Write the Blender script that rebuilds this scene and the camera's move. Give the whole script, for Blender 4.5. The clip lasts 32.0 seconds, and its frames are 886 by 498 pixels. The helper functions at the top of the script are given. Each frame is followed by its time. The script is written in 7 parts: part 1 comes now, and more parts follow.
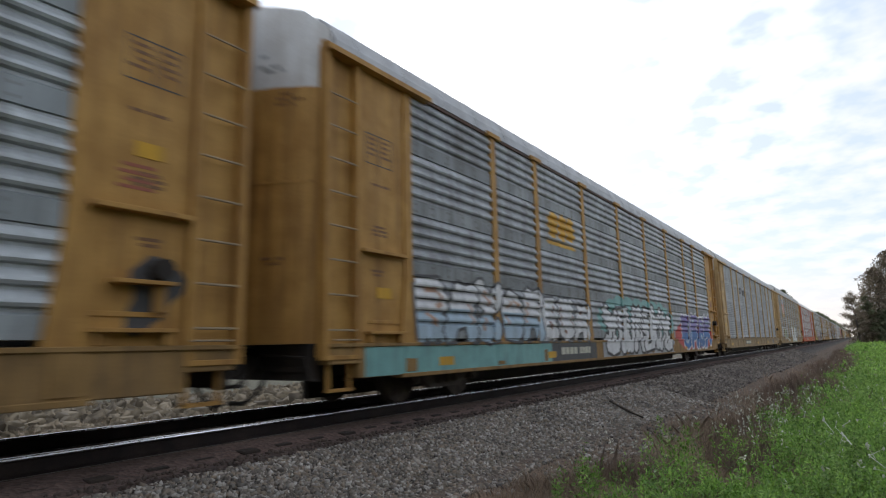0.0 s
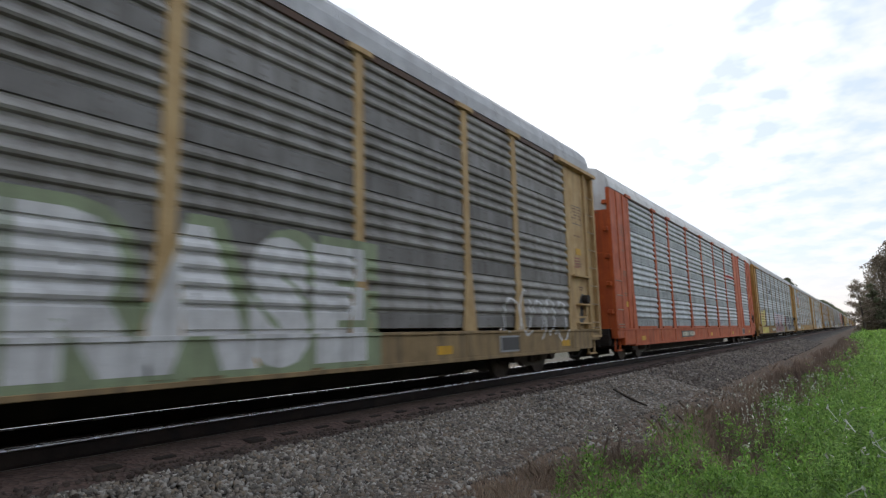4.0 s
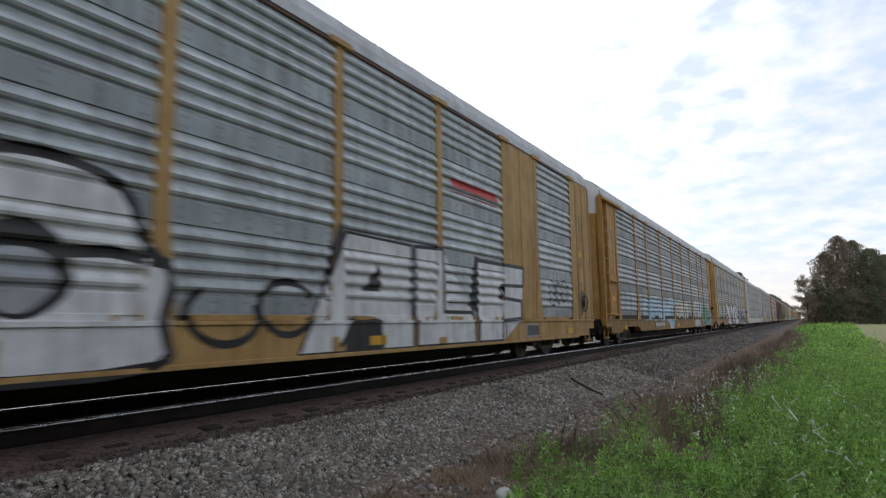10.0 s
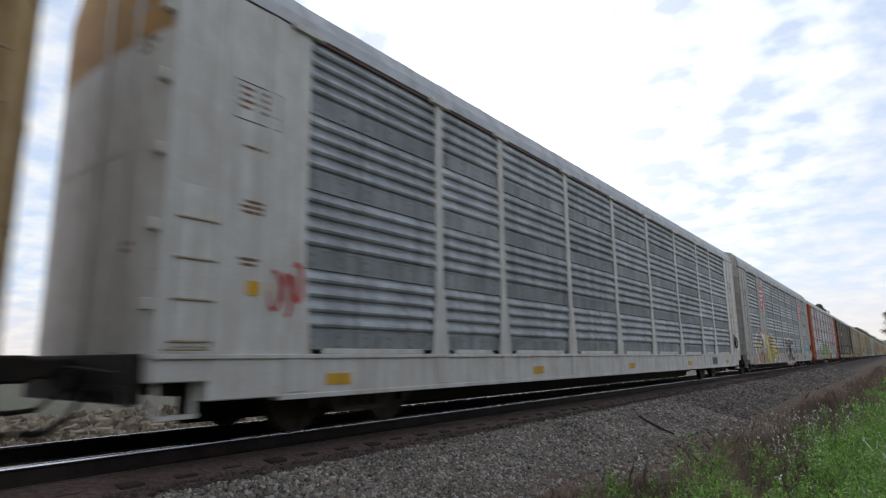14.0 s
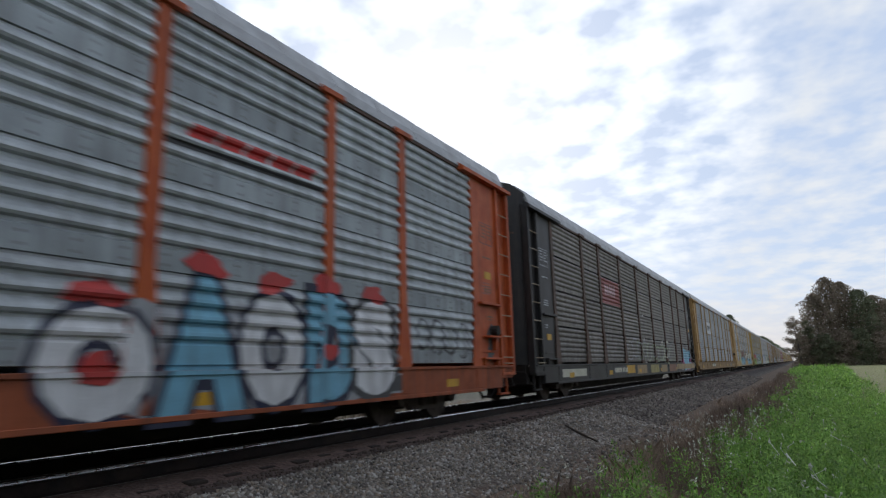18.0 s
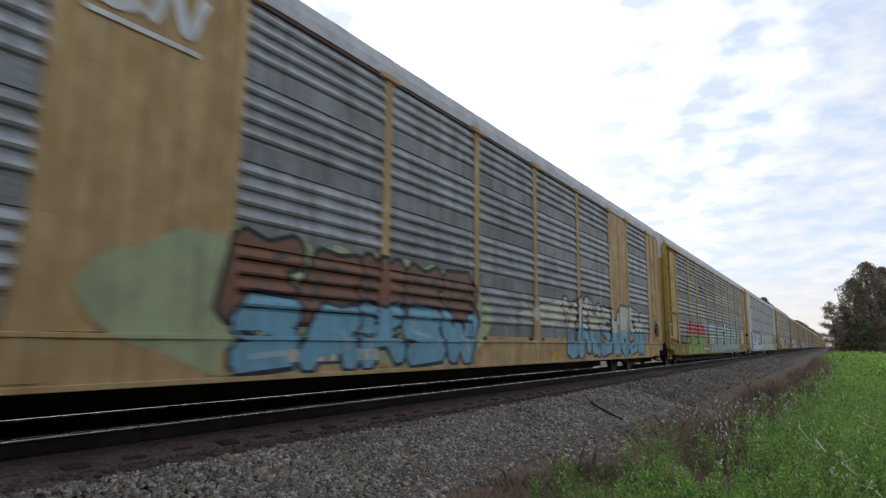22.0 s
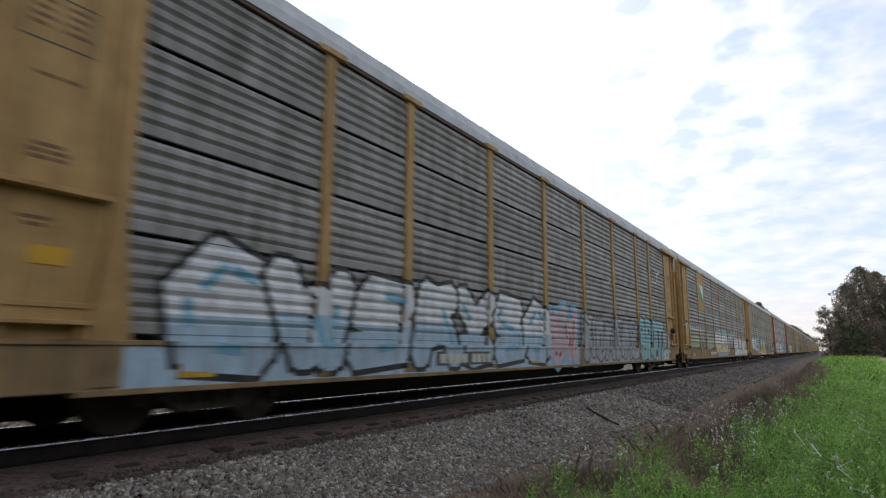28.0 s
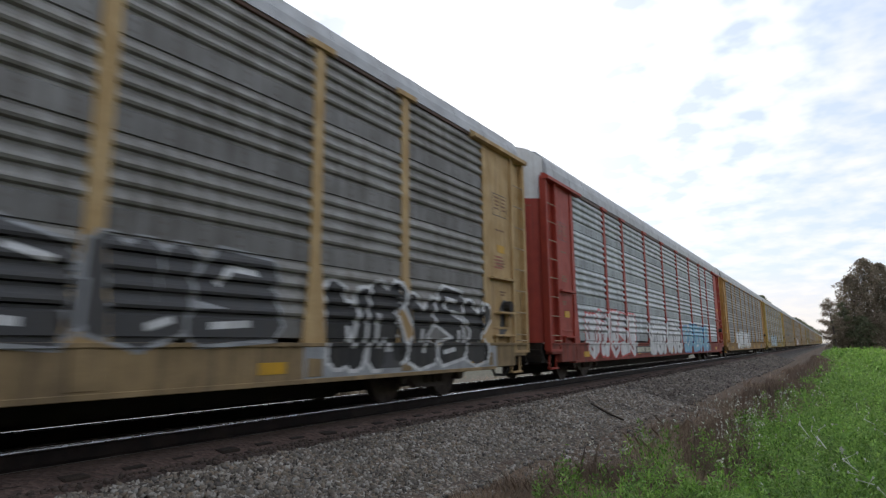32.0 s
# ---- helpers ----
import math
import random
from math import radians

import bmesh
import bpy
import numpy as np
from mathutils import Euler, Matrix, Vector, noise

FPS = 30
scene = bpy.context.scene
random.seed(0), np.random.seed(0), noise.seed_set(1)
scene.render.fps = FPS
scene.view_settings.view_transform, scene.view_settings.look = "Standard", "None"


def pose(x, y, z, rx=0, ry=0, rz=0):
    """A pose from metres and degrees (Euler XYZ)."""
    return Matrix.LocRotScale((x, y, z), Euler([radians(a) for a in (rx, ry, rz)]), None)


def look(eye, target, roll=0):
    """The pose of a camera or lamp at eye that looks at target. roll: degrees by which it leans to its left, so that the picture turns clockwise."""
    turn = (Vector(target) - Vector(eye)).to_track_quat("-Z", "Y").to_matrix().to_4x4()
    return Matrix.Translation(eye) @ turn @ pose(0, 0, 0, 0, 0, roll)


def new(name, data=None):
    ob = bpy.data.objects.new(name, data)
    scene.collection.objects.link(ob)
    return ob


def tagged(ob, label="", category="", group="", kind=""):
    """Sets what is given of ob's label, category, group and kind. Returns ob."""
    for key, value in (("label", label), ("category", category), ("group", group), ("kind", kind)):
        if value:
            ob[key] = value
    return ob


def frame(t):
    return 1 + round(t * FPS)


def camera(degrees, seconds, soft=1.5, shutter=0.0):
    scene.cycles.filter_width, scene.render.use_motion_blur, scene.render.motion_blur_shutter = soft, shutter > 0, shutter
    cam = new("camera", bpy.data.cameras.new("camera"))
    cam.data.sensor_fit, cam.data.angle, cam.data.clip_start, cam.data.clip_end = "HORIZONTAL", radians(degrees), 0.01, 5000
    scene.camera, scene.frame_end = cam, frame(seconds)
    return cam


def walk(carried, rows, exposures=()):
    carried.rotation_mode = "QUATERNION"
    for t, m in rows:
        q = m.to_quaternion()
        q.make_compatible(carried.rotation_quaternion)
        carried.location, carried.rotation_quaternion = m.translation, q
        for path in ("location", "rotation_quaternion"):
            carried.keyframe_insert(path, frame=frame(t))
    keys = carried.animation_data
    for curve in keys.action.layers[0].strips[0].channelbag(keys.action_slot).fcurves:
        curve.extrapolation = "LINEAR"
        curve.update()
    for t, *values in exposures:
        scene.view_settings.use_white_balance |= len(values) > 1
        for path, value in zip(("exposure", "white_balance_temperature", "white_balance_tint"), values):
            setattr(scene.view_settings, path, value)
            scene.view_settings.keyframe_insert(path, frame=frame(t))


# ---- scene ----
cam = camera(73.57, 32.0, soft=1.2, shutter=0.22)
PATH = [
    (0.0, pose(7.155, 0, 0.915, 99.28, 1.22, 34.60)),
    (0.5, pose(7.155, 0, 0.915, 99.26, 1.10, 34.64)),
    (1.0, pose(7.155, 0, 0.915, 98.97, 0.97, 34.69)),
    (1.5, pose(7.155, 0, 0.915, 98.72, 1.04, 34.74)),
    (2.0, pose(7.155, 0, 0.915, 98.61, 1.03, 34.88)),
    (2.5, pose(7.155, 0, 0.915, 98.42, 1.11, 34.96)),
    (3.0, pose(7.155, 0, 0.915, 98.31, 1.15, 35.07)),
    (3.5, pose(7.155, 0, 0.915, 98.27, 1.25, 35.14)),
    (5.5, pose(7.155, 0, 0.915, 97.97, 1.59, 33.77)),
    (6.0, pose(7.155, 0, 0.915, 97.60, 1.22, 33.22)),
    (6.5, pose(7.155, 0, 0.915, 97.24, 0.73, 32.66)),
    (7.0, pose(7.155, 0, 0.915, 96.97, 0.30, 32.17)),
    (7.5, pose(7.155, 0, 0.915, 96.93, 0.47, 31.88)),
    (8.0, pose(7.155, 0, 0.915, 96.78, -0.05, 31.58)),
    (8.5, pose(7.155, 0, 0.915, 96.65, -0.86, 31.10)),
    (9.0, pose(7.155, 0, 0.915, 96.55, 0.24, 30.87)),
    (9.5, pose(7.155, 0, 0.915, 96.66, 0.83, 30.69)),
    (10.0, pose(7.155, 0, 0.915, 97.14, 0.74, 31.32)),
    (10.5, pose(7.155, 0, 0.915, 98.68, 0.97, 33.56)),
    (11.0, pose(7.155, 0, 0.915, 100.91, 0.92, 34.31)),
    (11.5, pose(7.155, 0, 0.915, 101.55, 0.92, 34.59)),
    (12.0, pose(7.155, 0, 0.915, 101.52, 0.84, 34.71)),
    (12.5, pose(7.155, 0, 0.915, 101.36, 0.66, 34.68)),
    (13.0, pose(7.155, 0, 0.915, 101.32, 1.06, 35.22)),
    (13.5, pose(7.155, 0, 0.915, 100.89, 0.87, 36.67)),
    (15.5, pose(7.155, 0, 0.915, 98.89, -0.72, 35.72)),
    (16.0, pose(7.155, 0, 0.915, 99.54, 0.13, 32.58)),
    (16.5, pose(7.155, 0, 0.915, 100.26, 1.15, 31.94)),
    (17.0, pose(7.155, 0, 0.915, 100.75, 1.34, 31.40)),
    (17.5, pose(7.155, 0, 0.915, 101.15, 1.44, 30.79)),
    (18.0, pose(7.155, 0, 0.915, 101.51, 1.46, 30.51)),
    (18.5, pose(7.155, 0, 0.915, 101.48, 0.92, 30.13)),
    (19.0, pose(7.155, 0, 0.915, 101.31, 0.88, 30.37)),
    (19.5, pose(7.155, 0, 0.915, 101.09, 0.54, 30.82)),
    (20.0, pose(7.155, 0, 0.915, 100.82, 1.08, 31.28)),
    (20.5, pose(7.155, 0, 0.915, 100.48, 0.84, 31.88)),
    (21.0, pose(7.155, 0, 0.915, 100.01, 0.42, 32.35)),
    (21.5, pose(7.155, 0, 0.915, 99.57, -0.21, 32.86)),
    (22.0, pose(7.155, 0, 0.915, 98.98, -0.51, 33.06)),
    (22.5, pose(7.155, 0, 0.915, 98.29, -0.01, 33.24)),
    (23.0, pose(7.155, 0, 0.915, 98.08, 0.35, 33.35)),
    (23.5, pose(7.155, 0, 0.915, 98.06, 0.33, 33.47)),
    (24.0, pose(7.155, 0, 0.915, 98.20, -0.32, 33.52)),
    (24.5, pose(7.155, 0, 0.915, 98.19, -0.80, 33.35)),
    (25.0, pose(7.155, 0, 0.915, 98.51, -1.01, 33.02)),
    (25.5, pose(7.155, 0, 0.915, 98.99, -0.89, 32.71)),
    (26.0, pose(7.155, 0, 0.915, 99.50, -0.48, 32.54)),
    (26.5, pose(7.155, 0, 0.915, 99.80, -0.23, 32.47)),
    (28.5, pose(7.155, 0, 0.915, 99.47, -0.34, 32.70)),
    (29.0, pose(7.155, 0, 0.915, 99.94, 0.57, 33.09)),
    (29.5, pose(7.155, 0, 0.915, 100.34, 0.80, 33.51)),
    (30.0, pose(7.155, 0, 0.915, 100.37, 0.41, 33.79)),
    (30.5, pose(7.155, 0, 0.915, 100.16, 0.22, 33.92)),
    (31.0, pose(7.155, 0, 0.915, 99.77, 0.07, 33.71)),
    (31.5, pose(7.155, 0, 0.915, 99.36, 0.22, 33.27)),
    (32.0, pose(7.155, 0, 0.915, 99.32, 0.50, 32.99)),
]
LIGHTNESS = [(0.0, 0.18, 6500, 10), (6.0, 0.18, 6500, 10), (10.0, 0.13, 6500, 10), (13.0, -0.02, 6350, 10), (16.0, 0.13, 6450, 10), (17.0, -0.02, 6300, 10), (18.0, -0.17, 6200, 10),
             (20.0, -0.12, 6250, 10), (22.0, 0.03, 6450, 10), (24.0, 0.18, 6500, 10), (26.0, 0.03, 6450, 10), (29.0, 0.13, 6450, 10), (32.0, 0.13, 6500, 10)]
walk(cam, PATH, LIGHTNESS)

# ---- light ----
SUN_AZ, SUN_EL = -30.0, 27.0          # degrees from the track's direction (+y) towards +x, and up
world = bpy.data.worlds.new("sky")
scene.world = world
world.use_nodes = True
wn, wl = world.node_tree.nodes, world.node_tree.links
wn.clear()


def wnode(kind, **values):
    n = wn.new(kind)
    for key, value in values.items():
        n.inputs[key.replace("_", " ")].default_value = value
    return n


w_out = wn.new("ShaderNodeOutputWorld")
w_bg = wn.new("ShaderNodeBackground")
w_sky = wn.new("ShaderNodeTexSky")
w_sky.sky_type, w_sky.sun_disc = "NISHITA", False
w_sky.sun_elevation, w_sky.sun_rotation = radians(SUN_EL), radians(SUN_AZ)
w_sky.air_density, w_sky.dust_density = 1.0, 1.5
w_co = wn.new("ShaderNodeTexCoord")
w_sep = wn.new("ShaderNodeSeparateXYZ")
wl.new(w_co.outputs["Generated"], w_sep.inputs[0])
w_den = wn.new("ShaderNodeMath")
w_den.operation, w_den.inputs[1].default_value = "ADD", 0.22
wl.new(w_sep.outputs["Z"], w_den.inputs[0])
w_flat = wn.new("ShaderNodeVectorMath")
w_flat.operation = "DIVIDE"
w_cmb = wn.new("ShaderNodeCombineXYZ")
for i in range(3):
    wl.new(w_den.outputs[0], w_cmb.inputs[i])
wl.new(w_co.outputs["Generated"], w_flat.inputs[0])
wl.new(w_cmb.outputs[0], w_flat.inputs[1])
w_noise = wnode("ShaderNodeTexNoise", Scale=8.5, Detail=3.5, Roughness=0.50, Distortion=0.0)
wl.new(w_flat.outputs[0], w_noise.inputs["Vector"])
w_ramp = wn.new("ShaderNodeValToRGB")
w_ramp.color_ramp.elements[0].position, w_ramp.color_ramp.elements[1].position = 0.37, 0.67
w_ramp.color_ramp.elements[0].color, w_ramp.color_ramp.elements[1].color = (0.0, 0.0, 0.0, 1), (1, 1, 1, 1)
wl.new(w_noise.outputs["Fac"], w_ramp.inputs[0])
# clouds glow towards the veiled sun
w_dot = wn.new("ShaderNodeVectorMath")
w_dot.operation = "DOT_PRODUCT"
w_dot.inputs[1].default_value = (math.sin(radians(SUN_AZ)) * math.cos(radians(SUN_EL)), math.cos(radians(SUN_AZ)) * math.cos(radians(SUN_EL)), math.sin(radians(SUN_EL)))
wl.new(w_co.outputs["Generated"], w_dot.inputs[0])
w_glow = wn.new("ShaderNodeMapRange")
w_glow.inputs["From Min"].default_value, w_glow.inputs["From Max"].default_value = 0.86, 0.99
w_glow.inputs["To Min"].default_value, w_glow.inputs["To Max"].default_value = 9.6, 16.0
wl.new(w_dot.outputs["Value"], w_glow.inputs["Value"])
w_cloud = wn.new("ShaderNodeVectorMath")
w_cloud.operation = "SCALE"
w_cloud.inputs[0].default_value = (0.96, 0.98, 1.0)
wl.new(w_glow.outputs[0], w_cloud.inputs["Scale"])
w_mix = wn.new("ShaderNodeMix")
w_mix.data_type = "RGBA"
wl.new(w_ramp.outputs[0], w_mix.inputs["Factor"])
w_lift = wn.new("ShaderNodeVectorMath")
w_lift.operation = "SCALE"
w_lift.inputs["Scale"].default_value = 0.2
wl.new(w_sky.outputs[0], w_lift.inputs[0])
# thin high veil between the clouds
w_veil = wn.new("ShaderNodeVectorMath")
w_veil.operation = "ADD"
w_veil.inputs[1].default_value = (5.3, 6.25, 7.9)
wl.new(w_lift.outputs[0], w_veil.inputs[0])
wl.new(w_veil.outputs[0], w_mix.inputs["A"])
# warm haze close over the horizon
w_low = wn.new("ShaderNodeMapRange")
w_low.inputs["From Min"].default_value, w_low.inputs["From Max"].default_value = 0.0, 0.11
w_low.inputs["To Min"].default_value, w_low.inputs["To Max"].default_value = 0.75, 0.0
wl.new(w_sep.outputs["Z"], w_low.inputs["Value"])
w_haze = wn.new("ShaderNodeMix")
w_haze.data_type = "RGBA"
w_haze.inputs["B"].default_value = (9.4, 8.5, 7.7, 1)
wl.new(w_low.outputs[0], w_haze.inputs["Factor"])
wl.new(w_mix.outputs["Result"], w_haze.inputs["A"])
wl.new(w_cloud.outputs[0], w_mix.inputs["B"])
wl.new(w_haze.outputs["Result"], w_bg.inputs["Color"])
w_bg.inputs["Strength"].default_value = 0.1
wl.new(w_bg.outputs[0], w_out.inputs["Surface"])

sun = new("sun", bpy.data.lights.new("sun", "SUN"))
sun.data.energy, sun.data.angle, sun.data.color = 0.8, radians(14), (1.0, 0.95, 0.88)
sun.matrix_basis = look((math.sin(radians(SUN_AZ)) * 60, math.cos(radians(SUN_AZ)) * 60, math.tan(radians(SUN_EL)) * 60), (0, 0, 0))
scene.view_settings.exposure = 0.0

# ---- materials ----
MATS = {}


def surface(name, base, second, rough=0.6, metal=0.0, scale=3.0, fine=40.0, bump=0.3, streak=0.0, dirt=(0.10, 0.07, 0.05), dirt_amount=0.25, per_piece=0.0, spec=0.3):
    """A painted, stony or metal surface: two colours mixed by broad stains, fine grain in colour and relief, and dirt (streak > 0: run down the face)."""
    if name in MATS:
        return MATS[name]
    m = bpy.data.materials.new(name)
    m.use_nodes = True
    n, l = m.node_tree.nodes, m.node_tree.links
    b = n["Principled BSDF"]
    co = n.new("ShaderNodeTexCoord")
    info = n.new("ShaderNodeObjectInfo")
    shift = n.new("ShaderNodeVectorMath")
    shift.operation = "MULTIPLY_ADD"
    shift.inputs[1].default_value = (37.0, 53.0, 71.0)
    comb = n.new("ShaderNodeCombineXYZ")
    for i in range(3):
        l.new(info.outputs["Random"], comb.inputs[i])
    l.new(comb.outputs[0], shift.inputs[0])
    l.new(co.outputs["Object"], shift.inputs[2])
    big = n.new("ShaderNodeTexNoise")
    big.inputs["Scale"].default_value, big.inputs["Detail"].default_value = scale, 5
    l.new(shift.outputs[0], big.inputs["Vector"])
    small = n.new("ShaderNodeTexNoise")
    small.inputs["Scale"].default_value, small.inputs["Detail"].default_value = fine, 4
    l.new(shift.outputs[0], small.inputs["Vector"])
    mix = n.new("ShaderNodeMix")
    mix.data_type = "RGBA"
    mix.inputs["A"].default_value, mix.inputs["B"].default_value = (*base, 1), (*second, 1)
    cr = n.new("ShaderNodeMapRange")
    cr.inputs["From Min"].default_value, cr.inputs["From Max"].default_value = 0.35, 0.65
    l.new(big.outputs["Fac"], cr.inputs["Value"])
    l.new(cr.outputs[0], mix.inputs["Factor"])
    mp = n.new("ShaderNodeMapping")
    mp.inputs["Scale"].default_value = (6.0, 6.0, 0.35) if streak else (1.7, 1.7, 1.7)
    l.new(shift.outputs[0], mp.inputs["Vector"])
    dn = n.new("ShaderNodeTexNoise")
    dn.inputs["Scale"].default_value, dn.inputs["Detail"].default_value, dn.inputs["Roughness"].default_value = 1.3, 6, 0.65
    l.new(mp.outputs[0], dn.inputs["Vector"])
    dr = n.new("ShaderNodeMapRange")
    dr.inputs["From Min"].default_value, dr.inputs["From Max"].default_value = 0.45, 0.75
    dr.inputs["To Max"].default_value = dirt_amount
    l.new(dn.outputs["Fac"], dr.inputs["Value"])
    mix2 = n.new("ShaderNodeMix")
    mix2.data_type = "RGBA"
    mix2.inputs["B"].default_value = (*dirt, 1)
    l.new(mix.outputs["Result"], mix2.inputs["A"])
    l.new(dr.outputs[0], mix2.inputs["Factor"])
    hsv = n.new("ShaderNodeHueSaturation")
    vary = n.new("ShaderNodeMapRange")
    vary.inputs["To Min"].default_value, vary.inputs["To Max"].default_value = 1 - per_piece, 1 + per_piece
    l.new(info.outputs["Random"], vary.inputs["Value"])
    grain = n.new("ShaderNodeMapRange")
    grain.inputs["To Min"].default_value, grain.inputs["To Max"].default_value = 0.8, 1.2
    l.new(small.outputs["Fac"], grain.inputs["Value"])
    mul = n.new("ShaderNodeMath")
    mul.operation = "MULTIPLY"
    l.new(vary.outputs[0], mul.inputs[0])
    l.new(grain.outputs[0], mul.inputs[1])
    l.new(mul.outputs[0], hsv.inputs["Value"])
    l.new(mix2.outputs["Result"], hsv.inputs["Color"])
    l.new(hsv.outputs[0], b.inputs["Base Color"])
    rr = n.new("ShaderNodeMapRange")
    rr.inputs["To Min"].default_value, rr.inputs["To Max"].default_value = max(rough - 0.12, 0.05), min(rough + 0.15, 1)
    l.new(big.outputs["Fac"], rr.inputs["Value"])
    l.new(rr.outputs[0], b.inputs["Roughness"])
    b.inputs["Metallic"].default_value = metal
    b.inputs["Specular IOR Level"].default_value = spec
    bp = n.new("ShaderNodeBump")
    bp.inputs["Strength"].default_value, bp.inputs["Distance"].default_value = bump, 0.01
    l.new(small.outputs["Fac"], bp.inputs["Height"])
    l.new(bp.outputs[0], b.inputs["Normal"])
    MATS[name] = m
    return m


YELLOW = surface("yellow_rack_paint", (0.47, 0.262, 0.072), (0.37, 0.195, 0.052), 0.6, streak=1, dirt=(0.14, 0.064, 0.028), dirt_amount=0.75, bump=0.08)
TAN = surface("faded_tan_rack_paint", (0.46, 0.288, 0.112), (0.37, 0.222, 0.082), 0.65, streak=1, dirt=(0.14, 0.070, 0.034), dirt_amount=0.75, bump=0.08)
FADED = surface("chalky_tan_rack_paint", (0.53, 0.375, 0.195), (0.43, 0.285, 0.13), 0.7, streak=1, dirt=(0.17, 0.095, 0.052), dirt_amount=0.7, bump=0.08)
LEMON = surface("pale_yellow_rack_paint", (0.46, 0.33, 0.085), (0.40, 0.27, 0.07), 0.55, streak=1, dirt=(0.14, 0.09, 0.04), dirt_amount=0.4, bump=0.08)
ORANGE = surface("orange_rack_paint", (0.50, 0.105, 0.026), (0.40, 0.075, 0.022), 0.55, streak=1, dirt=(0.10, 0.04, 0.025), dirt_amount=0.65, bump=0.08)
RED = surface("red_rack_paint", (0.36, 0.050, 0.030), (0.30, 0.042, 0.028), 0.55, streak=1, dirt=(0.10, 0.04, 0.03), dirt_amount=0.4, bump=0.08)
WHITE = surface("white_rack_paint", (0.62, 0.60, 0.57), (0.54, 0.51, 0.47), 0.55, streak=1, dirt=(0.26, 0.20, 0.15), dirt_amount=0.55, bump=0.08)
BLACK = surface("black_rack_paint", (0.022, 0.022, 0.023), (0.035, 0.032, 0.030), 0.5, streak=1, dirt=(0.08, 0.06, 0.05), dirt_amount=0.5, bump=0.08)
BROWNPOST = surface("dark_brown_paint_and_eave_shade", (0.075, 0.048, 0.035), (0.11, 0.06, 0.04), 0.6, streak=1, dirt=(0.05, 0.035, 0.03), dirt_amount=0.5, bump=0.1)
CAP_WHITE = surface("white_end_cap_paint", (0.66, 0.66, 0.66), (0.58, 0.57, 0.56), 0.5, streak=1, dirt=(0.25, 0.2, 0.16), dirt_amount=0.35, bump=0.05)
STONE_GREY = surface("dull_grey_rack_paint", (0.44, 0.425, 0.395), (0.36, 0.34, 0.31), 0.6, streak=1, dirt=(0.14, 0.105, 0.08), dirt_amount=0.6, bump=0.08)
DULL_POST = surface("dusty_tan_post_paint", (0.33, 0.26, 0.165), (0.26, 0.20, 0.13), 0.6, streak=1, dirt=(0.14, 0.10, 0.07), dirt_amount=0.6, bump=0.08)
DOOR_GREY = surface("grey_green_door_paint", (0.46, 0.46, 0.40), (0.38, 0.39, 0.35), 0.55, streak=1, dirt=(0.18, 0.13, 0.09), dirt_amount=0.5, bump=0.08)
ROOF_GREY = surface("galvanised_roof", (0.44, 0.445, 0.455), (0.36, 0.365, 0.375), 0.55, 0.35, streak=0, dirt=(0.22, 0.19, 0.17), dirt_amount=0.4, bump=0.1)
GALV = {
    "clean": surface("galvanised_screen", (0.52, 0.555, 0.575), (0.41, 0.435, 0.45), 0.48, 0.30, 2.2, 60, streak=1, dirt=(0.13, 0.115, 0.10), dirt_amount=0.75, bump=0.06, per_piece=0.10),
    "grey": surface("weathered_screen", (0.42, 0.44, 0.465), (0.295, 0.305, 0.32), 0.52, 0.25, 2.2, 60, streak=1, dirt=(0.12, 0.10, 0.085), dirt_amount=0.8, bump=0.06, per_piece=0.12),
    "brown": surface("grimy_screen", (0.335, 0.325, 0.31), (0.235, 0.225, 0.21), 0.55, 0.25, 2.2, 60, streak=1, dirt=(0.10, 0.08, 0.065), dirt_amount=0.8, bump=0.06, per_piece=0.12),
    "dark": surface("sooty_screen", (0.22, 0.205, 0.185), (0.16, 0.145, 0.13), 0.55, 0.35, 5.0, 60, streak=1, dirt=(0.08, 0.06, 0.045), dirt_amount=0.6, bump=0.06, per_piece=0.12),
}
GRIMY_SILL = {}
for sill_name, sill_colour in dict(yellow=(0.44, 0.25, 0.072), tan=(0.42, 0.265, 0.11), faded=(0.46, 0.315, 0.15), lemon=(0.46, 0.33, 0.085), orange=(0.50, 0.105, 0.026), red=(0.36, 0.05, 0.03)).items():
    worn = tuple(0.66 * c + 0.34 * g for c, g in zip(sill_colour, (0.095, 0.078, 0.064)))
    GRIMY_SILL[sill_name] = surface("grime_caked_" + sill_name + "_sill", worn, tuple(c * 0.72 for c in worn), 0.75, streak=1, dirt=(0.075, 0.060, 0.050), dirt_amount=0.8, bump=0.2)
UNDER = surface("grimy_underframe_and_strip_shade", (0.018, 0.016, 0.015), (0.032, 0.026, 0.022), 0.75, 0.0, 4, 50, bump=0.3)
TRUCK = surface("truck_casting", (0.070, 0.058, 0.051), (0.10, 0.082, 0.069), 0.7, 0.2, 6, 60, bump=0.3)
WHEEL = surface("wheel_steel", (0.075, 0.058, 0.050), (0.050, 0.040, 0.036), 0.55, 0.6, 6, 60, bump=0.2)
# rust taken near black, to hold the shade under the train
RAIL_SIDE = surface("rusty_shaded_rail", (0.014, 0.010, 0.010), (0.022, 0.014, 0.013), 0.7, 0.1, 5, 60, bump=0.3)
RAIL_TOP = surface("rail_glint_steel", (0.86, 0.86, 0.88), (0.78, 0.78, 0.80), 0.24, 1.0, 5, 80, bump=0.02, dirt_amount=0.08)
FOOT_EDGE = surface("lit_foot_edge", (0.26, 0.24, 0.225), (0.20, 0.175, 0.16), 0.4, 0.4, 5, 80, bump=0.05, dirt_amount=0.3)
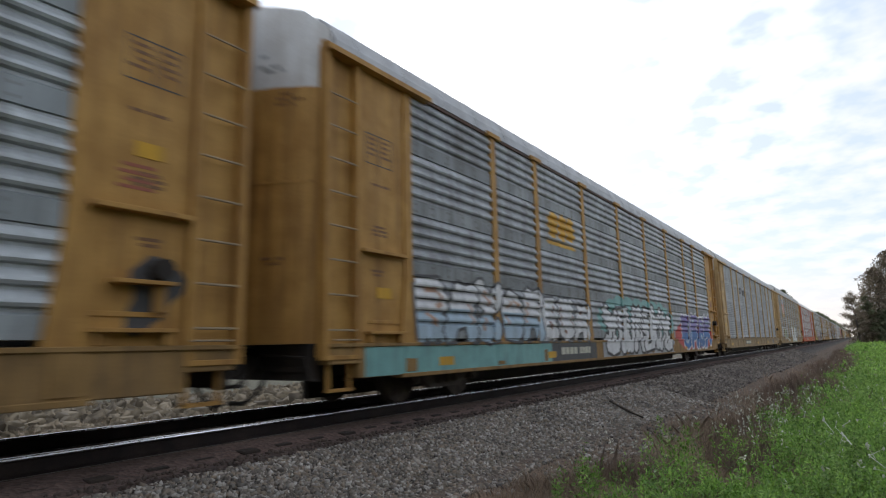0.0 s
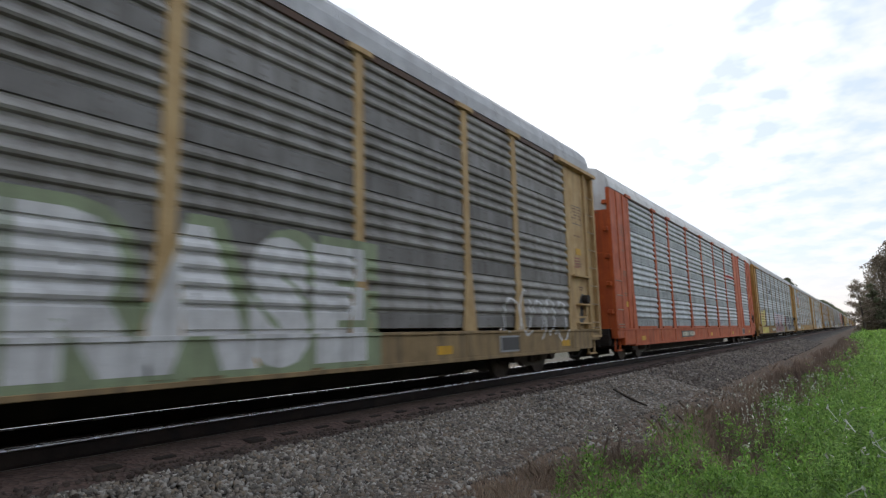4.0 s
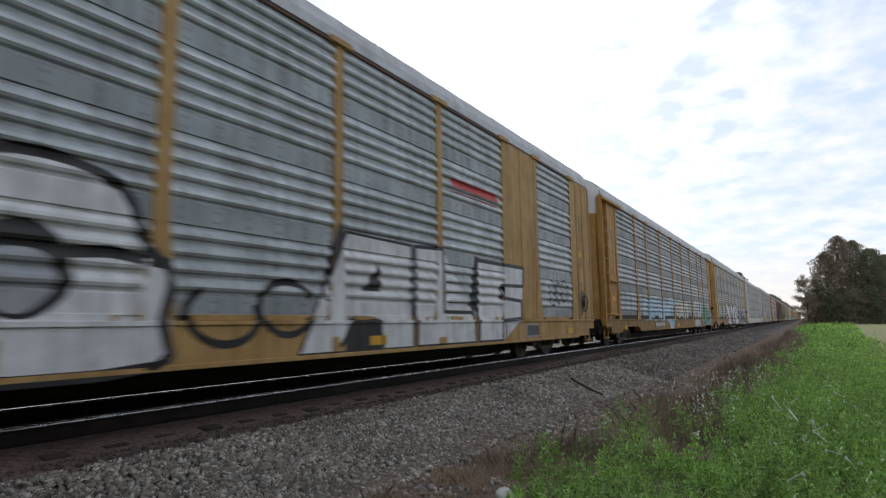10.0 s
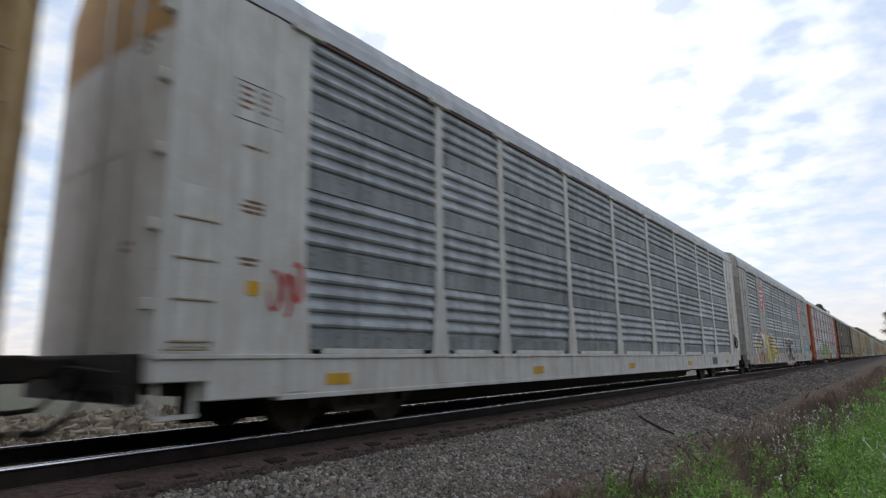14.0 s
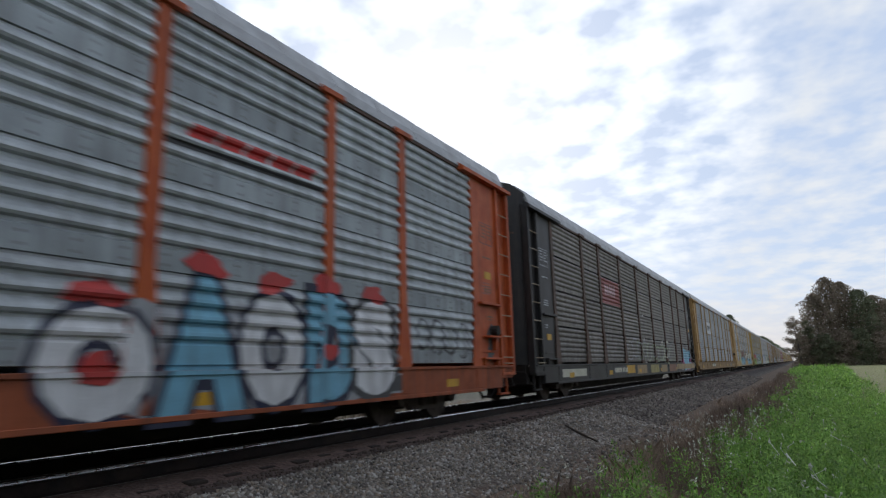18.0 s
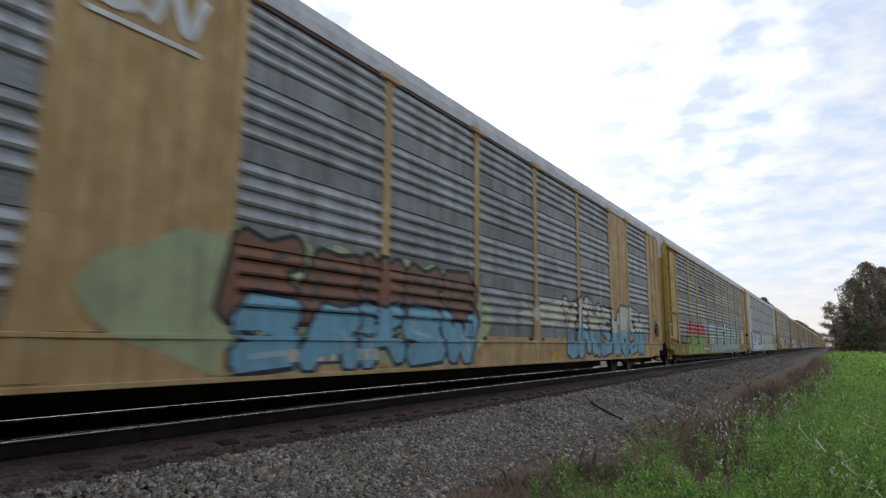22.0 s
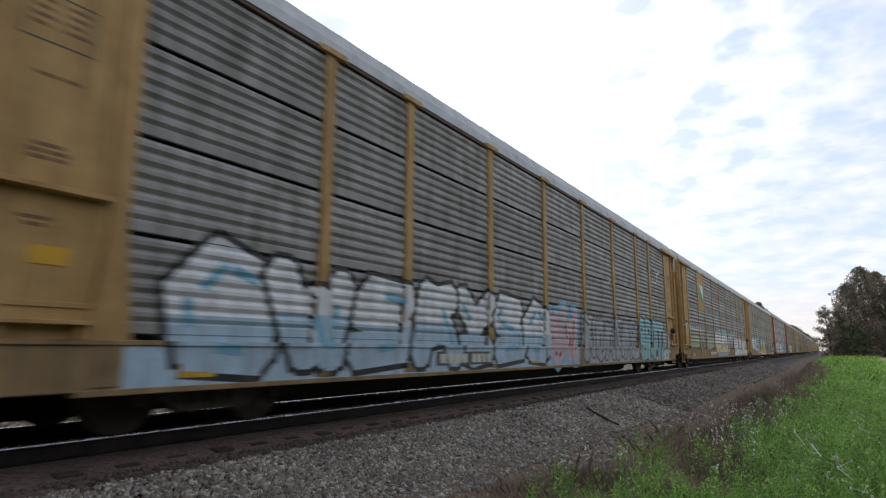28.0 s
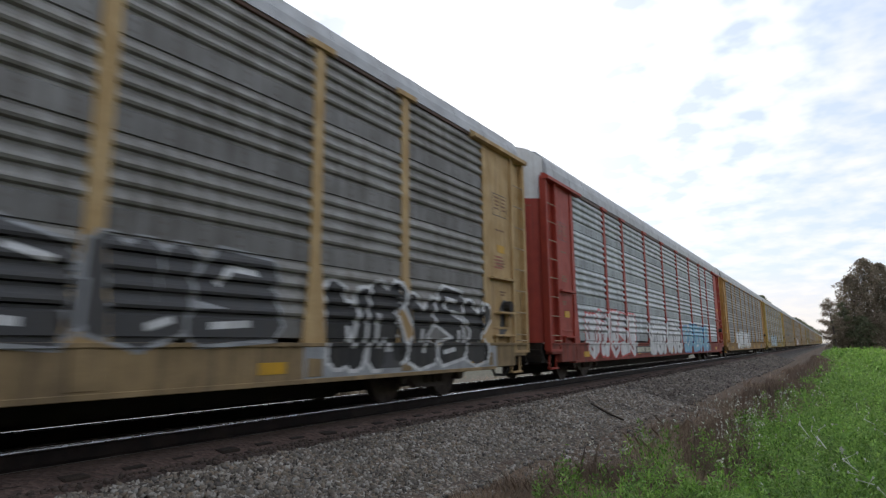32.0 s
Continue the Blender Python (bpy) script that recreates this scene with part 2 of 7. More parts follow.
# oily wood, its colour lowered further for the shade beneath the cars
TIE = surface("oily_shaded_tie", (0.020, 0.015, 0.012), (0.032, 0.023, 0.018), 0.85, 0, 4, 60, bump=0.6, per_piece=0.25)
PLAIN = {
    "clean": surface("plain_galvanised_sheet", (0.38, 0.415, 0.43), (0.29, 0.315, 0.325), 0.55, 0.25, 1.6, 60, streak=1, dirt=(0.10, 0.09, 0.08), dirt_amount=0.75, bump=0.06, per_piece=0.12),
    "grey": surface("plain_weathered_sheet", (0.28, 0.30, 0.305), (0.20, 0.21, 0.215), 0.55, 0.2, 1.6, 60, streak=1, dirt=(0.09, 0.075, 0.065), dirt_amount=0.8, bump=0.06, per_piece=0.14),
    "brown": surface("plain_grimy_sheet", (0.245, 0.24, 0.235), (0.175, 0.168, 0.16), 0.58, 0.2, 1.6, 60, streak=1, dirt=(0.08, 0.065, 0.055), dirt_amount=0.8, bump=0.06, per_piece=0.14),
    "dark": surface("plain_sooty_sheet", (0.17, 0.16, 0.15), (0.12, 0.11, 0.10), 0.6, 0.2, 1.6, 60, streak=1, dirt=(0.06, 0.05, 0.04), dirt_amount=0.7, bump=0.06, per_piece=0.12),
}
RIVET = surface("rust_stained_rivet", (0.11, 0.085, 0.07), (0.17, 0.15, 0.135), 0.8, 0, 8, 60, bump=0.2)
STEEL_DULL = surface("darkened_rail_steel", (0.06, 0.055, 0.058), (0.09, 0.08, 0.08), 0.30, 0.7, 5, 80, bump=0.03, dirt_amount=0.2)
WORN_RUNG = surface("worn_steel_rung", (0.38, 0.30, 0.20), (0.28, 0.21, 0.14), 0.5, 0.2, 6, 60, bump=0.1)
HOLE = surface("dark_slot", (0.010, 0.010, 0.010), (0.015, 0.014, 0.013), 0.8, 0, 4, 40, bump=0.1)

# ---- mesh helpers ----


def box(bm, x0, x1, y0, y1, z0, z1, bevel=0.0):
    v = [bm.verts.new((x, y, z)) for x in (x0, x1) for y in (y0, y1) for z in (z0, z1)]
    fs = [bm.faces.new([v[i] for i in q]) for q in ((0, 1, 3, 2), (4, 6, 7, 5), (0, 4, 5, 1), (2, 3, 7, 6), (0, 2, 6, 4), (1, 5, 7, 3))]
    if bevel:
        es = list({e for f in fs for e in f.edges})
        bmesh.ops.bevel(bm, geom=es, offset=bevel, segments=1, affect="EDGES")
    return bm


def rod(bm, a, b, r, sides=8):
    a, b = Vector(a), Vector(b)
    d = b - a
    m = Matrix.Translation((a + b) / 2) @ d.to_track_quat("Z", "Y").to_matrix().to_4x4()
    bmesh.ops.create_cone(bm, cap_ends=True, segments=sides, radius1=r, radius2=r, depth=d.length, matrix=m)
    return bm


def prism(bm, section, y0, y1):
    """A closed section of (x, z) pairs, drawn along y with capped ends."""
    a = [bm.verts.new((x, y0, z)) for x, z in section]
    b = [bm.verts.new((x, y1, z)) for x, z in section]
    k = len(section)
    for i in range(k):
        j = (i + 1) % k
        bm.faces.new((a[i], a[j], b[j], b[i]))
    bm.faces.new(a[::-1])
    bm.faces.new(b)
    return bm


MESHES = {}


def mesh_of(bm, name, material, key=None):
    bmesh.ops.recalc_face_normals(bm, faces=bm.faces)
    me = bpy.data.meshes.new(name)
    bm.to_mesh(me)
    bm.free()
    for m in material if isinstance(material, (list, tuple)) else (material,):
        me.materials.append(m)
    if key:
        MESHES[key] = me
    return me


def part(name, bm, material, parent, label=""):
    me = bm if isinstance(bm, bpy.types.Mesh) else mesh_of(bm, name, material)
    ob = new(name, me)
    ob.parent = parent
    return tagged(ob, label)


def thing(name, label, category, group="", m=None):
    ob = new(name)
    ob.empty_display_size = 0.3
    if m is not None:
        ob.matrix_basis = m
    return tagged(ob, label, category, group)


def stuff(name, verts, faces, material, label, category, kind="stuff", smooth=False):
    me = bpy.data.meshes.new(name)
    me.from_pydata(verts, [], faces)
    me.materials.append(material)
    if smooth:
        me.polygons.foreach_set("use_smooth", [True] * len(me.polygons))
    return tagged(new(name, me), label, category, "", kind)

# ---- letters, as flat faces out of the built-in font ----


def letter_faces(text, offset):
    c = bpy.data.curves.new("letters", "FONT")
    c.body, c.offset, c.resolution_u, c.space_character = text, offset, 3, 1.12 + offset
    ob = new("letters", c)
    me = ob.evaluated_get(bpy.context.evaluated_depsgraph_get()).to_mesh()
    got = ([(v.co.x, v.co.y) for v in me.vertices], [tuple(p.vertices) for p in me.polygons])
    ob.evaluated_get(bpy.context.evaluated_depsgraph_get()).to_mesh_clear()
    bpy.data.objects.remove(ob)
    bpy.data.curves.remove(c)
    return got


LETTERS = {(w, o): letter_faces(w, o) for w in ("PIG", "ALF", "SABE", "TYK", "FRASE", "EDY", "HODIE", "O", "A", "D", "S") for o in (0.08, 0.145)}
SPRAY = {}
for spray_name, spray_colour in dict(
        white=(0.72, 0.72, 0.73), cream=(0.62, 0.60, 0.48), black=(0.018, 0.018, 0.020), navy=(0.025, 0.028, 0.060), grey=(0.36, 0.37, 0.39), teal=(0.20, 0.42, 0.40),
        mint=(0.36, 0.52, 0.42), brown=(0.24, 0.11, 0.065), peach=(0.50, 0.30, 0.20), red=(0.55, 0.055, 0.050), maroon=(0.26, 0.055, 0.050), pink=(0.62, 0.24, 0.24), rose=(0.60, 0.42, 0.44), yellow=(0.60, 0.50, 0.10),
        olive=(0.34, 0.29, 0.10), lemon=(0.66, 0.62, 0.30), green=(0.045, 0.26, 0.075), lime=(0.26, 0.42, 0.06), sky=(0.20, 0.44, 0.58), pale_blue=(0.42, 0.54, 0.64), blue=(0.045, 0.16, 0.42),
        violet=(0.16, 0.12, 0.34), lilac=(0.30, 0.30, 0.52), magenta=(0.38, 0.05, 0.22), orange=(0.55, 0.17, 0.04), amber=(0.66, 0.36, 0.02), dark_grey=(0.07, 0.07, 0.075), sage=(0.30, 0.36, 0.22), sand=(0.36, 0.25, 0.12), pale_lime=(0.42, 0.48, 0.27), brick=(0.33, 0.10, 0.06), umber=(0.20, 0.095, 0.040), aqua=(0.25, 0.46, 0.48)).items():
    second = tuple(c * 0.78 + 0.015 for c in spray_colour)
    SPRAY[spray_name] = surface("sprayed_" + spray_name, spray_colour, second, 0.5, 0.0, 3.5, 50, bump=0.05, dirt=(0.10, 0.085, 0.07), dirt_amount=0.45, streak=1)

# ---- ground ----


def ground_height(x, y):
    a = abs(x)
    if a < 1.28:
        z = -0.187
    elif a < 1.50:
        z = -0.187 - (a - 1.28) / 0.22 * 0.043
    elif a < 1.75:
        z = -0.23
    elif a < 3.3:
        z = -0.23 - (a - 1.75) / 1.55 * 0.50
    else:
        z = -0.73 - 0.04 * min(a - 3.3, 3)
    if a > 2:
        z += 0.06 * noise.noise((x * 0.7, y * 0.7, 0)) + 0.05 * noise.noise((x * 0.13, y * 0.13, 4))
    return z


def ground_sheet():
    xs = [-3000, -900, -300, -120, -60, -30, -18, -12] + [-9 + 0.5 * i for i in range(0, 15)] + [-1.75, -1.50, -1.28, 0.0, 1.28, 1.39, 1.50, 1.62, 1.75] + [2 + 0.5 * i for i in range(0, 38)] + [22, 26, 32, 45, 70, 120, 300, 900, 3000]
    ys = [-3000, -600, -150, -60, -30, -15] + [-8 + 0.5 * i for i in range(0, 80)] + [34, 38, 44, 52, 64, 80, 100, 130, 180, 260, 400, 700, 1400, 3500]
    verts = [(x, y, ground_height(x, y)) for y in ys for x in xs]
    w = len(xs)
    faces = [(j * w + i, j * w + i + 1, (j + 1) * w + i + 1, (j + 1) * w + i) for j in range(len(ys) - 1) for i in range(w - 1)]
    m = bpy.data.materials.new("trackside_earth")
    m.use_nodes = True
    n, l = m.node_tree.nodes, m.node_tree.links
    b = n["Principled BSDF"]
    geo = n.new("ShaderNodeNewGeometry")
    sep = n.new("ShaderNodeSeparateXYZ")
    l.new(geo.outputs["Position"], sep.inputs[0])
    wob = n.new("ShaderNodeTexNoise")
    wob.inputs["Scale"].default_value, wob.inputs["Detail"].default_value = 1.4, 5
    l.new(geo.outputs["Position"], wob.inputs["Vector"])
    add = n.new("ShaderNodeMath")
    add.operation = "MULTIPLY_ADD"
    add.inputs[1].default_value = 1.2
    l.new(wob.outputs["Fac"], add.inputs[0])
    l.new(sep.outputs["X"], add.inputs[2])
    ramp = n.new("ShaderNodeValToRGB")
    mr = n.new("ShaderNodeMapRange")
    mr.inputs["From Min"].default_value, mr.inputs["From Max"].default_value = -12, 20
    l.new(add.outputs[0], mr.inputs["Value"])
    l.new(mr.outputs[0], ramp.inputs[0])
    stops = [(-12, (0.075, 0.07, 0.042)), (-6.5, (0.115, 0.095, 0.066)), (-3.2, (0.06, 0.048, 0.038)), (0.6, (0.18, 0.122, 0.10)), (2.20, (0.092, 0.056, 0.045)), (2.50, (0.034, 0.024, 0.020)),
             (3.0, (0.045, 0.038, 0.033)), (3.7, (0.09, 0.075, 0.062)), (4.2, (0.14, 0.095, 0.068)), (5.8, (0.12, 0.085, 0.055)), (7.2, (0.06, 0.07, 0.024)), (9.4, (0.19, 0.185, 0.072)), (19, (0.23, 0.225, 0.09))]
    els = ramp.color_ramp.elements
    while len(els) < len(stops):
        els.new(0.5)
    for e, (x, c) in zip(els, stops):
        e.position, e.color = (x + 12) / 32, (*c, 1)
    fine = n.new("ShaderNodeTexVoronoi")
    fine.inputs["Scale"].default_value = 22
    l.new(geo.outputs["Position"], fine.inputs["Vector"])
    hs = n.new("ShaderNodeHueSaturation")
    vr = n.new("ShaderNodeMapRange")
    vr.inputs["To Min"].default_value, vr.inputs["To Max"].default_value = 0.55, 1.35
    bw = n.new("ShaderNodeRGBToBW")
    l.new(fine.outputs["Color"], bw.inputs[0])
    l.new(bw.outputs[0], vr.inputs["Value"])
    l.new(vr.outputs[0], hs.inputs["Value"])
    l.new(ramp.outputs[0], hs.inputs["Color"])
    l.new(hs.outputs[0], b.inputs["Base Color"])
    b.inputs["Roughness"].default_value = 0.95
    bp = n.new("ShaderNodeBump")
    bp.inputs["Strength"].default_value, bp.inputs["Distance"].default_value = 0.8, 0.03
    l.new(fine.outputs["Distance"], bp.inputs["Height"])
    l.new(bp.outputs[0], b.inputs["Normal"])
    stuff("ground", verts, faces, m, "ballast shoulder, dry verge and green field along the track", "ground", "structure", True)


ground_sheet()

# ---- track ----
track = tagged(new("railway_track"), "single railway track on oily wooden ties darkened for shade", "track", "", "structure")
for side in (-1, 1):
    bm = bmesh.new()
    c = side * 0.7525
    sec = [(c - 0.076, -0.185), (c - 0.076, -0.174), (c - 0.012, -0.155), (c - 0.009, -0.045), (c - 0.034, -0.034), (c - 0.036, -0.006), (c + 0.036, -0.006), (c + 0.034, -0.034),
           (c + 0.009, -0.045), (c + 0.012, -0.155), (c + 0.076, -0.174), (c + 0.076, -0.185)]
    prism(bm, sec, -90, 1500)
    r = part("rail", bm, RAIL_SIDE, track, "rusty steel rail with the train's shade in its colour")
    # head coloured dark for the train's underside that it mirrors
    bm = bmesh.new()
    prism(bm, [(c - 0.039, -0.026), (c - 0.037, -0.012), (c - 0.032, -0.004), (c - 0.018, 0.0), (c + 0.018, 0.0), (c + 0.032, -0.004), (c + 0.037, -0.012), (c + 0.039, -0.026)], -90, 1500)
    part("rail_head", bm, STEEL_DULL, r, "steel rail head darkened for the train mirrored in it")
    # bright strip added and angled to give the glint along the rail
    bm = bmesh.new()
    prism(bm, [(c + 0.004, -0.006), (c + 0.006, 0.001), (c + 0.026, 0.0005), (c + 0.036, -0.007), (c + 0.0415, -0.020), (c + 0.037, -0.022)], -90, 1500)
    part("worn_edge", bm, RAIL_TOP, r, "bright edge strip added where the rail head glints")
    # pale strip that paints the lit line on the foot's edge
    bm = bmesh.new()
    prism(bm, [(c + 0.058, -0.1705), (c + 0.0775, -0.1755), (c + 0.0775, -0.181), (c + 0.058, -0.176)], -90, 1500)
    part("rail_foot", bm, FOOT_EDGE, r, "pale strip painted as light along the rail's foot")
rnd = random.Random(5)
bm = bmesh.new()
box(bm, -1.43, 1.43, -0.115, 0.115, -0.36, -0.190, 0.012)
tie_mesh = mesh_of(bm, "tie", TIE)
for i in range(150):
    t = part("tie", tie_mesh, None, track)
    t.matrix_basis = pose(rnd.uniform(-0.05, 0.05), -12 + i * 0.53 + rnd.uniform(-0.03, 0.03), rnd.uniform(-0.012, 0.0), 0, 0, rnd.uniform(-1, 1))

# ---- the train ----
PITCH, FIRST_GAP = 28.35, 4.859      # metres from coupler to coupler, place of the first gap at the start
# how far some gaps lie off the even spacing, in metres: not all cars are equally long
OFF = {2: -0.1, 4: -0.1, 5: 0.6, 6: 0.5, 7: 0.28, 8: 0.43, 9: 0.35, 10: 0.2, 11: 0.1, 14: 0.2, 16: 0.15, 20: 0.07, 21: 0.1}


def run(t):
    """How far the train has gone at t seconds: it slows a little."""
    return 18.504 * t - 0.0045 * t * t


def gap_place(k):
    return FIRST_GAP + k * PITCH + OFF.get(k, 0.0)

NEAR_X = 1.50
# posts along the side, in the two builds that the train mixes
PLACES = {"long": (2.45, 5.27, 7.22, 10.08, 12.92, 15.69, 18.52, 21.34, 23.24, 25.93), "close": (2.45, 5.15, 7.15, 10.0, 12.85, 15.5, 18.35, 21.2, 23.2, 25.9)}
SCREEN_LOW, SCREEN_HIGH, TIERS = 1.00, 5.06, 4
POST_WIDE = {"A": 0.20, "B": 0.19}
SCREEN_BASE = NEAR_X - 0.062
ROOF = {"A": ((1.50, 5.17), (1.49, 5.40), (1.42, 5.62), (1.22, 5.83), (0.70, 5.97), (0.0, 6.02)),
        "B": ((1.50, 5.12), (1.475, 5.30), (1.37, 5.54), (1.14, 5.73), (0.62, 5.85), (0.0, 5.88))}


def roof_height(x, style):
    x = abs(x)
    for (xa, za), (xb, zb) in zip(ROOF[style], ROOF[style][1:]):
        if xb <= x <= xa:
            return za + (zb - za) * (xa - x) / max(xa - xb, 1e-6)
    return ROOF[style][0][1]


def tier_section(kind, low, high):
    """The face of one screen panel from its foot to its head: (z, how far it stands out)."""
    h = high - low
    pts = []
    if kind == "band":
        # flat plate, then five ridges
        n, z = 4, low + h * 0.27
        foot = 0.030 if low < 1.2 else 0.004
        pts += [(low + foot, 0.006), (low + foot + 0.006, 0.034), (z - 0.035, 0.034)]
        step = (high - z) / n
        for i in range(n):
            a = z + i * step
            pts += [(a - 0.01, 0.004), (a + step * 0.13, 0.004), (a + step * 0.21, 0.047), (a + step * 0.38, 0.061), (a + step * 0.58, 0.052), (a + step * 0.86, 0.012)]
        pts.append((high, 0.012))
    elif kind == "dense":
        n, z = 8, low + h * 0.17
        pts += [(low + (0.03 if low < 1.2 else 0), 0.022), (z - 0.03, 0.022)]
        step = (high - z) / n
        for i in range(n):
            a = z + i * step
            pts += [(a + 0.004, 0.0), (a + step * 0.35, 0.026), (a + step * 0.65, 0.026), (a + step * 0.94, 0.0)]
    else:
        n, z = 6, low + 0.16
        pts += [(low + 0.035, 0.0), (low + 0.045, 0.012), (z - 0.02, 0.012)]
        step = (high - z) / n
        for i in range(n):
            a = z + i * step
            pts += [(a + 0.004, 0.0), (a + step * 0.35, 0.030), (a + step * 0.65, 0.030), (a + step * 0.94, 0.0)]
    return pts


def screen_mesh(kind, tone, width, tier):
    key = ("screen", kind, tone, round(width, 2), tier)
    if key not in MESHES:
        h = (SCREEN_HIGH - SCREEN_LOW) / TIERS
        sec = tier_section(kind, SCREEN_LOW + tier * h, SCREEN_LOW + (tier + 1) * h)
        base = SCREEN_BASE
        out = [(base + d, z) for z, d in sec]
        closed = out + [(base - 0.012, out[-1][1]), (base - 0.012, out[0][1])]
        bm = bmesh.new()
        prism(bm, closed, 0, width)
        n = len(bm.faces)
        if kind == "band":
            # two rows of rust-stained rivets on the flat plate, and one down each lap
            low = SCREEN_LOW + tier * h
            u = 0.22
            while u < width - 0.15:
                for z in (low + 0.07, low + h * 0.18):
                    box(bm, base + 0.032, base + 0.0385, u - 0.016, u + 0.016, z - 0.014, z + 0.014)
                u += 0.475
        for i, f in enumerate(bm.faces):
            if i >= n:
                f.material_index = 1
            elif kind == "band" and i < 3:
                f.material_index = 2
        mesh_of(bm, "screen_panel", (GALV[tone], RIVET, PLAIN[tone]), key)
    return MESHES[key]


def cached(key, make, name, material):
    if key not in MESHES:
        mesh_of(make(bmesh.new()), name, material, key)
    return MESHES[key]


def paint_key(material):
    return material.name


FOOT, KNEE = 2.15, 2.0          # how far the posts widen at the sill, and how high that begins


def post_bm(bm, wide, foot=FOOT, knee=KNEE):
    w = wide / 2
    box(bm, NEAR_X - 0.08, NEAR_X - 0.001, -w, w, 0.96, 5.10, 0.008)
    if wide > 0.10:
        # flared foot and head plate
        a = [(NEAR_X - 0.02, -w * foot, 0.96), (NEAR_X - 0.02, w * foot, 0.96), (NEAR_X - 0.02, w, knee), (NEAR_X - 0.02, -w, knee)]
        b = [(NEAR_X + 0.012, y, z) for _, y, z in a]
        va, vb = [bm.verts.new(p) for p in a], [bm.verts.new(p) for p in b]
        bm.faces.new(va[::-1])
        bm.faces.new(vb)
        for i in range(4):
            bm.faces.new((va[i], va[(i + 1) % 4], vb[(i + 1) % 4], vb[i]))
        box(bm, NEAR_X - 0.03, NEAR_X + 0.045, -w * 2.6, w * 2.6, 5.06, 5.15, 0.006)
    return bm


def ladder_parts(car, key, paint, u0, u1, z0, z1, step):
    """Two thin stiles, and a rung every step between them."""
    def stiles(bm):
        for u in (u0, u1):
            box(bm, NEAR_X - 0.012, NEAR_X + 0.006, u - 0.012, u + 0.012, z0 - 0.1, z1 + 0.05)
        return bm
    ladder = part("ladder", cached((key, paint_key(paint)), stiles, "ladder", paint), None, car)
    z = z0
    while z <= z1:
        r = part("rung", cached(("rung", key, paint_key(paint)), lambda bm: rod(bm, (NEAR_X + 0.012, u0, 0), (NEAR_X + 0.012, u1, 0), 0.014, 6), "rung", WORN_RUNG), None, ladder)
        r.matrix_basis = pose(0, 0, z)
        z += step
    return ladder


def door_bm(bm, low, high_of, bow=0.22, half=1.40, wide=10):
    """A bowed end door across the car, its outside towards -y."""
    xs = [-half + 2 * half * i / wide for i in range(wide + 1)]
    ring = []
    for x in xs:
        y = 0.74 - bow * (1 - (x / half) ** 2)
        top = high_of(x)
        ring.append([bm.verts.new(p) for p in ((x, y, low), (x, y, top), (x, y + 0.06, top), (x, y + 0.06, low))])
    for a, b in zip(ring, ring[1:]):
        for i in range(4):
            j = (i + 1) % 4
            bm.faces.new((a[i], b[i], b[j], a[j]))
    bm.faces.new(ring[0])
    bm.faces.new(ring[-1][::-1])
    return bm


def flip(ob):
    """Turns a part of the leading end round to the trailing end, still on the near side."""
    ob.matrix_basis = Matrix.Translation((0, PITCH, 0)) @ Matrix.Diagonal((1, -1, 1, 1)) @ ob.matrix_basis
    return ob


def truck_parts(car, u, name="truck"):
    def frame_bm(bm):
        sec = [(-1.15, 0.42), (-1.15, 0.58), (-0.75, 0.62), (-0.35, 0.74), (0.35, 0.74), (0.75, 0.62), (1.15, 0.58), (1.15, 0.42), (0.75, 0.44), (0.45, 0.22), (-0.45, 0.22), (-0.75, 0.44)]
        a = [bm.verts.new((-0.07, y, z)) for y, z in sec]
        b = [bm.verts.new((0.07, y, z)) for y, z in sec]
        bm.faces.new(a)
        bm.faces.new(b[::-1])
        for i in range(len(sec)):
            j = (i + 1) % len(sec)
            bm.faces.new((a[i], b[i], b[j], a[j]))
        return bm

    def bolster_bm(bm):
        box(bm, -1.0, 1.0, -0.2, 0.2, 0.42, 0.68, 0.03)
        for s in (-1, 1):
            for y in (-0.22, 0.0, 0.22):
                rod(bm, (s * 1.19, y, 0.30), (s * 1.19, y, 0.52), 0.055, 8)
        return bm

    def wheelset_bm(bm):
        rod(bm, (-1.12, 0, 0), (1.12, 0, 0), 0.085, 10)
        for s in (-1, 1):
            rod(bm, (s * 0.69, 0, 0), (s * 0.715, 0, 0), 0.445, 28)
            rod(bm, (s * 0.715, 0, 0), (s * 0.82, 0, 0), 0.420, 28)
            rod(bm, (s * 0.80, 0, 0), (s * 0.84, 0, 0), 0.16, 12)
            rod(bm, (s * 1.03, 0, 0), (s * 1.20, 0, 0), 0.12, 10)
            for i in range(3):
                a = i * 2.094
                rod(bm, (s * 1.20, 0.07 * math.cos(a), 0.07 * math.sin(a)), (s * 1.215, 0.07 * math.cos(a), 0.07 * math.sin(a)), 0.018, 6)
        return bm

    truck = part(name, cached(("bolster",), bolster_bm, "bolster", TRUCK), None, car, "grimy cast steel truck")
    truck.matrix_basis = pose(0, u, 0)
    for x in (-1.09, 1.09):
        part("side_frame", cached(("truck_frame",), frame_bm, "side_frame", TRUCK), None, truck).matrix_basis = pose(x, 0, 0)
    sets = []
    for y in (-0.88, 0.88):
        w = part("wheelset", cached(("wheelset",), wheelset_bm, "wheelset", WHEEL), None, truck)
        w.matrix_basis = pose(0, y, 0.42)
        sets.append(w)
    return sets


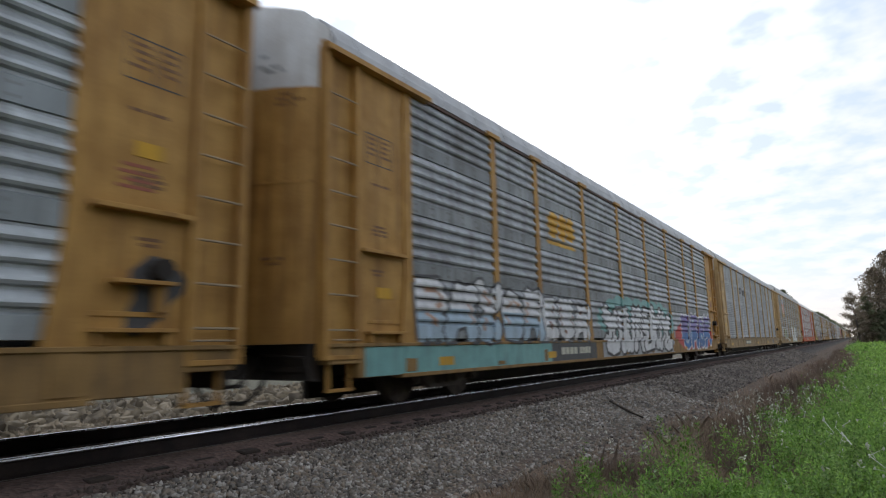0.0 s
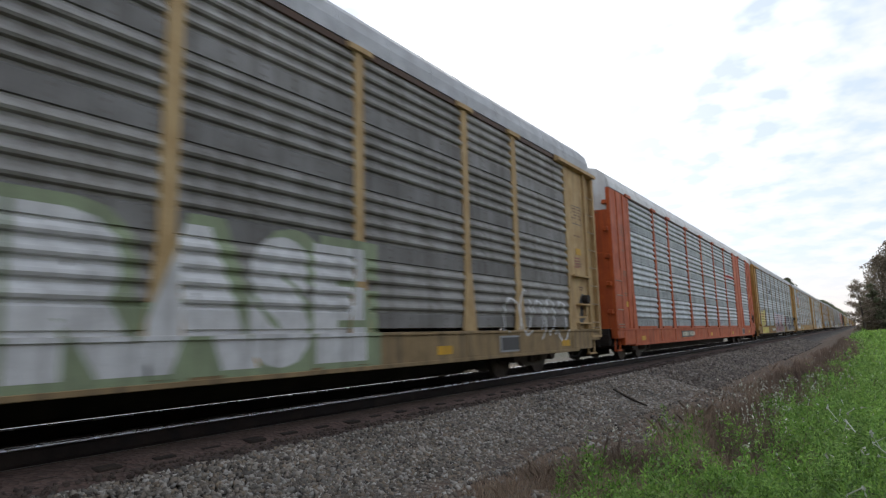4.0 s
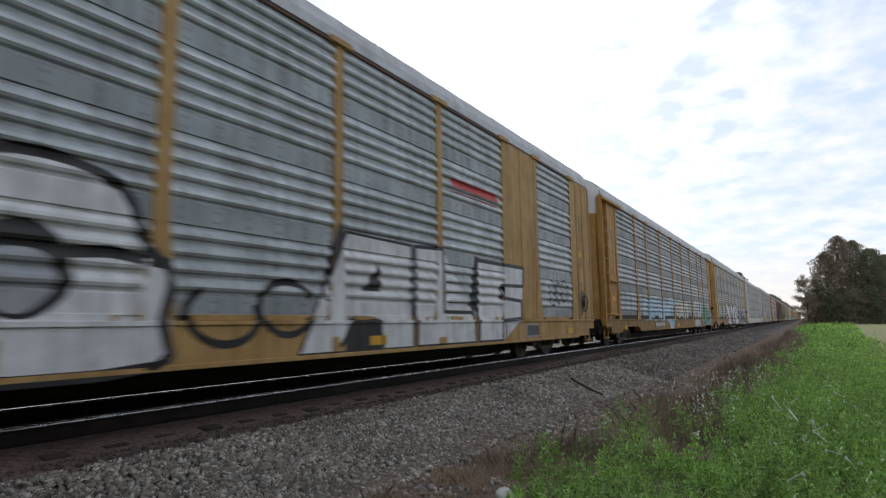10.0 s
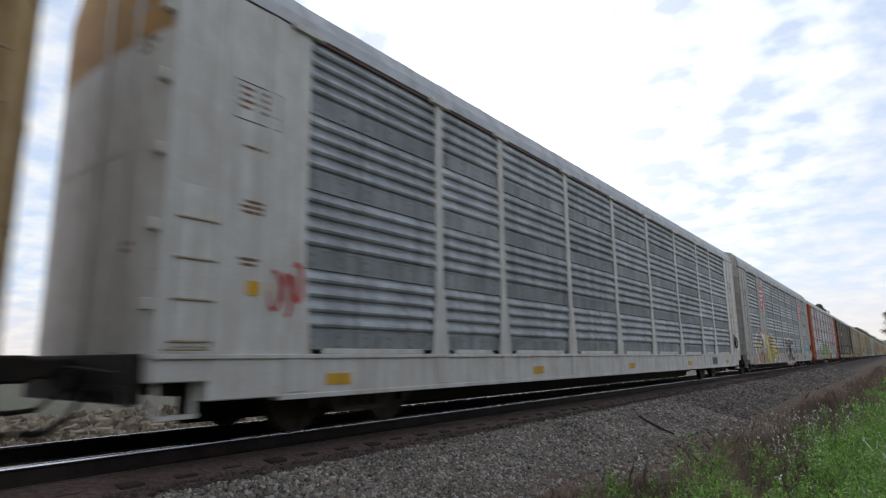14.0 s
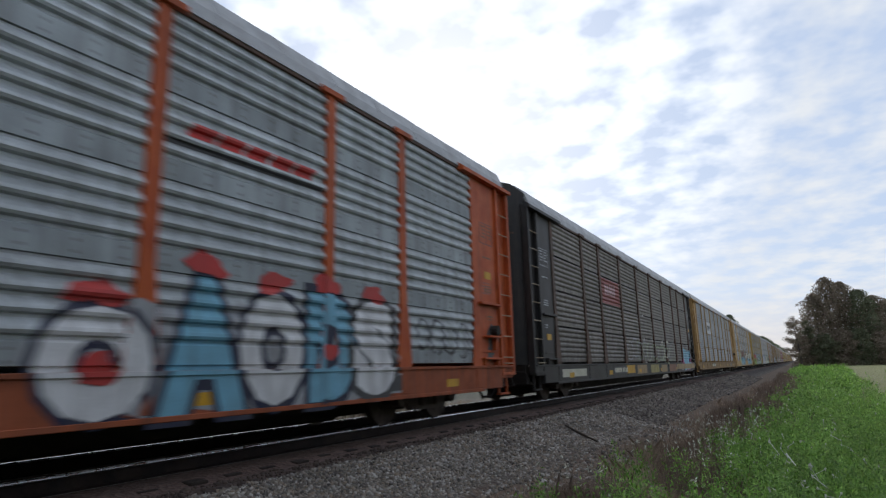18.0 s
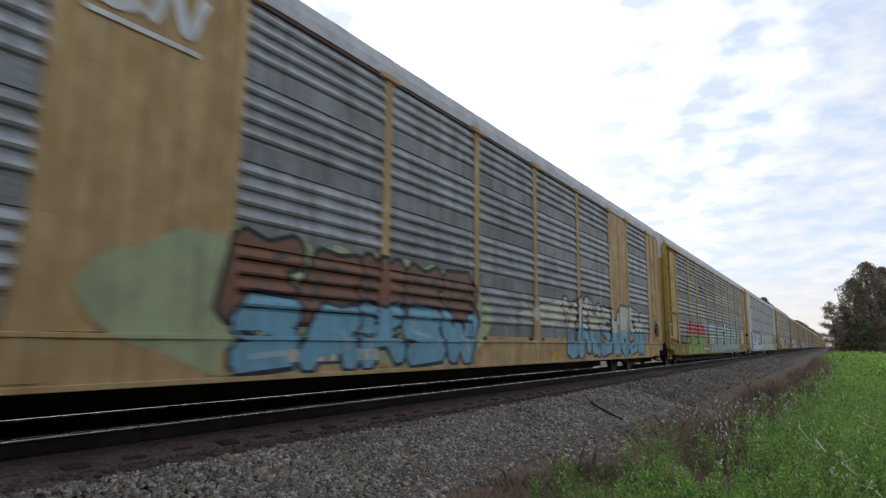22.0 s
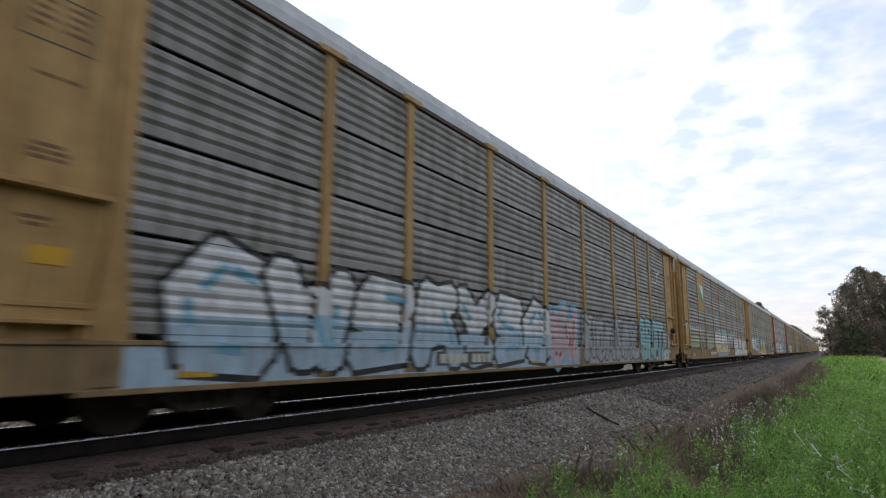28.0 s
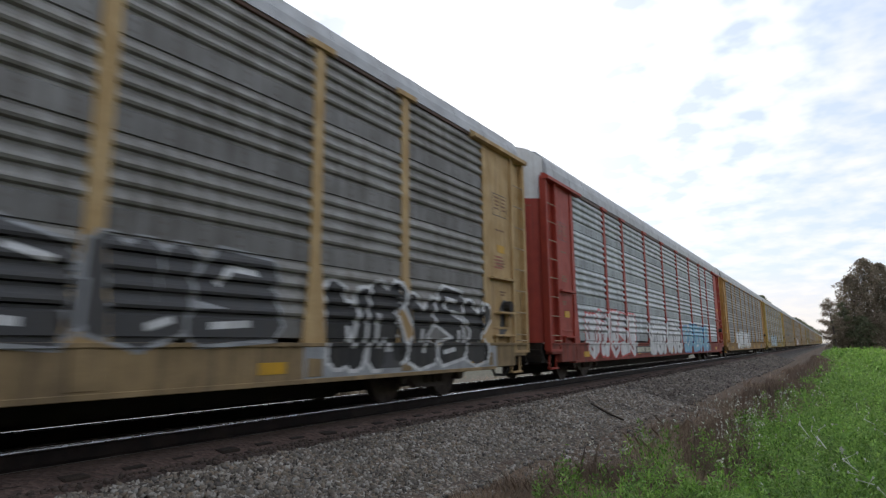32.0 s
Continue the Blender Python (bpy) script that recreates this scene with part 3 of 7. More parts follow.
def wobble(cu, cz, ru, rz, seed, n=26, rough=0.10, square=2.6):
    r = random.Random(seed)
    ph = [r.uniform(0, 6.28) for _ in range(4)]
    pts = []
    for i in range(n):
        a = 6.2832 * i / n
        c, s = math.cos(a), math.sin(a)
        k = (abs(c) ** square + abs(s) ** square) ** (-1 / square)
        k *= 1 + rough * (math.sin(2 * a + ph[0]) * 0.6 + math.sin(3 * a + ph[1]) * 0.7 + math.sin(5 * a + ph[2]) * 0.5)
        pts.append((cu + ru * k * c, cz + rz * k * s))
    return pts


WHEELSETS = []
CARS = []


def autorack(k, label, paint, style="A", screen="band", tone="clean", cap=None, post=None, door=None, roof=None, wide=(), half=(), sill=None, note="", top=None, arched=False, build="long"):
    """One covered car carrier: origin on the rail, at the gap before its leading end; it runs along y; the near side is +x."""
    car = thing("autorack_car", label, "railway car", "cars of the freight train", pose(0, gap_place(k), 0))
    car.scale.y = (gap_place(k + 1) - gap_place(k)) / PITCH
    CARS.append((k, car))
    posts = PLACES[build]
    post, cap, door, roof, sill = post or paint, cap or paint, door or paint, roof or ROOF_GREY, sill or {YELLOW: GRIMY_SILL["yellow"], TAN: GRIMY_SILL["tan"], FADED: GRIMY_SILL["faded"], LEMON: GRIMY_SILL["lemon"], ORANGE: GRIMY_SILL["orange"], RED: GRIMY_SILL["red"]}.get(paint if style == "A" else None, paint)
    pk = paint_key(paint)
    top = top or style
    h = (SCREEN_HIGH - SCREEN_LOW) / TIERS
    # side screens, bay by bay and tier by tier
    for i, (a, b) in enumerate(zip(posts, posts[1:])):
        if i in wide:
            def plate(bm, a=a, b=b):
                box(bm, NEAR_X - 0.06, NEAR_X - 0.012, 0, b - a, 0.98, 5.10, 0.006)
                return bm
            p = part("side_plate", cached(("plate", pk, i, build), plate, "side_plate", paint), None, car)
            p.matrix_basis = pose(0, a, 0)
            for y in (a + 0.06, (a + b) / 2, b - 0.06):
                part("stiffener", cached(("plate rib", pk), lambda bm: box(bm, NEAR_X - 0.02, NEAR_X + 0.004, -0.05, 0.05, 0.98, 5.09, 0.008), "stiffener", paint), None, car).matrix_basis = pose(0, y, 0)
            continue
        if i in half:
            def half_plate(bm, a=a, b=b):
                box(bm, NEAR_X - 0.06, NEAR_X - 0.010, 0, b - a, 3.02, 5.10, 0.006)
                return bm
            p = part("logo_plate", cached(("half", pk, i, build), half_plate, "logo_plate", paint), None, car)
            p.matrix_basis = pose(0, a, 0)
        for t in range(2 if i in half else TIERS):
            p = part("screen_panel", screen_mesh(screen, tone, b - a, t), None, car)
            p.matrix_basis = pose(0, a, 0)
    w = POST_WIDE[style]
    pm = cached(("post", paint_key(post), w), lambda bm: post_bm(bm, w), "post", post)
    for u in posts:
        part("post", pm, None, car).matrix_basis = pose(0, u, 0)
    # side sill with its lip, and the deck
    def sill_bm(bm):
        box(bm, 1.30, NEAR_X + 0.02, 1.30, PITCH - 1.30, 0.50, 0.955, 0.012)
        box(bm, 1.32, NEAR_X + 0.012, 0.72, 1.298, 0.70, 0.95, 0.01)
        box(bm, 1.32, NEAR_X + 0.012, PITCH - 1.298, PITCH - 0.72, 0.70, 0.95, 0.01)
        box(bm, 1.30, NEAR_X + 0.045, 0.72, PITCH - 0.72, 0.925, 0.975, 0.006)
        box(bm, 1.34, NEAR_X + 0.035, 2.2, PITCH - 2.2, 0.46, 0.52, 0.006)
        for u in posts:
            box(bm, NEAR_X, NEAR_X + 0.032, u - 0.14, u + 0.14, 0.54, 0.93, 0.006)
        return bm
    def arched_bm(bm):
        # cut away over each truck
        line = [(1.30, 0.955), (1.30, 0.50), (2.55, 0.50), (2.85, 0.70), (5.05, 0.70), (5.45, 0.50), (PITCH - 5.45, 0.50), (PITCH - 5.05, 0.70), (PITCH - 2.85, 0.70), (PITCH - 2.55, 0.50), (PITCH - 1.30, 0.50), (PITCH - 1.30, 0.955)]
        a = [bm.verts.new((1.30, u, z)) for u, z in line]
        b = [bm.verts.new((NEAR_X + 0.02, u, z)) for u, z in line]
        bm.faces.new(a)
        bm.faces.new(b[::-1])
        for i in range(len(line)):
            j = (i + 1) % len(line)
            bm.faces.new((a[i], b[i], b[j], a[j]))
        box(bm, 1.32, NEAR_X + 0.012, 0.72, 1.298, 0.70, 0.95, 0.01)
        box(bm, 1.32, NEAR_X + 0.012, PITCH - 1.298, PITCH - 0.72, 0.70, 0.95, 0.01)
        box(bm, 1.30, NEAR_X + 0.045, 0.72, PITCH - 0.72, 0.925, 0.975, 0.006)
        return bm
    part("side_sill", cached(("arched sill", paint_key(sill)), arched_bm, "side_sill", sill) if arched else cached(("sill", paint_key(sill), build), sill_bm, "side_sill", sill), None, car)
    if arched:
        # solid box, coloured dark as the shade in the opening over the sill
        part("foot_strip", cached(("dark strip",), lambda bm: box(bm, NEAR_X - 0.06, NEAR_X - 0.022, 1.32, PITCH - 1.32, 0.978, 1.13, 0.004), "foot_strip", UNDER), None, car, "solid dark strip for the shaded opening over the sill")
    def far_bm(bm):
        box(bm, -NEAR_X, -1.30, 0.72, PITCH - 0.72, 0.50, 0.955)
        sec = []
        for i in range(33):
            z = 0.98 + i * 4.12 / 33
            sec += [(-NEAR_X + 0.03, z), (-NEAR_X, z + 0.04), (-NEAR_X, z + 0.085)]
        prism(bm, sec + [(-1.42, 5.10), (-1.42, 0.98)], 0.80, PITCH - 0.80)
        return bm
    part("far_side", cached(("far", tone), far_bm, "far_side", GALV[tone]), None, car)
    def deck_bm(bm):
        box(bm, -1.30, 1.30, 0.75, PITCH - 0.75, 0.80, 0.95)
        prism(bm, [(-0.38, 0.80), (-0.38, 0.18), (-0.30, 0.128), (0.30, 0.128), (0.38, 0.18), (0.38, 0.80)], 5.5, PITCH - 5.5)
        prism(bm, [(-0.40, 0.80), (-0.40, 0.30), (0.40, 0.30), (0.40, 0.80)], 5.0, 5.5)
        prism(bm, [(-0.40, 0.80), (-0.40, 0.30), (0.40, 0.30), (0.40, 0.80)], PITCH - 5.5, PITCH - 5.0)
        for u in (2.2, PITCH - 5.6):
            box(bm, -0.62, -0.50, u, u + 3.4, 0.09, 0.52)
        box(bm, -1.15, -0.55, 8.2, 9.8, 0.14, 0.80, 0.03)
        box(bm, -1.15, -0.55, 17.0, 18.9, 0.16, 0.80, 0.03)
        box(bm, -0.40, 0.40, 1.6, PITCH - 1.6, 0.50, 0.80)
        box(bm, -0.30, 0.30, 0.40, PITCH - 0.40, 0.62, 0.82)
        for u in (7, 9.5, 12, 14.2, 16.5, 19, 21.5):
            box(bm, -1.28, 1.28, u - 0.12, u + 0.12, 0.42, 0.80)
        box(bm, 0.5, 1.15, 10.3, 11.4, 0.42, 0.80, 0.03)
        rod(bm, (0.85, 15.2, 0.62), (0.85, 16.3, 0.62), 0.17, 12)
        return bm
    part("underframe", cached(("deck",), deck_bm, "underframe", UNDER), None, car, "dark grimy underframe")
    # roof with seams, and the eave beam coloured dark as the shaded slots there
    def roof_bm(bm):
        sec = [(x, z) for x, z in ROOF[top]] + [(-x, z) for x, z in ROOF[top][-2::-1]]
        prism(bm, sec, 0.80, PITCH - 0.80)
        for i in range(24):
            u = 1.3 + i * 1.12
            prism(bm, [(x * 1.002, z + 0.005) for x, z in sec], u - 0.015, u + 0.015)
        return bm
    part("roof", cached(("roof", paint_key(roof), top), roof_bm, "roof", roof), None, car, "pale ribbed metal roof")
    def eave_bm(bm):
        box(bm, 1.40, NEAR_X - 0.012, 0.80, PITCH - 0.80, 5.062, 5.166 if top == "A" else 5.135, 0.005)
        return bm
    part("eave_beam", cached(("eave", top), eave_bm, "eave_beam", BROWNPOST), None, car)
    # the two ends
    for end in (0, 1):
        made = []
        if style == "A":
            def corner_bm(bm):
                box(bm, 1.36, NEAR_X + 0.03, 0.62, 0.71, 0.80, 5.14, 0.008)
                box(bm, 1.36, NEAR_X + 0.03, 1.22, 1.31, 0.80, 5.10, 0.008)
                box(bm, 1.37, 1.41, 0.70, 1.23, 0.85, 5.06)
                box(bm, 1.40, NEAR_X + 0.03, 0.62, 1.31, 0.76, 0.82, 0.005)
                return bm
            made.append(part("corner_frame", cached(("cornerA", pk), corner_bm, "corner_frame", paint), None, car))
            made.append(ladder_parts(car, "ladderA", paint, 0.71, 1.22, 1.15, 4.9, 0.47))
            def panel_bm(bm):
                box(bm, 1.42, NEAR_X - 0.03, 1.31, 2.36, 0.97, 5.06, 0.006)
                box(bm, NEAR_X - 0.05, NEAR_X - 0.015, 1.55, 2.25, 1.25, 1.30, 0.004)
                return bm
            made.append(part("corner_panel", cached(("panelA", pk), panel_bm, "corner_panel", paint), None, car))
            def hood_bm(bm):
                prism(bm, [(1.42, 5.03), (NEAR_X + 0.11, 5.03), (NEAR_X + 0.11, 5.11), (1.50, 5.19), (1.42, 5.19)], 0.60, 3.0)
                return bm
            made.append(part("door_rail_hood", cached(("hood", pk), hood_bm, "door_rail_hood", paint), None, car))
        else:
            def corner_bm(bm):
                return box(bm, 1.40, NEAR_X - 0.01, 0.72, 2.42, 0.97, 5.10, 0.008)
            made.append(part("corner_panel", cached(("panelB", pk), corner_bm, "corner_panel", paint), None, car))
            for u in (0.78, 1.38, 1.95):
                made.append(part("stiffener", cached(("stiffener", pk), lambda bm: box(bm, NEAR_X - 0.03, NEAR_X + 0.012, -0.055, 0.055, 0.97, 5.09, 0.008), "stiffener", paint), None, car))
                made[-1].matrix_basis = pose(0, u, 0)
            def niche_bm(bm):
                box(bm, NEAR_X - 0.02, NEAR_X + 0.006, 0.88, 1.30, 1.05, 2.72)
                return bm
            made.append(part("ladder_niche", cached(("niche", pk), niche_bm, "ladder_niche", paint), None, car))
            made.append(ladder_parts(car, "ladderB", paint, 0.86, 1.32, 1.1, 2.7, 0.42))
        # placards, rows of stencilled lettering too small to read, and door gear
        face = NEAR_X - (0.03 if style == "A" else 0.01)
        def placard_bm(bm):
            return box(bm, face - 0.01, face + 0.008, 1.72, 2.04, 1.62, 1.78) if not end else box(bm, face - 0.01, face + 0.008, 1.62, 1.92, 2.84, 3.00)
        made.append(part("placard", cached(("placard", style, end), placard_bm, "placard", SPRAY["amber"]), None, car, "small yellow warning placard"))
        for zz, cuts in ((4.00, (-0.08, 0.10, 0.22, 0.42)), (3.92, (-0.06, 0.08, 0.22, 0.40)), (3.84, (-0.08, 0.12, 0.22, 0.36)), (3.76, (-0.08, 0.06, 0.22, 0.44)), (3.30, (0.0, 0.20, 0.24, 0.40)), (2.66, (0.05, 0.30)), (2.60, (0.0, 0.14, 0.17, 0.36)), (2.54, (0.02, 0.20, 0.23, 0.34)), (2.00, (0.0, 0.26)), (1.94, (0.04, 0.22))):
            def line_bm(bm):
                for a, b in zip(cuts[::2], cuts[1::2]):
                    box(bm, face - 0.01, face + 0.003, 1.60 + a, 1.60 + b, zz, zz + 0.034)
                return bm
            made.append(part("stencil_line", cached(("line", style, zz, paint is BLACK), line_bm, "stencil_line", SPRAY["umber"] if paint is not BLACK else SPRAY["grey"]), None, car))
        if style == "A":
            pieces = [("ledge", (0.05, 0.10, 1.45, 2.25, 1.10, 1.14)), ("bracket", (0.05, 0.06, 1.50, 1.56, 0.98, 1.10)), ("bracket", (0.05, 0.06, 2.14, 2.20, 0.98, 1.10)), ("ledge", (0.05, 0.09, 1.33, 2.32, 2.26, 2.31))]
            if end:
                pieces += [("ledge", (0.05, 0.13, 1.50, 2.10, 1.56, 1.60)), ("door_latch", (0.05, 0.07, 1.58, 1.66, 1.30, 1.555))]
                made.append(part("crank", cached(("crank", pk), lambda bm: rod(bm, (NEAR_X - 0.04, 1.62, 1.72), (NEAR_X + 0.12, 1.62, 1.72), 0.11, 10), "crank", UNDER), None, car, "dark round crank"))
            for piece_name, q in pieces:
                made.append(part(piece_name, cached((piece_name, pk) + q, lambda bm: box(bm, NEAR_X - q[0], NEAR_X + q[1], q[2], q[3], q[4], q[5], 0.004), piece_name, paint), None, car))
        else:
            def wheel_bm(bm):
                m = Matrix.Translation((NEAR_X + 0.06, 1.66, 1.45)) @ Matrix.Rotation(math.pi / 2, 4, "Y")
                for i in range(16):
                    a, b = i * math.pi / 8, (i + 1) * math.pi / 8
                    rod(bm, m @ Vector((0.24 * math.cos(a), 0.24 * math.sin(a), 0)), m @ Vector((0.24 * math.cos(b), 0.24 * math.sin(b), 0)), 0.014, 5)
                for i in range(4):
                    a = i * math.pi / 2
                    rod(bm, m @ Vector((0, 0, 0)), m @ Vector((0.24 * math.cos(a), 0.24 * math.sin(a), 0)), 0.011, 5)
                box(bm, NEAR_X - 0.02, NEAR_X + 0.05, 1.58, 1.74, 1.35, 1.55, 0.01)
                return bm
            if end:
                made.append(part("hand_brake", cached(("brake",), wheel_bm, "hand_brake", UNDER), None, car, "dark hand brake wheel"))
            def hinge_bm(bm):
                for z in (1.4, 2.2, 3.0, 3.8, 4.6):
                    box(bm, 1.30, 1.43, 0.63, 0.75, z, z + 0.12, 0.01)
                box(bm, 0.02, 0.10, 0.63, 0.72, 1.0, 5.3, 0.01)
                box(bm, 0.70, 0.76, 0.65, 0.72, 1.0, 5.3, 0.01)
                return bm
            made.append(part("door_hinges", cached(("hinge", paint_key(door)), hinge_bm, "door_hinges", door), None, car))
        def seam_bm(bm):
            door_bm(bm, 3.16, lambda x: 3.20, 0.616 if style == "A" else 0.096)
            return bm
        made.append(part("door_seam", cached(("seam", paint_key(door), style), seam_bm, "door_seam", door), None, car))
        split = 4.56 if style == "A" else 4.45
        bow = 0.60 if style == "A" else 0.08
        made.append(part("end_door", cached(("door", paint_key(door), style), lambda bm: door_bm(bm, 0.98, lambda x: split, bow), "end_door", door), None, car))
        made.append(part("end_cap", cached(("cap", paint_key(cap), style, top), lambda bm: door_bm(bm, split, lambda x: roof_height(x, top) - 0.015, bow), "end_cap", cap), None, car))
        if k == 13 and not end:
            # black strip as torn-open slot across the door; white blocks paint light through holes
            def slot_bm(bm):
                for j in range(14):
                    xa = 0.42 + 0.05 * j
                    yy = 0.74 - bow * (1 - ((xa + 0.025) / 1.40) ** 2)
                    box(bm, xa, xa + 0.051, yy - 0.022, yy + 0.03, 3.21, 3.34)
                return bm
            made.append(part("door_grille", slot_bm(bmesh.new()), SPRAY["black"], car, "black perforated strip"))
            for row in range(3):
                for j in range(8):
                    xa = 0.60 + 0.058 * j + 0.012 * row
                    yy = 0.74 - bow * (1 - ((xa + 0.014) / 1.40) ** 2)
                    bm = bmesh.new()
                    box(bm, xa, xa + 0.028, yy - 0.034, yy, 3.23 + 0.034 * row, 3.246 + 0.034 * row)
                    made.append(part("grille_hole", bm, SPRAY["white"], car))
        for x, z, w, spray in ((0.95, 4.44, 0.22, "umber"), (0.98, 4.36, 0.34, "umber"), (0.92, 4.28, 0.26, "umber"), (0.80, 2.10, 0.30, "umber"), (0.84, 2.03, 0.22, "umber"), (0.72, 4.86, 0.40, "grey"), (0.78, 4.79, 0.30, "grey"), (0.62, 5.02, 0.12, "grey")):
            def row_bm(bm):
                # a line of small lettering that follows the bow of the door
                n = max(int(w / 0.045), 2)
                for j in range(n):
                    if j % 4 == 3:
                        continue
                    xa, xb = x - w / 2 + w * j / n, x - w / 2 + w * (j + 0.8) / n
                    yy = 0.74 - bow * (1 - (((xa + xb) / 2) / 1.40) ** 2)
                    box(bm, xa, xb, yy - 0.004, yy + 0.03, z, z + 0.042)
                return bm
            made.append(part("door_stencil", cached(("door row", style, z, spray), row_bm, "door_stencil", SPRAY[spray]), None, car))
        def outline_bm(bm):
            for a, b, c, d in ((1.46, 2.08, 4.08, 4.095), (1.46, 2.08, 3.62, 3.635), (1.46, 1.472, 3.62, 4.095), (1.765, 1.777, 3.62, 4.095), (2.068, 2.08, 3.62, 4.095)):
                box(bm, face - 0.01, face + 0.003, a, b, c, d)
            return bm
        made.append(part("stencil_frame", cached(("frame", style, paint is BLACK), outline_bm, "stencil_frame", SPRAY["dark_grey"] if paint is not BLACK else SPRAY["grey"]), None, car))
        if end and paint is not BLACK:
            def notice_bm(bm):
                for j in range(4):
                    box(bm, face - 0.01, face + 0.003, 1.70, 2.08 - 0.05 * (j % 2), 2.50 + 0.075 * j, 2.535 + 0.075 * j)
                return bm
            made.append(part("notice_lines", cached(("notice", style), notice_bm, "notice_lines", SPRAY["brick"]), None, car, "faded red stencilled lines"))
            made.append(part("grease_stain", cached(("stain", style), lambda bm: [bm.faces.new([bm.verts.new((face + 0.004, 1.66 + uu, zz)) for uu, zz in wobble(0.0, 1.50, 0.26, 0.34, 17, 22, 0.28)]) for _ in (0,)] and bm, "grease_stain", SPRAY["dark_grey"]), None, car, "dark grease stain under the crank"))
        if style == "A":
            for x in (0.0,):
                yy = 0.74 - bow * (1 - (x / 1.40) ** 2)
                made.append(part("lock_bar", cached(("lock", x), lambda bm: box(bm, x - 0.06, x + 0.06, yy - 0.04, yy + 0.02, 1.02, 5.50, 0.01), "lock_bar", BROWNPOST), None, car))
        def hose_bm(bm):
            pts = [(0.45, 0.60, 0.62), (0.50, 0.42, 0.36), (0.46, 0.22, 0.22), (0.36, 0.04, 0.24)]
            for a, b in zip(pts, pts[1:]):
                rod(bm, a, b, 0.03, 6)
            return bm
        made.append(part("brake_hose", cached(("hose",), hose_bm, "brake_hose", HOLE), None, car, "black rubber brake hose"))
        made.append(part("uncoupling_lever", cached(("lever",), lambda bm: rod(rod(rod(bm, (0.15, 0.50, 0.86), (1.30, 0.50, 0.80), 0.016, 6), (1.30, 0.50, 0.80), (1.42, 0.50, 0.52), 0.016, 6), (1.42, 0.50, 0.52), (1.42, 0.62, 0.50), 0.016, 6), "uncoupling_lever", UNDER), None, car))
        for z in (1.02,):
            made.append(part("grab_iron", cached(("grab", z), lambda bm: rod(bm, (NEAR_X + 0.05, 0.78, z), (NEAR_X + 0.05, 1.26, z), 0.012, 6), "grab_iron", WORN_RUNG), None, car))
        def coupler_bm(bm):
            box(bm, -0.09, 0.09, 0.12, 0.75, 0.74, 0.94, 0.02)
            box(bm, -0.16, 0.14, -0.02, 0.20, 0.70, 0.98, 0.03)
            rod(bm, (0.30, 0.55, 0.75), (0.34, 0.20, 0.45), 0.025, 6)
            rod(bm, (0.34, 0.20, 0.45), (0.20, -0.02, 0.42), 0.025, 6)
            box(bm, 0.20, 1.30, 0.56, 0.62, 0.62, 0.68)
            box(bm, -1.28, 1.28, 0.60, 0.76, 0.50, 0.98, 0.01)
            return bm
        made.append(part("coupler", cached(("coupler",), coupler_bm, "coupler", UNDER), None, car, "rusty coupler with brake hose"))
        def step_bm(bm):
            box(bm, 1.36, 1.40, 0.80, 0.85, 0.36, 0.80)
            box(bm, 1.36, 1.40, 1.20, 1.25, 0.36, 0.80)
            box(bm, 1.34, 1.44, 0.80, 1.25, 0.34, 0.38)
            return bm
        made.append(part("sill_step", cached(("step", pk), step_bm, "sill_step", paint), None, car))
        if end:
            for ob in made:
                flip(ob)
    def tape_bm(bm):
        return box(bm, NEAR_X + 0.010, NEAR_X + 0.026, 0, 0.42, 0.60, 0.74)
    tape = cached(("tape",), tape_bm, "reflector_tape", SPRAY["amber"])
    for u in (2.9, 8.2, 13.4, 19.0, 24.6) if k % 2 else (3.2, 7.4, 11.9, 16.4, 20.3, 25.2):
        part("reflector_tape", tape, None, car, "yellow reflector tape").matrix_basis = pose(0, u, 0)
    if paint not in (WHITE, STONE_GREY):
        part("number_board", cached(("board",), lambda bm: box(bm, NEAR_X + 0.010, NEAR_X + 0.030, 8.0, 10.2, 0.62, 0.86), "number_board", SPRAY["dark_grey"]), None, car, "dark number board with white bars")
        for i, (u, w) in enumerate(((8.12, 0.20), (8.37, 0.20), (8.62, 0.20), (8.87, 0.18), (9.22, 0.14), (9.41, 0.14), (9.60, 0.14), (9.79, 0.14), (9.98, 0.12))):
            part("number_bar", cached(("nbar", i), lambda bm: box(bm, NEAR_X + 0.028, NEAR_X + 0.034, u, u + w, 0.66, 0.82), "number_bar", SPRAY["cream"]), None, car)
    if style == "B":
        for i, (a, b) in enumerate(zip(posts, posts[1:])):
            if i not in wide:
                part("foot_strip", cached(("strip", pk, round(b - a, 2)), lambda bm: box(bm, NEAR_X - 0.05, NEAR_X - 0.008, 0.42, b - a - 0.42, 0.978, 1.045, 0.004), "foot_strip", paint), None, car).matrix_basis = pose(0, a, 0)
    part("plate_border", cached(("plate border",), lambda bm: box(bm, NEAR_X + 0.01, NEAR_X + 0.024, 22.34, 23.16, 0.565, 0.875), "plate_border", SPRAY["grey"]), None, car)
    part("maintenance_plate", cached(("consol",), lambda bm: box(bm, NEAR_X + 0.01, NEAR_X + 0.028, 22.4, 23.1, 0.60, 0.84), "consolidated_plate", SPRAY["dark_grey"]), None, car, "dark maintenance plate")
    for u in (3.9, PITCH - 3.9):
        WHEELSETS.extend(truck_parts(car, u))
    return car


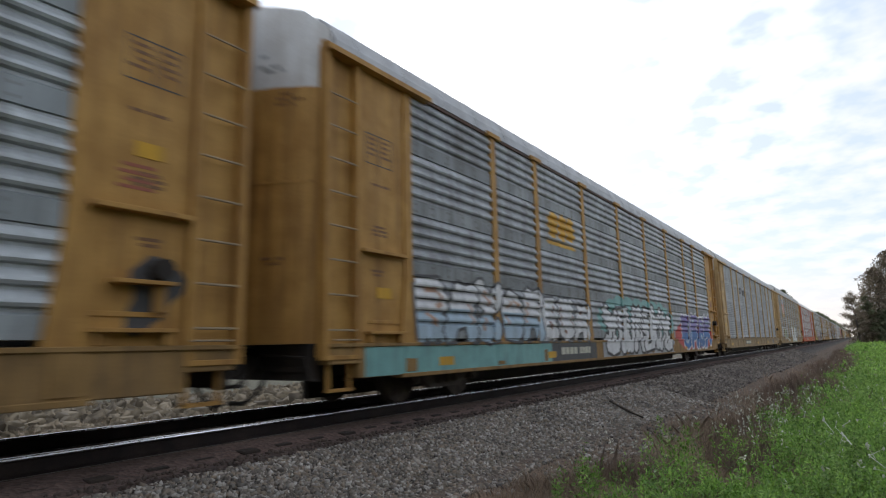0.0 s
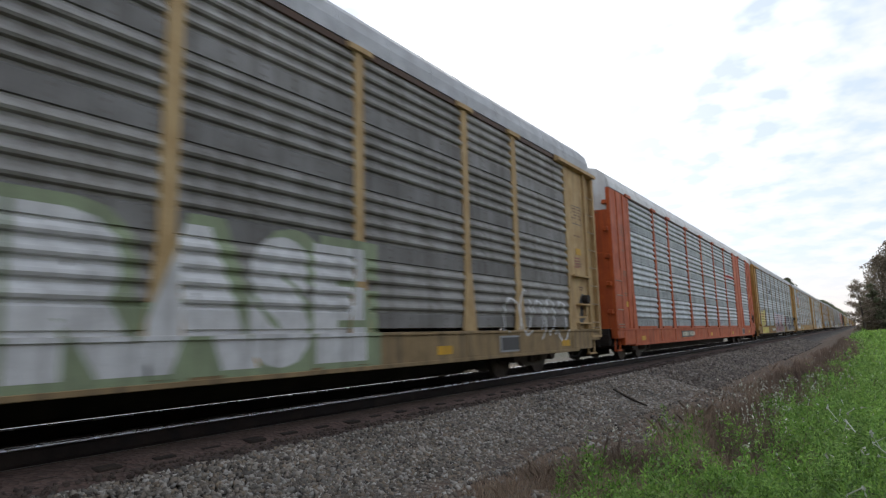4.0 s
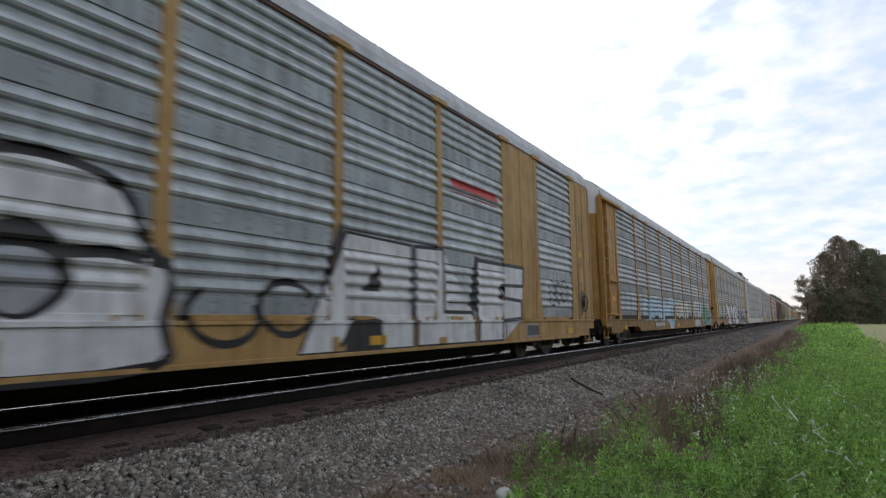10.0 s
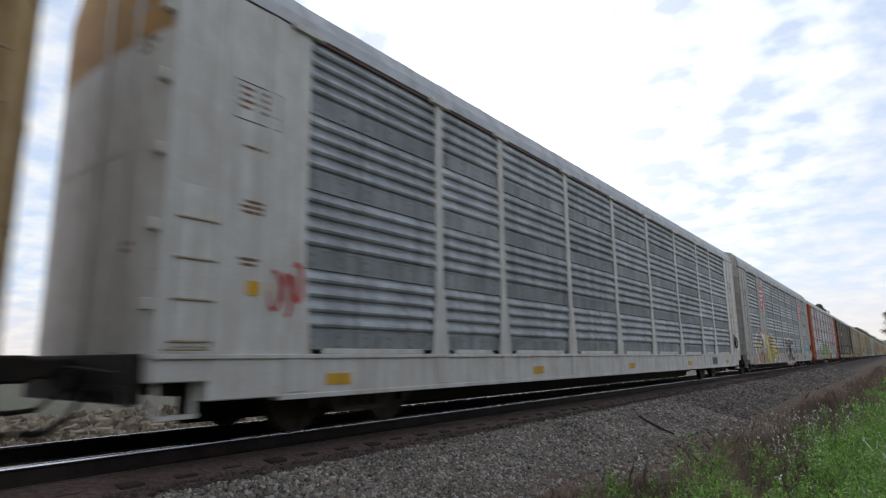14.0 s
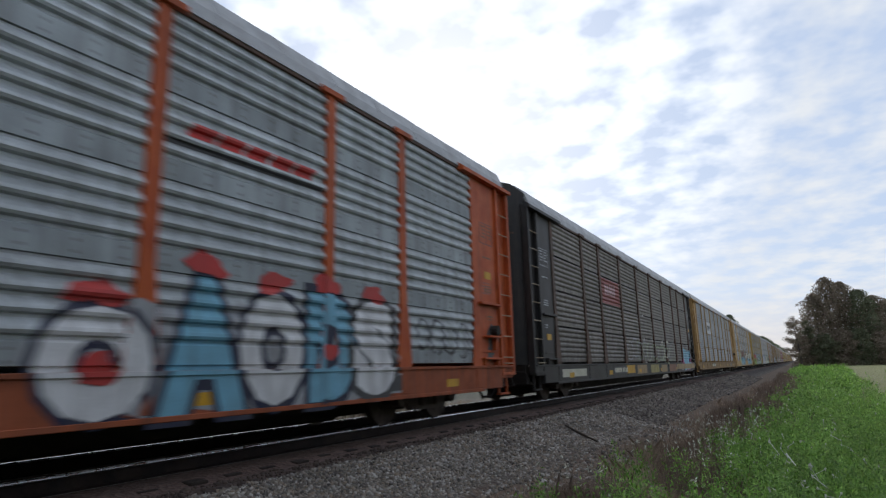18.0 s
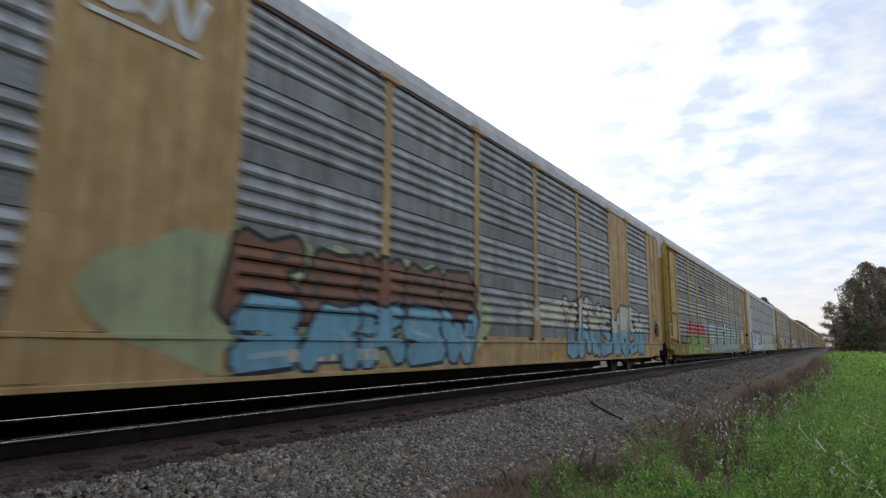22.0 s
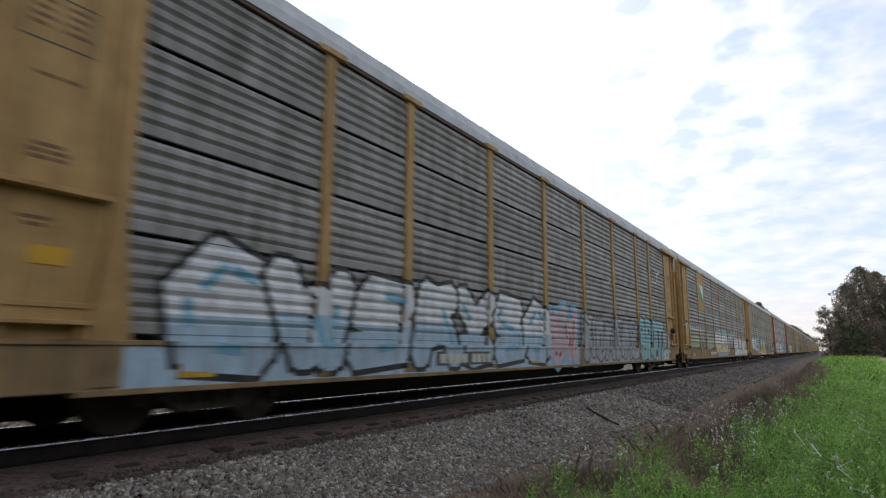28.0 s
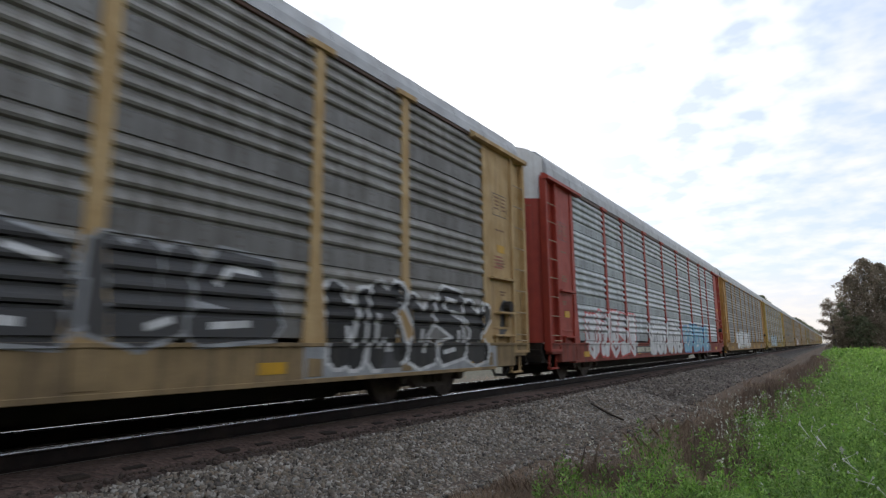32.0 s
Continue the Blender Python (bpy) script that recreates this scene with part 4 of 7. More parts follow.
CAR_LIST = [
    # place in the train, paint and build of each car
    (-2, dict(paint=YELLOW, tone="clean", cap=CAP_WHITE)),
    (-1, dict(paint=YELLOW, tone="clean", cap=CAP_WHITE)),
    (0, dict(note="white graffiti", top="B", paint=YELLOW, tone="grey", cap=CAP_WHITE)),
    (1, dict(build="close", paint=FADED, tone="grey", screen="dense", cap=CAP_WHITE, top="B")),
    (2, dict(note="shield plate", paint=FADED, tone="brown", cap=CAP_WHITE, half=(1,))),
    (3, dict(paint=ORANGE, tone="clean", style="B", cap=CAP_WHITE, roof=CAP_WHITE, wide=(7,))),
    (4, dict(note="yellow graffiti", top="B", paint=YELLOW, tone="clean", post=DULL_POST, cap=CAP_WHITE)),
    (5, dict(note="shield plate", paint=TAN, tone="clean", style="B", door=DOOR_GREY, half=(1,))),
    (6, dict(note="white graffiti", paint=TAN, tone="clean", style="B", door=DOOR_GREY, wide=(1, 7))),
    (7, dict(note="blue graffiti", top="B", arched=True, paint=YELLOW, tone="grey", cap=CAP_WHITE)),
    (8, dict(note="large white graffiti", arched=True, paint=FADED, tone="grey", cap=CAP_WHITE)),
    (9, dict(paint=WHITE, tone="grey", style="B", cap=YELLOW)),
    (10, dict(note="red emblem plates", top="A", paint=STONE_GREY, tone="grey", style="B", wide=(1, 7))),
    (11, dict(note="green graffiti", top="B", paint=ORANGE, tone="clean", cap=CAP_WHITE)),
    (12, dict(note="red panel", top="B", paint=BLACK, tone="dark", screen="tier", post=BROWNPOST, sill=BLACK)),
    (13, dict(build="close", note="white emblem", top="B", paint=TAN, tone="grey", screen="tier", cap=CAP_WHITE)),
    (14, dict(note="blue graffiti", paint=FADED, tone="grey", style="B", door=DOOR_GREY, wide=(1, 7))),
    (15, dict(build="close", note="red graffiti", top="B", paint=LEMON, tone="brown", cap=CAP_WHITE)),
    (16, dict(build="close", note="blue graffiti", top="B", paint=WHITE, tone="grey", style="B", cap=YELLOW)),
    (17, dict(note="shield plate", paint=TAN, tone="grey", cap=CAP_WHITE, half=(1,))),
    (18, dict(note="cyan graffiti", top="B", paint=TAN, tone="brown", screen="tier", cap=CAP_WHITE)),
    (19, dict(note="flag plate", top="B", paint=TAN, tone="brown", cap=CAP_WHITE, half=(1,))),
    (20, dict(build="close", note="teal graffiti", top="B", paint=FADED, tone="brown", cap=CAP_WHITE)),
    (21, dict(note="red graffiti", paint=RED, tone="clean", cap=CAP_WHITE)),
    (22, dict(paint=YELLOW, tone="brown", cap=CAP_WHITE)),
]
for k in range(23, 37):
    CAR_LIST.append((k, dict(paint=(FADED, TAN, FADED, LEMON)[k % 4], tone=("dark", "brown", "brown")[k % 3], cap=CAP_WHITE)))
PAINT_WORD = {YELLOW: "mustard yellow", TAN: "mustard tan", FADED: "faded tan", LEMON: "pale yellow", ORANGE: "bright orange", RED: "dull red", WHITE: "dirty white", STONE_GREY: "dull grey", BLACK: "black"}
TONE_WORD = {"clean": "galvanised grey", "grey": "weathered grey", "brown": "grimy brown-grey", "dark": "sooty dark"}
BUILT = {}
for k, spec in CAR_LIST:
    label = PAINT_WORD[spec["paint"]] + " covered car carrier with " + TONE_WORD[spec["tone"]] + " screens"
    if spec.get("note"):
        label += ", " + spec["note"]
    BUILT[k] = (autorack(k, label, **spec), spec)

# ---- loose ballast ----
rng = np.random.default_rng(7)


def island_material(name, colours, rough=0.9, translucent=0.0, spread=0.35, patch=0.9):
    """Each separate piece takes its own colour out of a short range."""
    m = bpy.data.materials.new(name)
    m.use_nodes = True
    n, l = m.node_tree.nodes, m.node_tree.links
    b = n["Principled BSDF"]
    geo = n.new("ShaderNodeNewGeometry")
    ramp = n.new("ShaderNodeValToRGB")
    els = ramp.color_ramp.elements
    while len(els) < len(colours):
        els.new(0.5)
    for i, c in enumerate(colours):
        els[i].position, els[i].color = i / max(len(colours) - 1, 1), (*c, 1)
    l.new(geo.outputs["Random Per Island"], ramp.inputs[0])
    nz = n.new("ShaderNodeTexNoise")
    nz.inputs["Scale"].default_value, nz.inputs["Detail"].default_value = patch, 4
    l.new(geo.outputs["Position"], nz.inputs["Vector"])
    mr = n.new("ShaderNodeMapRange")
    mr.inputs["From Min"].default_value, mr.inputs["From Max"].default_value = 0.3, 0.7
    mr.inputs["To Min"].default_value, mr.inputs["To Max"].default_value = 1 - spread, 1 + spread
    l.new(nz.outputs["Fac"], mr.inputs["Value"])
    hs = n.new("ShaderNodeHueSaturation")
    l.new(ramp.outputs[0], hs.inputs["Color"])
    l.new(mr.outputs[0], hs.inputs["Value"])
    l.new(hs.outputs[0], b.inputs["Base Color"])
    b.inputs["Roughness"].default_value = rough
    if translucent:
        out = n["Material Output"]
        tr = n.new("ShaderNodeBsdfTranslucent")
        mx = n.new("ShaderNodeMixShader")
        mx.inputs[0].default_value = translucent
        l.new(hs.outputs[0], tr.inputs["Color"])
        l.new(b.outputs[0], mx.inputs[1])
        l.new(tr.outputs[0], mx.inputs[2])
        l.new(mx.outputs[0], out.inputs["Surface"])
    return m


def raw_mesh(name, verts, faces, material, label, category):
    """Many small pieces as one object; verts and faces are arrays."""
    me = bpy.data.meshes.new(name)
    k = faces.shape[1]
    me.vertices.add(len(verts))
    me.vertices.foreach_set("co", verts.astype(np.float32).ravel())
    me.loops.add(faces.size)
    me.loops.foreach_set("vertex_index", faces.astype(np.int32).ravel())
    me.polygons.add(len(faces))
    me.polygons.foreach_set("loop_start", np.arange(0, faces.size, k, dtype=np.int32))
    me.update(calc_edges=True)
    me.materials.append(material)
    return tagged(new(name, me), label, category, "", "stuff")


def heights(xs, ys):
    return np.array([ground_height(float(x), float(y)) for x, y in zip(xs, ys)])


# a broken block: eight corners and twelve facets
CHIP_V = np.array([(x, y, z) for x in (-0.68, 0.68) for y in (-0.68, 0.68) for z in (-0.62, 0.62)])
CHIP_F = np.array([(0, 1, 3), (0, 3, 2), (4, 6, 7), (4, 7, 5), (0, 4, 5), (0, 5, 1), (2, 3, 7), (2, 7, 6), (0, 2, 6), (0, 6, 4), (1, 5, 7), (1, 7, 3)])


def stones(zones):
    vs, fs, base = [], [], 0
    for x0, x1, y0, y1, count, r0, r1, lift in zones:
        x, y = rng.uniform(x0, x1, count), rng.uniform(y0, y1, count)
        z = heights(x, y) + lift
        r = rng.uniform(r0, r1, count)
        v = CHIP_V[None] * rng.uniform(0.55, 1.35, (count, 8, 1))
        v = v * rng.uniform(0.6, 1.25, (count, 1, 3))
        a, b = rng.uniform(0, 6.28, count), rng.uniform(0, 6.28, count)
        ca, sa, cb, sb = np.cos(a), np.sin(a), np.cos(b), np.sin(b)
        rot = np.stack([np.stack([ca, -sa, 0 * a], 1), np.stack([sa * cb, ca * cb, -sb], 1), np.stack([sa * sb, ca * sb, cb], 1)], 1)
        v = np.einsum("nij,nkj->nki", rot, v) * r[:, None, None]
        v += np.stack([x, y, z + r * 0.25], 1)[:, None]
        vs.append(v.reshape(-1, 3))
        fs.append((CHIP_F[None] + 8 * np.arange(count)[:, None, None]).reshape(-1, 3) + base)
        base += 8 * count
    return np.concatenate(vs), np.concatenate(fs)


GRANITE = island_material("crushed_granite", [(0.036, 0.030, 0.026), (0.20, 0.175, 0.15), (0.10, 0.083, 0.068), (0.26, 0.22, 0.18), (0.40, 0.375, 0.34), (0.08, 0.070, 0.062), (0.24, 0.185, 0.135), (0.15, 0.130, 0.11)], 0.85, spread=0.25)
FAR_STONE = island_material("dusty_brown_ballast", [(0.06, 0.049, 0.042), (0.12, 0.10, 0.085), (0.17, 0.14, 0.115), (0.24, 0.215, 0.19)], 0.9, spread=0.3)
DIRTY = island_material("oil_stained_ballast", [(0.030, 0.021, 0.018), (0.050, 0.035, 0.029), (0.075, 0.053, 0.043)], 0.9)
v, f = stones([(1.85, 3.6, -14, 1.0, 7000, 0.03, 0.055, 0.0), (1.84, 3.5, 1.0, 9, 23000, 0.015, 0.034, 0.0), (3.2, 4.3, 1.0, 10, 1700, 0.018, 0.040, -0.005), (1.84, 3.5, 9, 18, 12000, 0.022, 0.040, 0.0), (3.2, 4.8, 10, 20, 1200, 0.02, 0.045, -0.008)])
raw_mesh("ballast_stones", v, f, GRANITE, "grey crushed granite ballast beside the rails", "gravel")
v, f = stones([(-3.6, -1.9, 1, 24, 3000, 0.04, 0.07, 0.0), (-8.0, -3.0, 1, 14, 4000, 0.05, 0.14, -0.02), (-14.0, -8.0, 1, 24, 2500, 0.10, 0.26, -0.04)])
raw_mesh("far_rubble", v, f, island_material("tan_rubble", [(0.07, 0.054, 0.035), (0.125, 0.098, 0.063), (0.185, 0.148, 0.097), (0.095, 0.074, 0.048)], 0.9, spread=0.3), "tan rubble on the far side of the track", "gravel")
# a few rust-dusted stones lie in the fine brown dust round the ties
v, f = stones([(1.55, 1.95, 0.5, 20, 1900, 0.016, 0.034, -0.004), (1.6, 1.95, 20, 40, 900, 0.03, 0.05, -0.006)])
raw_mesh("brown_ballast", v, f, island_material("rust_dusted_ballast", [(0.035, 0.025, 0.020), (0.060, 0.042, 0.034), (0.090, 0.064, 0.050), (0.050, 0.035, 0.029)], 0.95, spread=0.3), "rust-brown dusted ballast beside the tie ends", "gravel")
v, f = stones([(1.84, 3.7, 18, 34, 6000, 0.034, 0.058, 0.0), (1.86, 3.9, 34, 70, 4200, 0.05, 0.08, 0.0)])
raw_mesh("dusty_ballast", v, f, FAR_STONE, "dusty brown-grey ballast farther along the track", "gravel")
v, f = stones([(-1.9, -1.0, 0.5, 16, 1500, 0.025, 0.045, -0.012), (-0.6, 0.6, 0.5, 20, 1200, 0.014, 0.03, -0.008)])
raw_mesh("stained_ballast", v, f, DIRTY, "oil-stained brown ballast between and beside the ties", "gravel")

# ---- plants ----


def leaves(px, py, pz, h, radius, per, size, flat=0.5, rise=0.25, slender=0.24):
    """Small pointed leaves spread over plants: their middles, then a diamond each."""
    n = len(px) * per
    i = np.repeat(np.arange(len(px)), per)
    t = rng.power(1.6, n)
    ang = rng.uniform(0, 6.283, n)
    rr = radius[i] * np.sqrt(rng.uniform(0, 1, n)) * (1.15 - 0.75 * t)
    c = np.stack([px[i] + rr * np.cos(ang), py[i] + rr * np.sin(ang), pz[i] + h[i] * t * rng.uniform(0.9, 1.05, n)], 1)
    s = size * rng.uniform(0.6, 1.3, n)
    az = ang + rng.normal(0, 0.7, n)
    el = rng.normal(rise, flat, n)
    d = np.stack([np.cos(az) * np.cos(el), np.sin(az) * np.cos(el), np.sin(el)], 1)
    w = np.stack([-np.sin(az), np.cos(az), rng.normal(0, 0.35, n)], 1)
    s = s[:, None]
    v = np.stack([c, c + d * s * 0.5 + w * s * slender, c + d * s, c + d * s * 0.5 - w * s * slender], 1)
    return v.reshape(-1, 3), (np.arange(n)[:, None] * 4 + np.arange(4)[None])


def join(parts):
    vs, fs, base = [], [], 0
    for v, f in parts:
        vs.append(v)
        fs.append(f + base)
        base += len(v)
    return np.concatenate(vs), np.concatenate(fs)


def verge(y):
    """Where the green weeds begin, beside the dry strip."""
    return 4.85 + 0.34 * np.exp(-((y - 8.5) / 4.5) ** 2) + 0.028 * np.minimum(y, 45) + 0.75 * np.clip((y - 6) / 6, 0, 1) - 0.25 * np.clip((y - 25) / 40, 0, 1) + 0.35 * np.sin(y * 0.9) + 0.2 * np.sin(y * 2.3 + 1)


WEED = island_material("green_weed_leaves", [(0.09, 0.17, 0.030), (0.165, 0.32, 0.056), (0.25, 0.42, 0.080), (0.35, 0.52, 0.12)], 0.6, 0.45, 0.45, 2.0)


def sprigs(px, py, h, each, spread, slim, per, size):
    """Bushy plants: each a few upright leafy sprigs, the middle one tallest."""
    i = np.repeat(np.arange(len(px)), each)
    n = len(i)
    r, a = spread * np.sqrt(rng.uniform(0, 1, n)), rng.uniform(0, 6.283, n)
    sx, sy = px[i] + r * np.cos(a), py[i] + r * np.sin(a)
    sh = h[i] * (1.15 - 0.75 * (r / spread) ** 2) * rng.uniform(0.8, 1.12, n)
    return leaves(sx, sy, heights(sx, sy), sh, np.full(n, slim), per, size, 0.45, 0.5, 0.17)


parts = []
for y0, y1, wide, dens, each, per, size, tall in ((1.2, 5, 4.2, 6.6, 14, 84, 0.037, 0.74), (5, 10, 4.5, 6.0, 14, 72, 0.043, 0.84), (10, 18, 6, 4.6, 11, 48, 0.060, 0.86), (18, 32, 10, 2.6, 9, 24, 0.088, 0.84), (32, 60, 12, 1.5, 5, 14, 0.20, 0.82), (60, 130, 16, 0.6, 5, 12, 0.36, 0.85)):
    n = int((y1 - y0) * wide * dens)
    py = rng.uniform(y0, y1, n)
    px = verge(py) + rng.power(0.85, n) * wide
    keep = (px - 7.155) < np.maximum(2.4, 1.0 + 0.045 * py) + rng.normal(0, 0.35, n)
    keep &= np.hypot(px - 7.155, py) > 1.5
    keep &= (py > 5.6) | (px - 7.155 > -0.455 * py)
    px, py = px[keep], py[keep]
    lump = np.array([noise.noise((float(a) * 0.9, float(b) * 0.9, 3)) + 0.5 * noise.noise((float(a) * 2.3, float(b) * 2.3, 8)) for a, b in zip(px, py)])
    edge = np.clip((px - verge(py)) / 0.9, 0.30, 1)
    h = tall * (0.74 + 0.75 * lump) * (0.60 + 0.40 * edge) * rng.uniform(0.75, 1.15, len(px))
    parts.append(sprigs(px, py, np.maximum(h, 0.16), each, 0.27 + size * 0.8, 0.045 + size * 0.5, per, size))
# the same weeds go on round and behind the bystander
py = rng.uniform(-14, 1.4, 700)
px = verge(py) + 0.4 + rng.uniform(0, 9, 700)
keep = np.hypot(px - 7.155, py) > 1.6
px, py = px[keep], py[keep]
parts.append(leaves(px, py, heights(px, py), rng.uniform(0.4, 0.68, len(px)), rng.uniform(0.2, 0.36, len(px)), 90, 0.085))
# taller upright sprigs standing out of the mass
py = 2.2 + rng.power(0.8, 420) * 13
px = verge(py) + 0.15 + rng.power(0.8, 420) * (1.6 + 0.25 * py)
keep = (np.hypot(px - 7.155, py) > 1.8) & ((py > 5.6) | (px - 7.155 > -0.45 * py))
px, py = px[keep], py[keep]
parts.append(leaves(px, py, heights(px, py) + 0.3, rng.uniform(0.35, 0.62, len(px)), np.full(len(px), 0.065), 90, 0.038, 0.5, 0.5, 0.17))
v, f = join(parts)
raw_mesh("green_weeds", v, f, WEED, "dense knee-high green weeds along the verge", "weeds")


def blades(px, py, h, lean, width):
    n = len(px)
    z = heights(px, py)
    a = rng.uniform(0, 6.283, n)
    o = np.stack([px, py, z - 0.02], 1)
    tip = o + np.stack([np.cos(a) * h * lean, np.sin(a) * h * lean, h], 1)
    mid = o + np.stack([np.cos(a) * h * lean * 0.3, np.sin(a) * h * lean * 0.3, h * 0.55], 1)
    b = rng.uniform(0, 6.283, n)
    w = np.stack([np.cos(b), np.sin(b), 0 * b], 1) * (np.broadcast_to(width, n)[:, None])
    v = np.stack([o - w, o + w, mid + w * 0.7, tip, mid - w * 0.7], 1)
    return v.reshape(-1, 3), (np.arange(n)[:, None] * 5 + np.arange(5)[None])


STRAW = island_material("dry_straw", [(0.26, 0.185, 0.135), (0.37, 0.275, 0.20), (0.45, 0.35, 0.26), (0.31, 0.22, 0.165)], 0.85, 0.45)
parts = []
for y0, y1, n, tall, wd in ((1.5, 9, 46000, 0.16, 0.0024), (9, 20, 24000, 0.22, 0.004), (20, 50, 14000, 0.26, 0.008)):
    py = rng.uniform(y0, y1, n)
    px = verge(py) - 0.65 + rng.normal(0, 0.48, n)
    clump = np.array([noise.noise((float(a) * 1.3, float(b) * 1.3, 9)) for a, b in zip(px, py)])
    keep = (clump > -0.25) & (px > 3.65) & (np.hypot(px - 4.7, py - 5.0) > 0.45)
    px, py, clump = px[keep], py[keep], clump[keep]
    parts.append(blades(px, py, tall * rng.uniform(0.4, 1.5, len(px)) * (0.8 + clump), rng.uniform(0.1, 0.9, len(px)), wd))
py, px = rng.uniform(1, 30, 16000), rng.uniform(-11, -3.4, 16000)
clump = np.array([noise.noise((float(a) * 0.8, float(b) * 0.8, 21)) for a, b in zip(px, py)])
px, py, clump = px[clump > 0.0], py[clump > 0.0], clump[clump > 0.0]
parts.append(blades(px, py, 0.20 * rng.uniform(0.4, 1.4, len(px)) * (0.6 + clump), rng.uniform(0.1, 0.9, len(px)), 0.004))
v, f = join(parts)
raw_mesh("dry_grass", v, f, STRAW, "dry tan grass at the foot of the ballast", "grass")
DEAD = island_material("dead_brown_stems", [(0.15, 0.100, 0.082), (0.24, 0.168, 0.132), (0.32, 0.235, 0.18), (0.19, 0.125, 0.10)], 0.9, 0.2)
parts = []
for y0, y1, n, tall, wd in ((7.0, 14, 18000, 0.36, 0.0015), (14, 28, 20000, 0.52, 0.0036), (28, 70, 9000, 0.6, 0.014)):
    py = rng.uniform(y0, y1, n)
    px = verge(py) - 0.50 + rng.normal(0, 0.46, n)
    clump = np.array([noise.noise((float(a) * 0.8, float(b) * 0.5, 15)) for a, b in zip(px, py)])
    keep = (clump > -0.2) & (px > verge(py) - 0.95)
    px, py, clump = px[keep], py[keep], clump[keep]
    parts.append(blades(px, py, tall * rng.uniform(0.4, 1.25, len(px)) * (0.9 + clump * 0.6), rng.uniform(0.05, 0.45, len(px)), wd))
v, f = join(parts)
raw_mesh("dead_weeds", v, f, DEAD, "dead brown weed stems between gravel and green growth", "weeds")
# pale seed heads scattered over the weeds
SEED = island_material("pale_seed_heads", [(0.42, 0.42, 0.34), (0.58, 0.58, 0.50), (0.50, 0.46, 0.36)], 0.8, 0.3)
n = 380
py = 5 + rng.power(0.8, n) * 38
px = verge(py) + rng.power(0.6, n) * np.minimum(0.22 * py + 1.2, 8)
z = heights(px, py) + rng.uniform(0.5, 0.88, n)
v, f = leaves(px, py, z, np.full(n, 0.05), np.full(n, 0.012), 3, 0.042, 0.9)
raw_mesh("seed_heads", v, f, SEED, "pale seed heads above the green weeds", "weeds")
n = 220
py = 8.5 + rng.power(0.8, n) * 7
px = verge(py) + rng.normal(-0.15, 0.3, n)
z = heights(px, py) + rng.uniform(0.45, 0.80, n)
v, f = leaves(px, py, z, np.full(n, 0.07), np.full(n, 0.01), 4, 0.035, 1.0)
raw_mesh("grass_plumes", v, f, SEED, "pale drooping grass plumes at the edge of the weeds", "weeds")

STALK = surface("pale_green_stalk", (0.24, 0.32, 0.11), (0.19, 0.26, 0.085), 0.7, 0, 12, 90, bump=0.1)
BLOSSOM = surface("white_blossom", (0.70, 0.70, 0.64), (0.60, 0.60, 0.52), 0.8, 0, 20, 90, bump=0.1)


def weed_stalk(x, y, height, lean, turn, heads):
    z = ground_height(x, y)
    stalk = thing("weed_stalk", "pale bending weed stalk with white blossoms", "weed", "blossoming weed stalks", pose(x, y, z, 0, 0, turn))
    pts = [Vector((lean * height * (s ** 1.8), 0.04 * math.sin(3 * s), height * (s - 0.12 * s * s))) for s in (0, 0.2, 0.4, 0.6, 0.8, 1.0)]
    bm = bmesh.new()
    for a, b, r in zip(pts, pts[1:], (0.0045, 0.004, 0.0035, 0.003, 0.002)):
        rod(bm, a, b, r, 5)
    part("stem", bm, STALK, stalk)
    loc = random.Random(int(x * 100 + y * 10))
    for i in range(heads):
        s = 0.55 + 0.45 * (i + 1) / heads
        at = Vector((lean * height * (s ** 1.8), 0.04 * math.sin(3 * s), height * (s - 0.12 * s * s)))
        tip = at + Vector((loc.uniform(-0.08, 0.10), loc.uniform(-0.09, 0.09), loc.uniform(0.02, 0.09)))
        bm = bmesh.new()
        rod(bm, at, tip, 0.0016, 4)
        bmesh.ops.create_icosphere(bm, subdivisions=1, radius=0.009, matrix=Matrix.Translation(tip) @ Matrix.Diagonal((0.8, 0.8, 1.5, 1)))
        for v in bm.verts:
            v.co += Vector((loc.uniform(-1, 1), loc.uniform(-1, 1), loc.uniform(-1, 1))) * 0.004
        part("blossom", bm, BLOSSOM, stalk)


for x, y, height, lean, turn, heads in ((7.75, 5.3, 1.15, 0.75, 160, 6), (7.6, 4.3, 0.95, 0.5, 120, 5), (7.4, 6.1, 1.0, 0.3, 200, 4), (7.2, 4.6, 0.85, -0.3, 30, 4), (6.9, 7.5, 0.95, 0.25, 80, 4),
                                        (7.9, 8.2, 1.05, 0.5, 170, 5), (6.7, 9.0, 0.9, 0.2, 10, 3), (7.7, 10.5, 1.0, 0.35, 190, 4), (6.4, 10.2, 0.95, 0.15, 60, 4), (7.3, 3.6, 0.8, 0.4, 140, 4)):
    weed_stalk(x, y, height, lean, turn, heads)

bm = bmesh.new()
bmesh.ops.create_icosphere(bm, subdivisions=3, radius=0.085)
for v in bm.verts:
    v.co = Vector((v.co.x * 1.1, v.co.y, v.co.z * 0.85)) * (1 + 0.12 * noise.noise(v.co * 14))
rock = new("pale_rock", mesh_of(bm, "pale_rock", surface("pale_limestone", (0.62, 0.61, 0.58), (0.50, 0.49, 0.46), 0.8, 0, 18, 80, bump=0.4, dirt=(0.12, 0.1, 0.08), dirt_amount=0.6)))
tagged(rock, "rounded pale rock half sunk among grass tufts", "rock")
rock.matrix_basis = pose(4.62, 5.25, ground_height(4.62, 5.25) + 0.05, 10, 5, 30)
bm = bmesh.new()
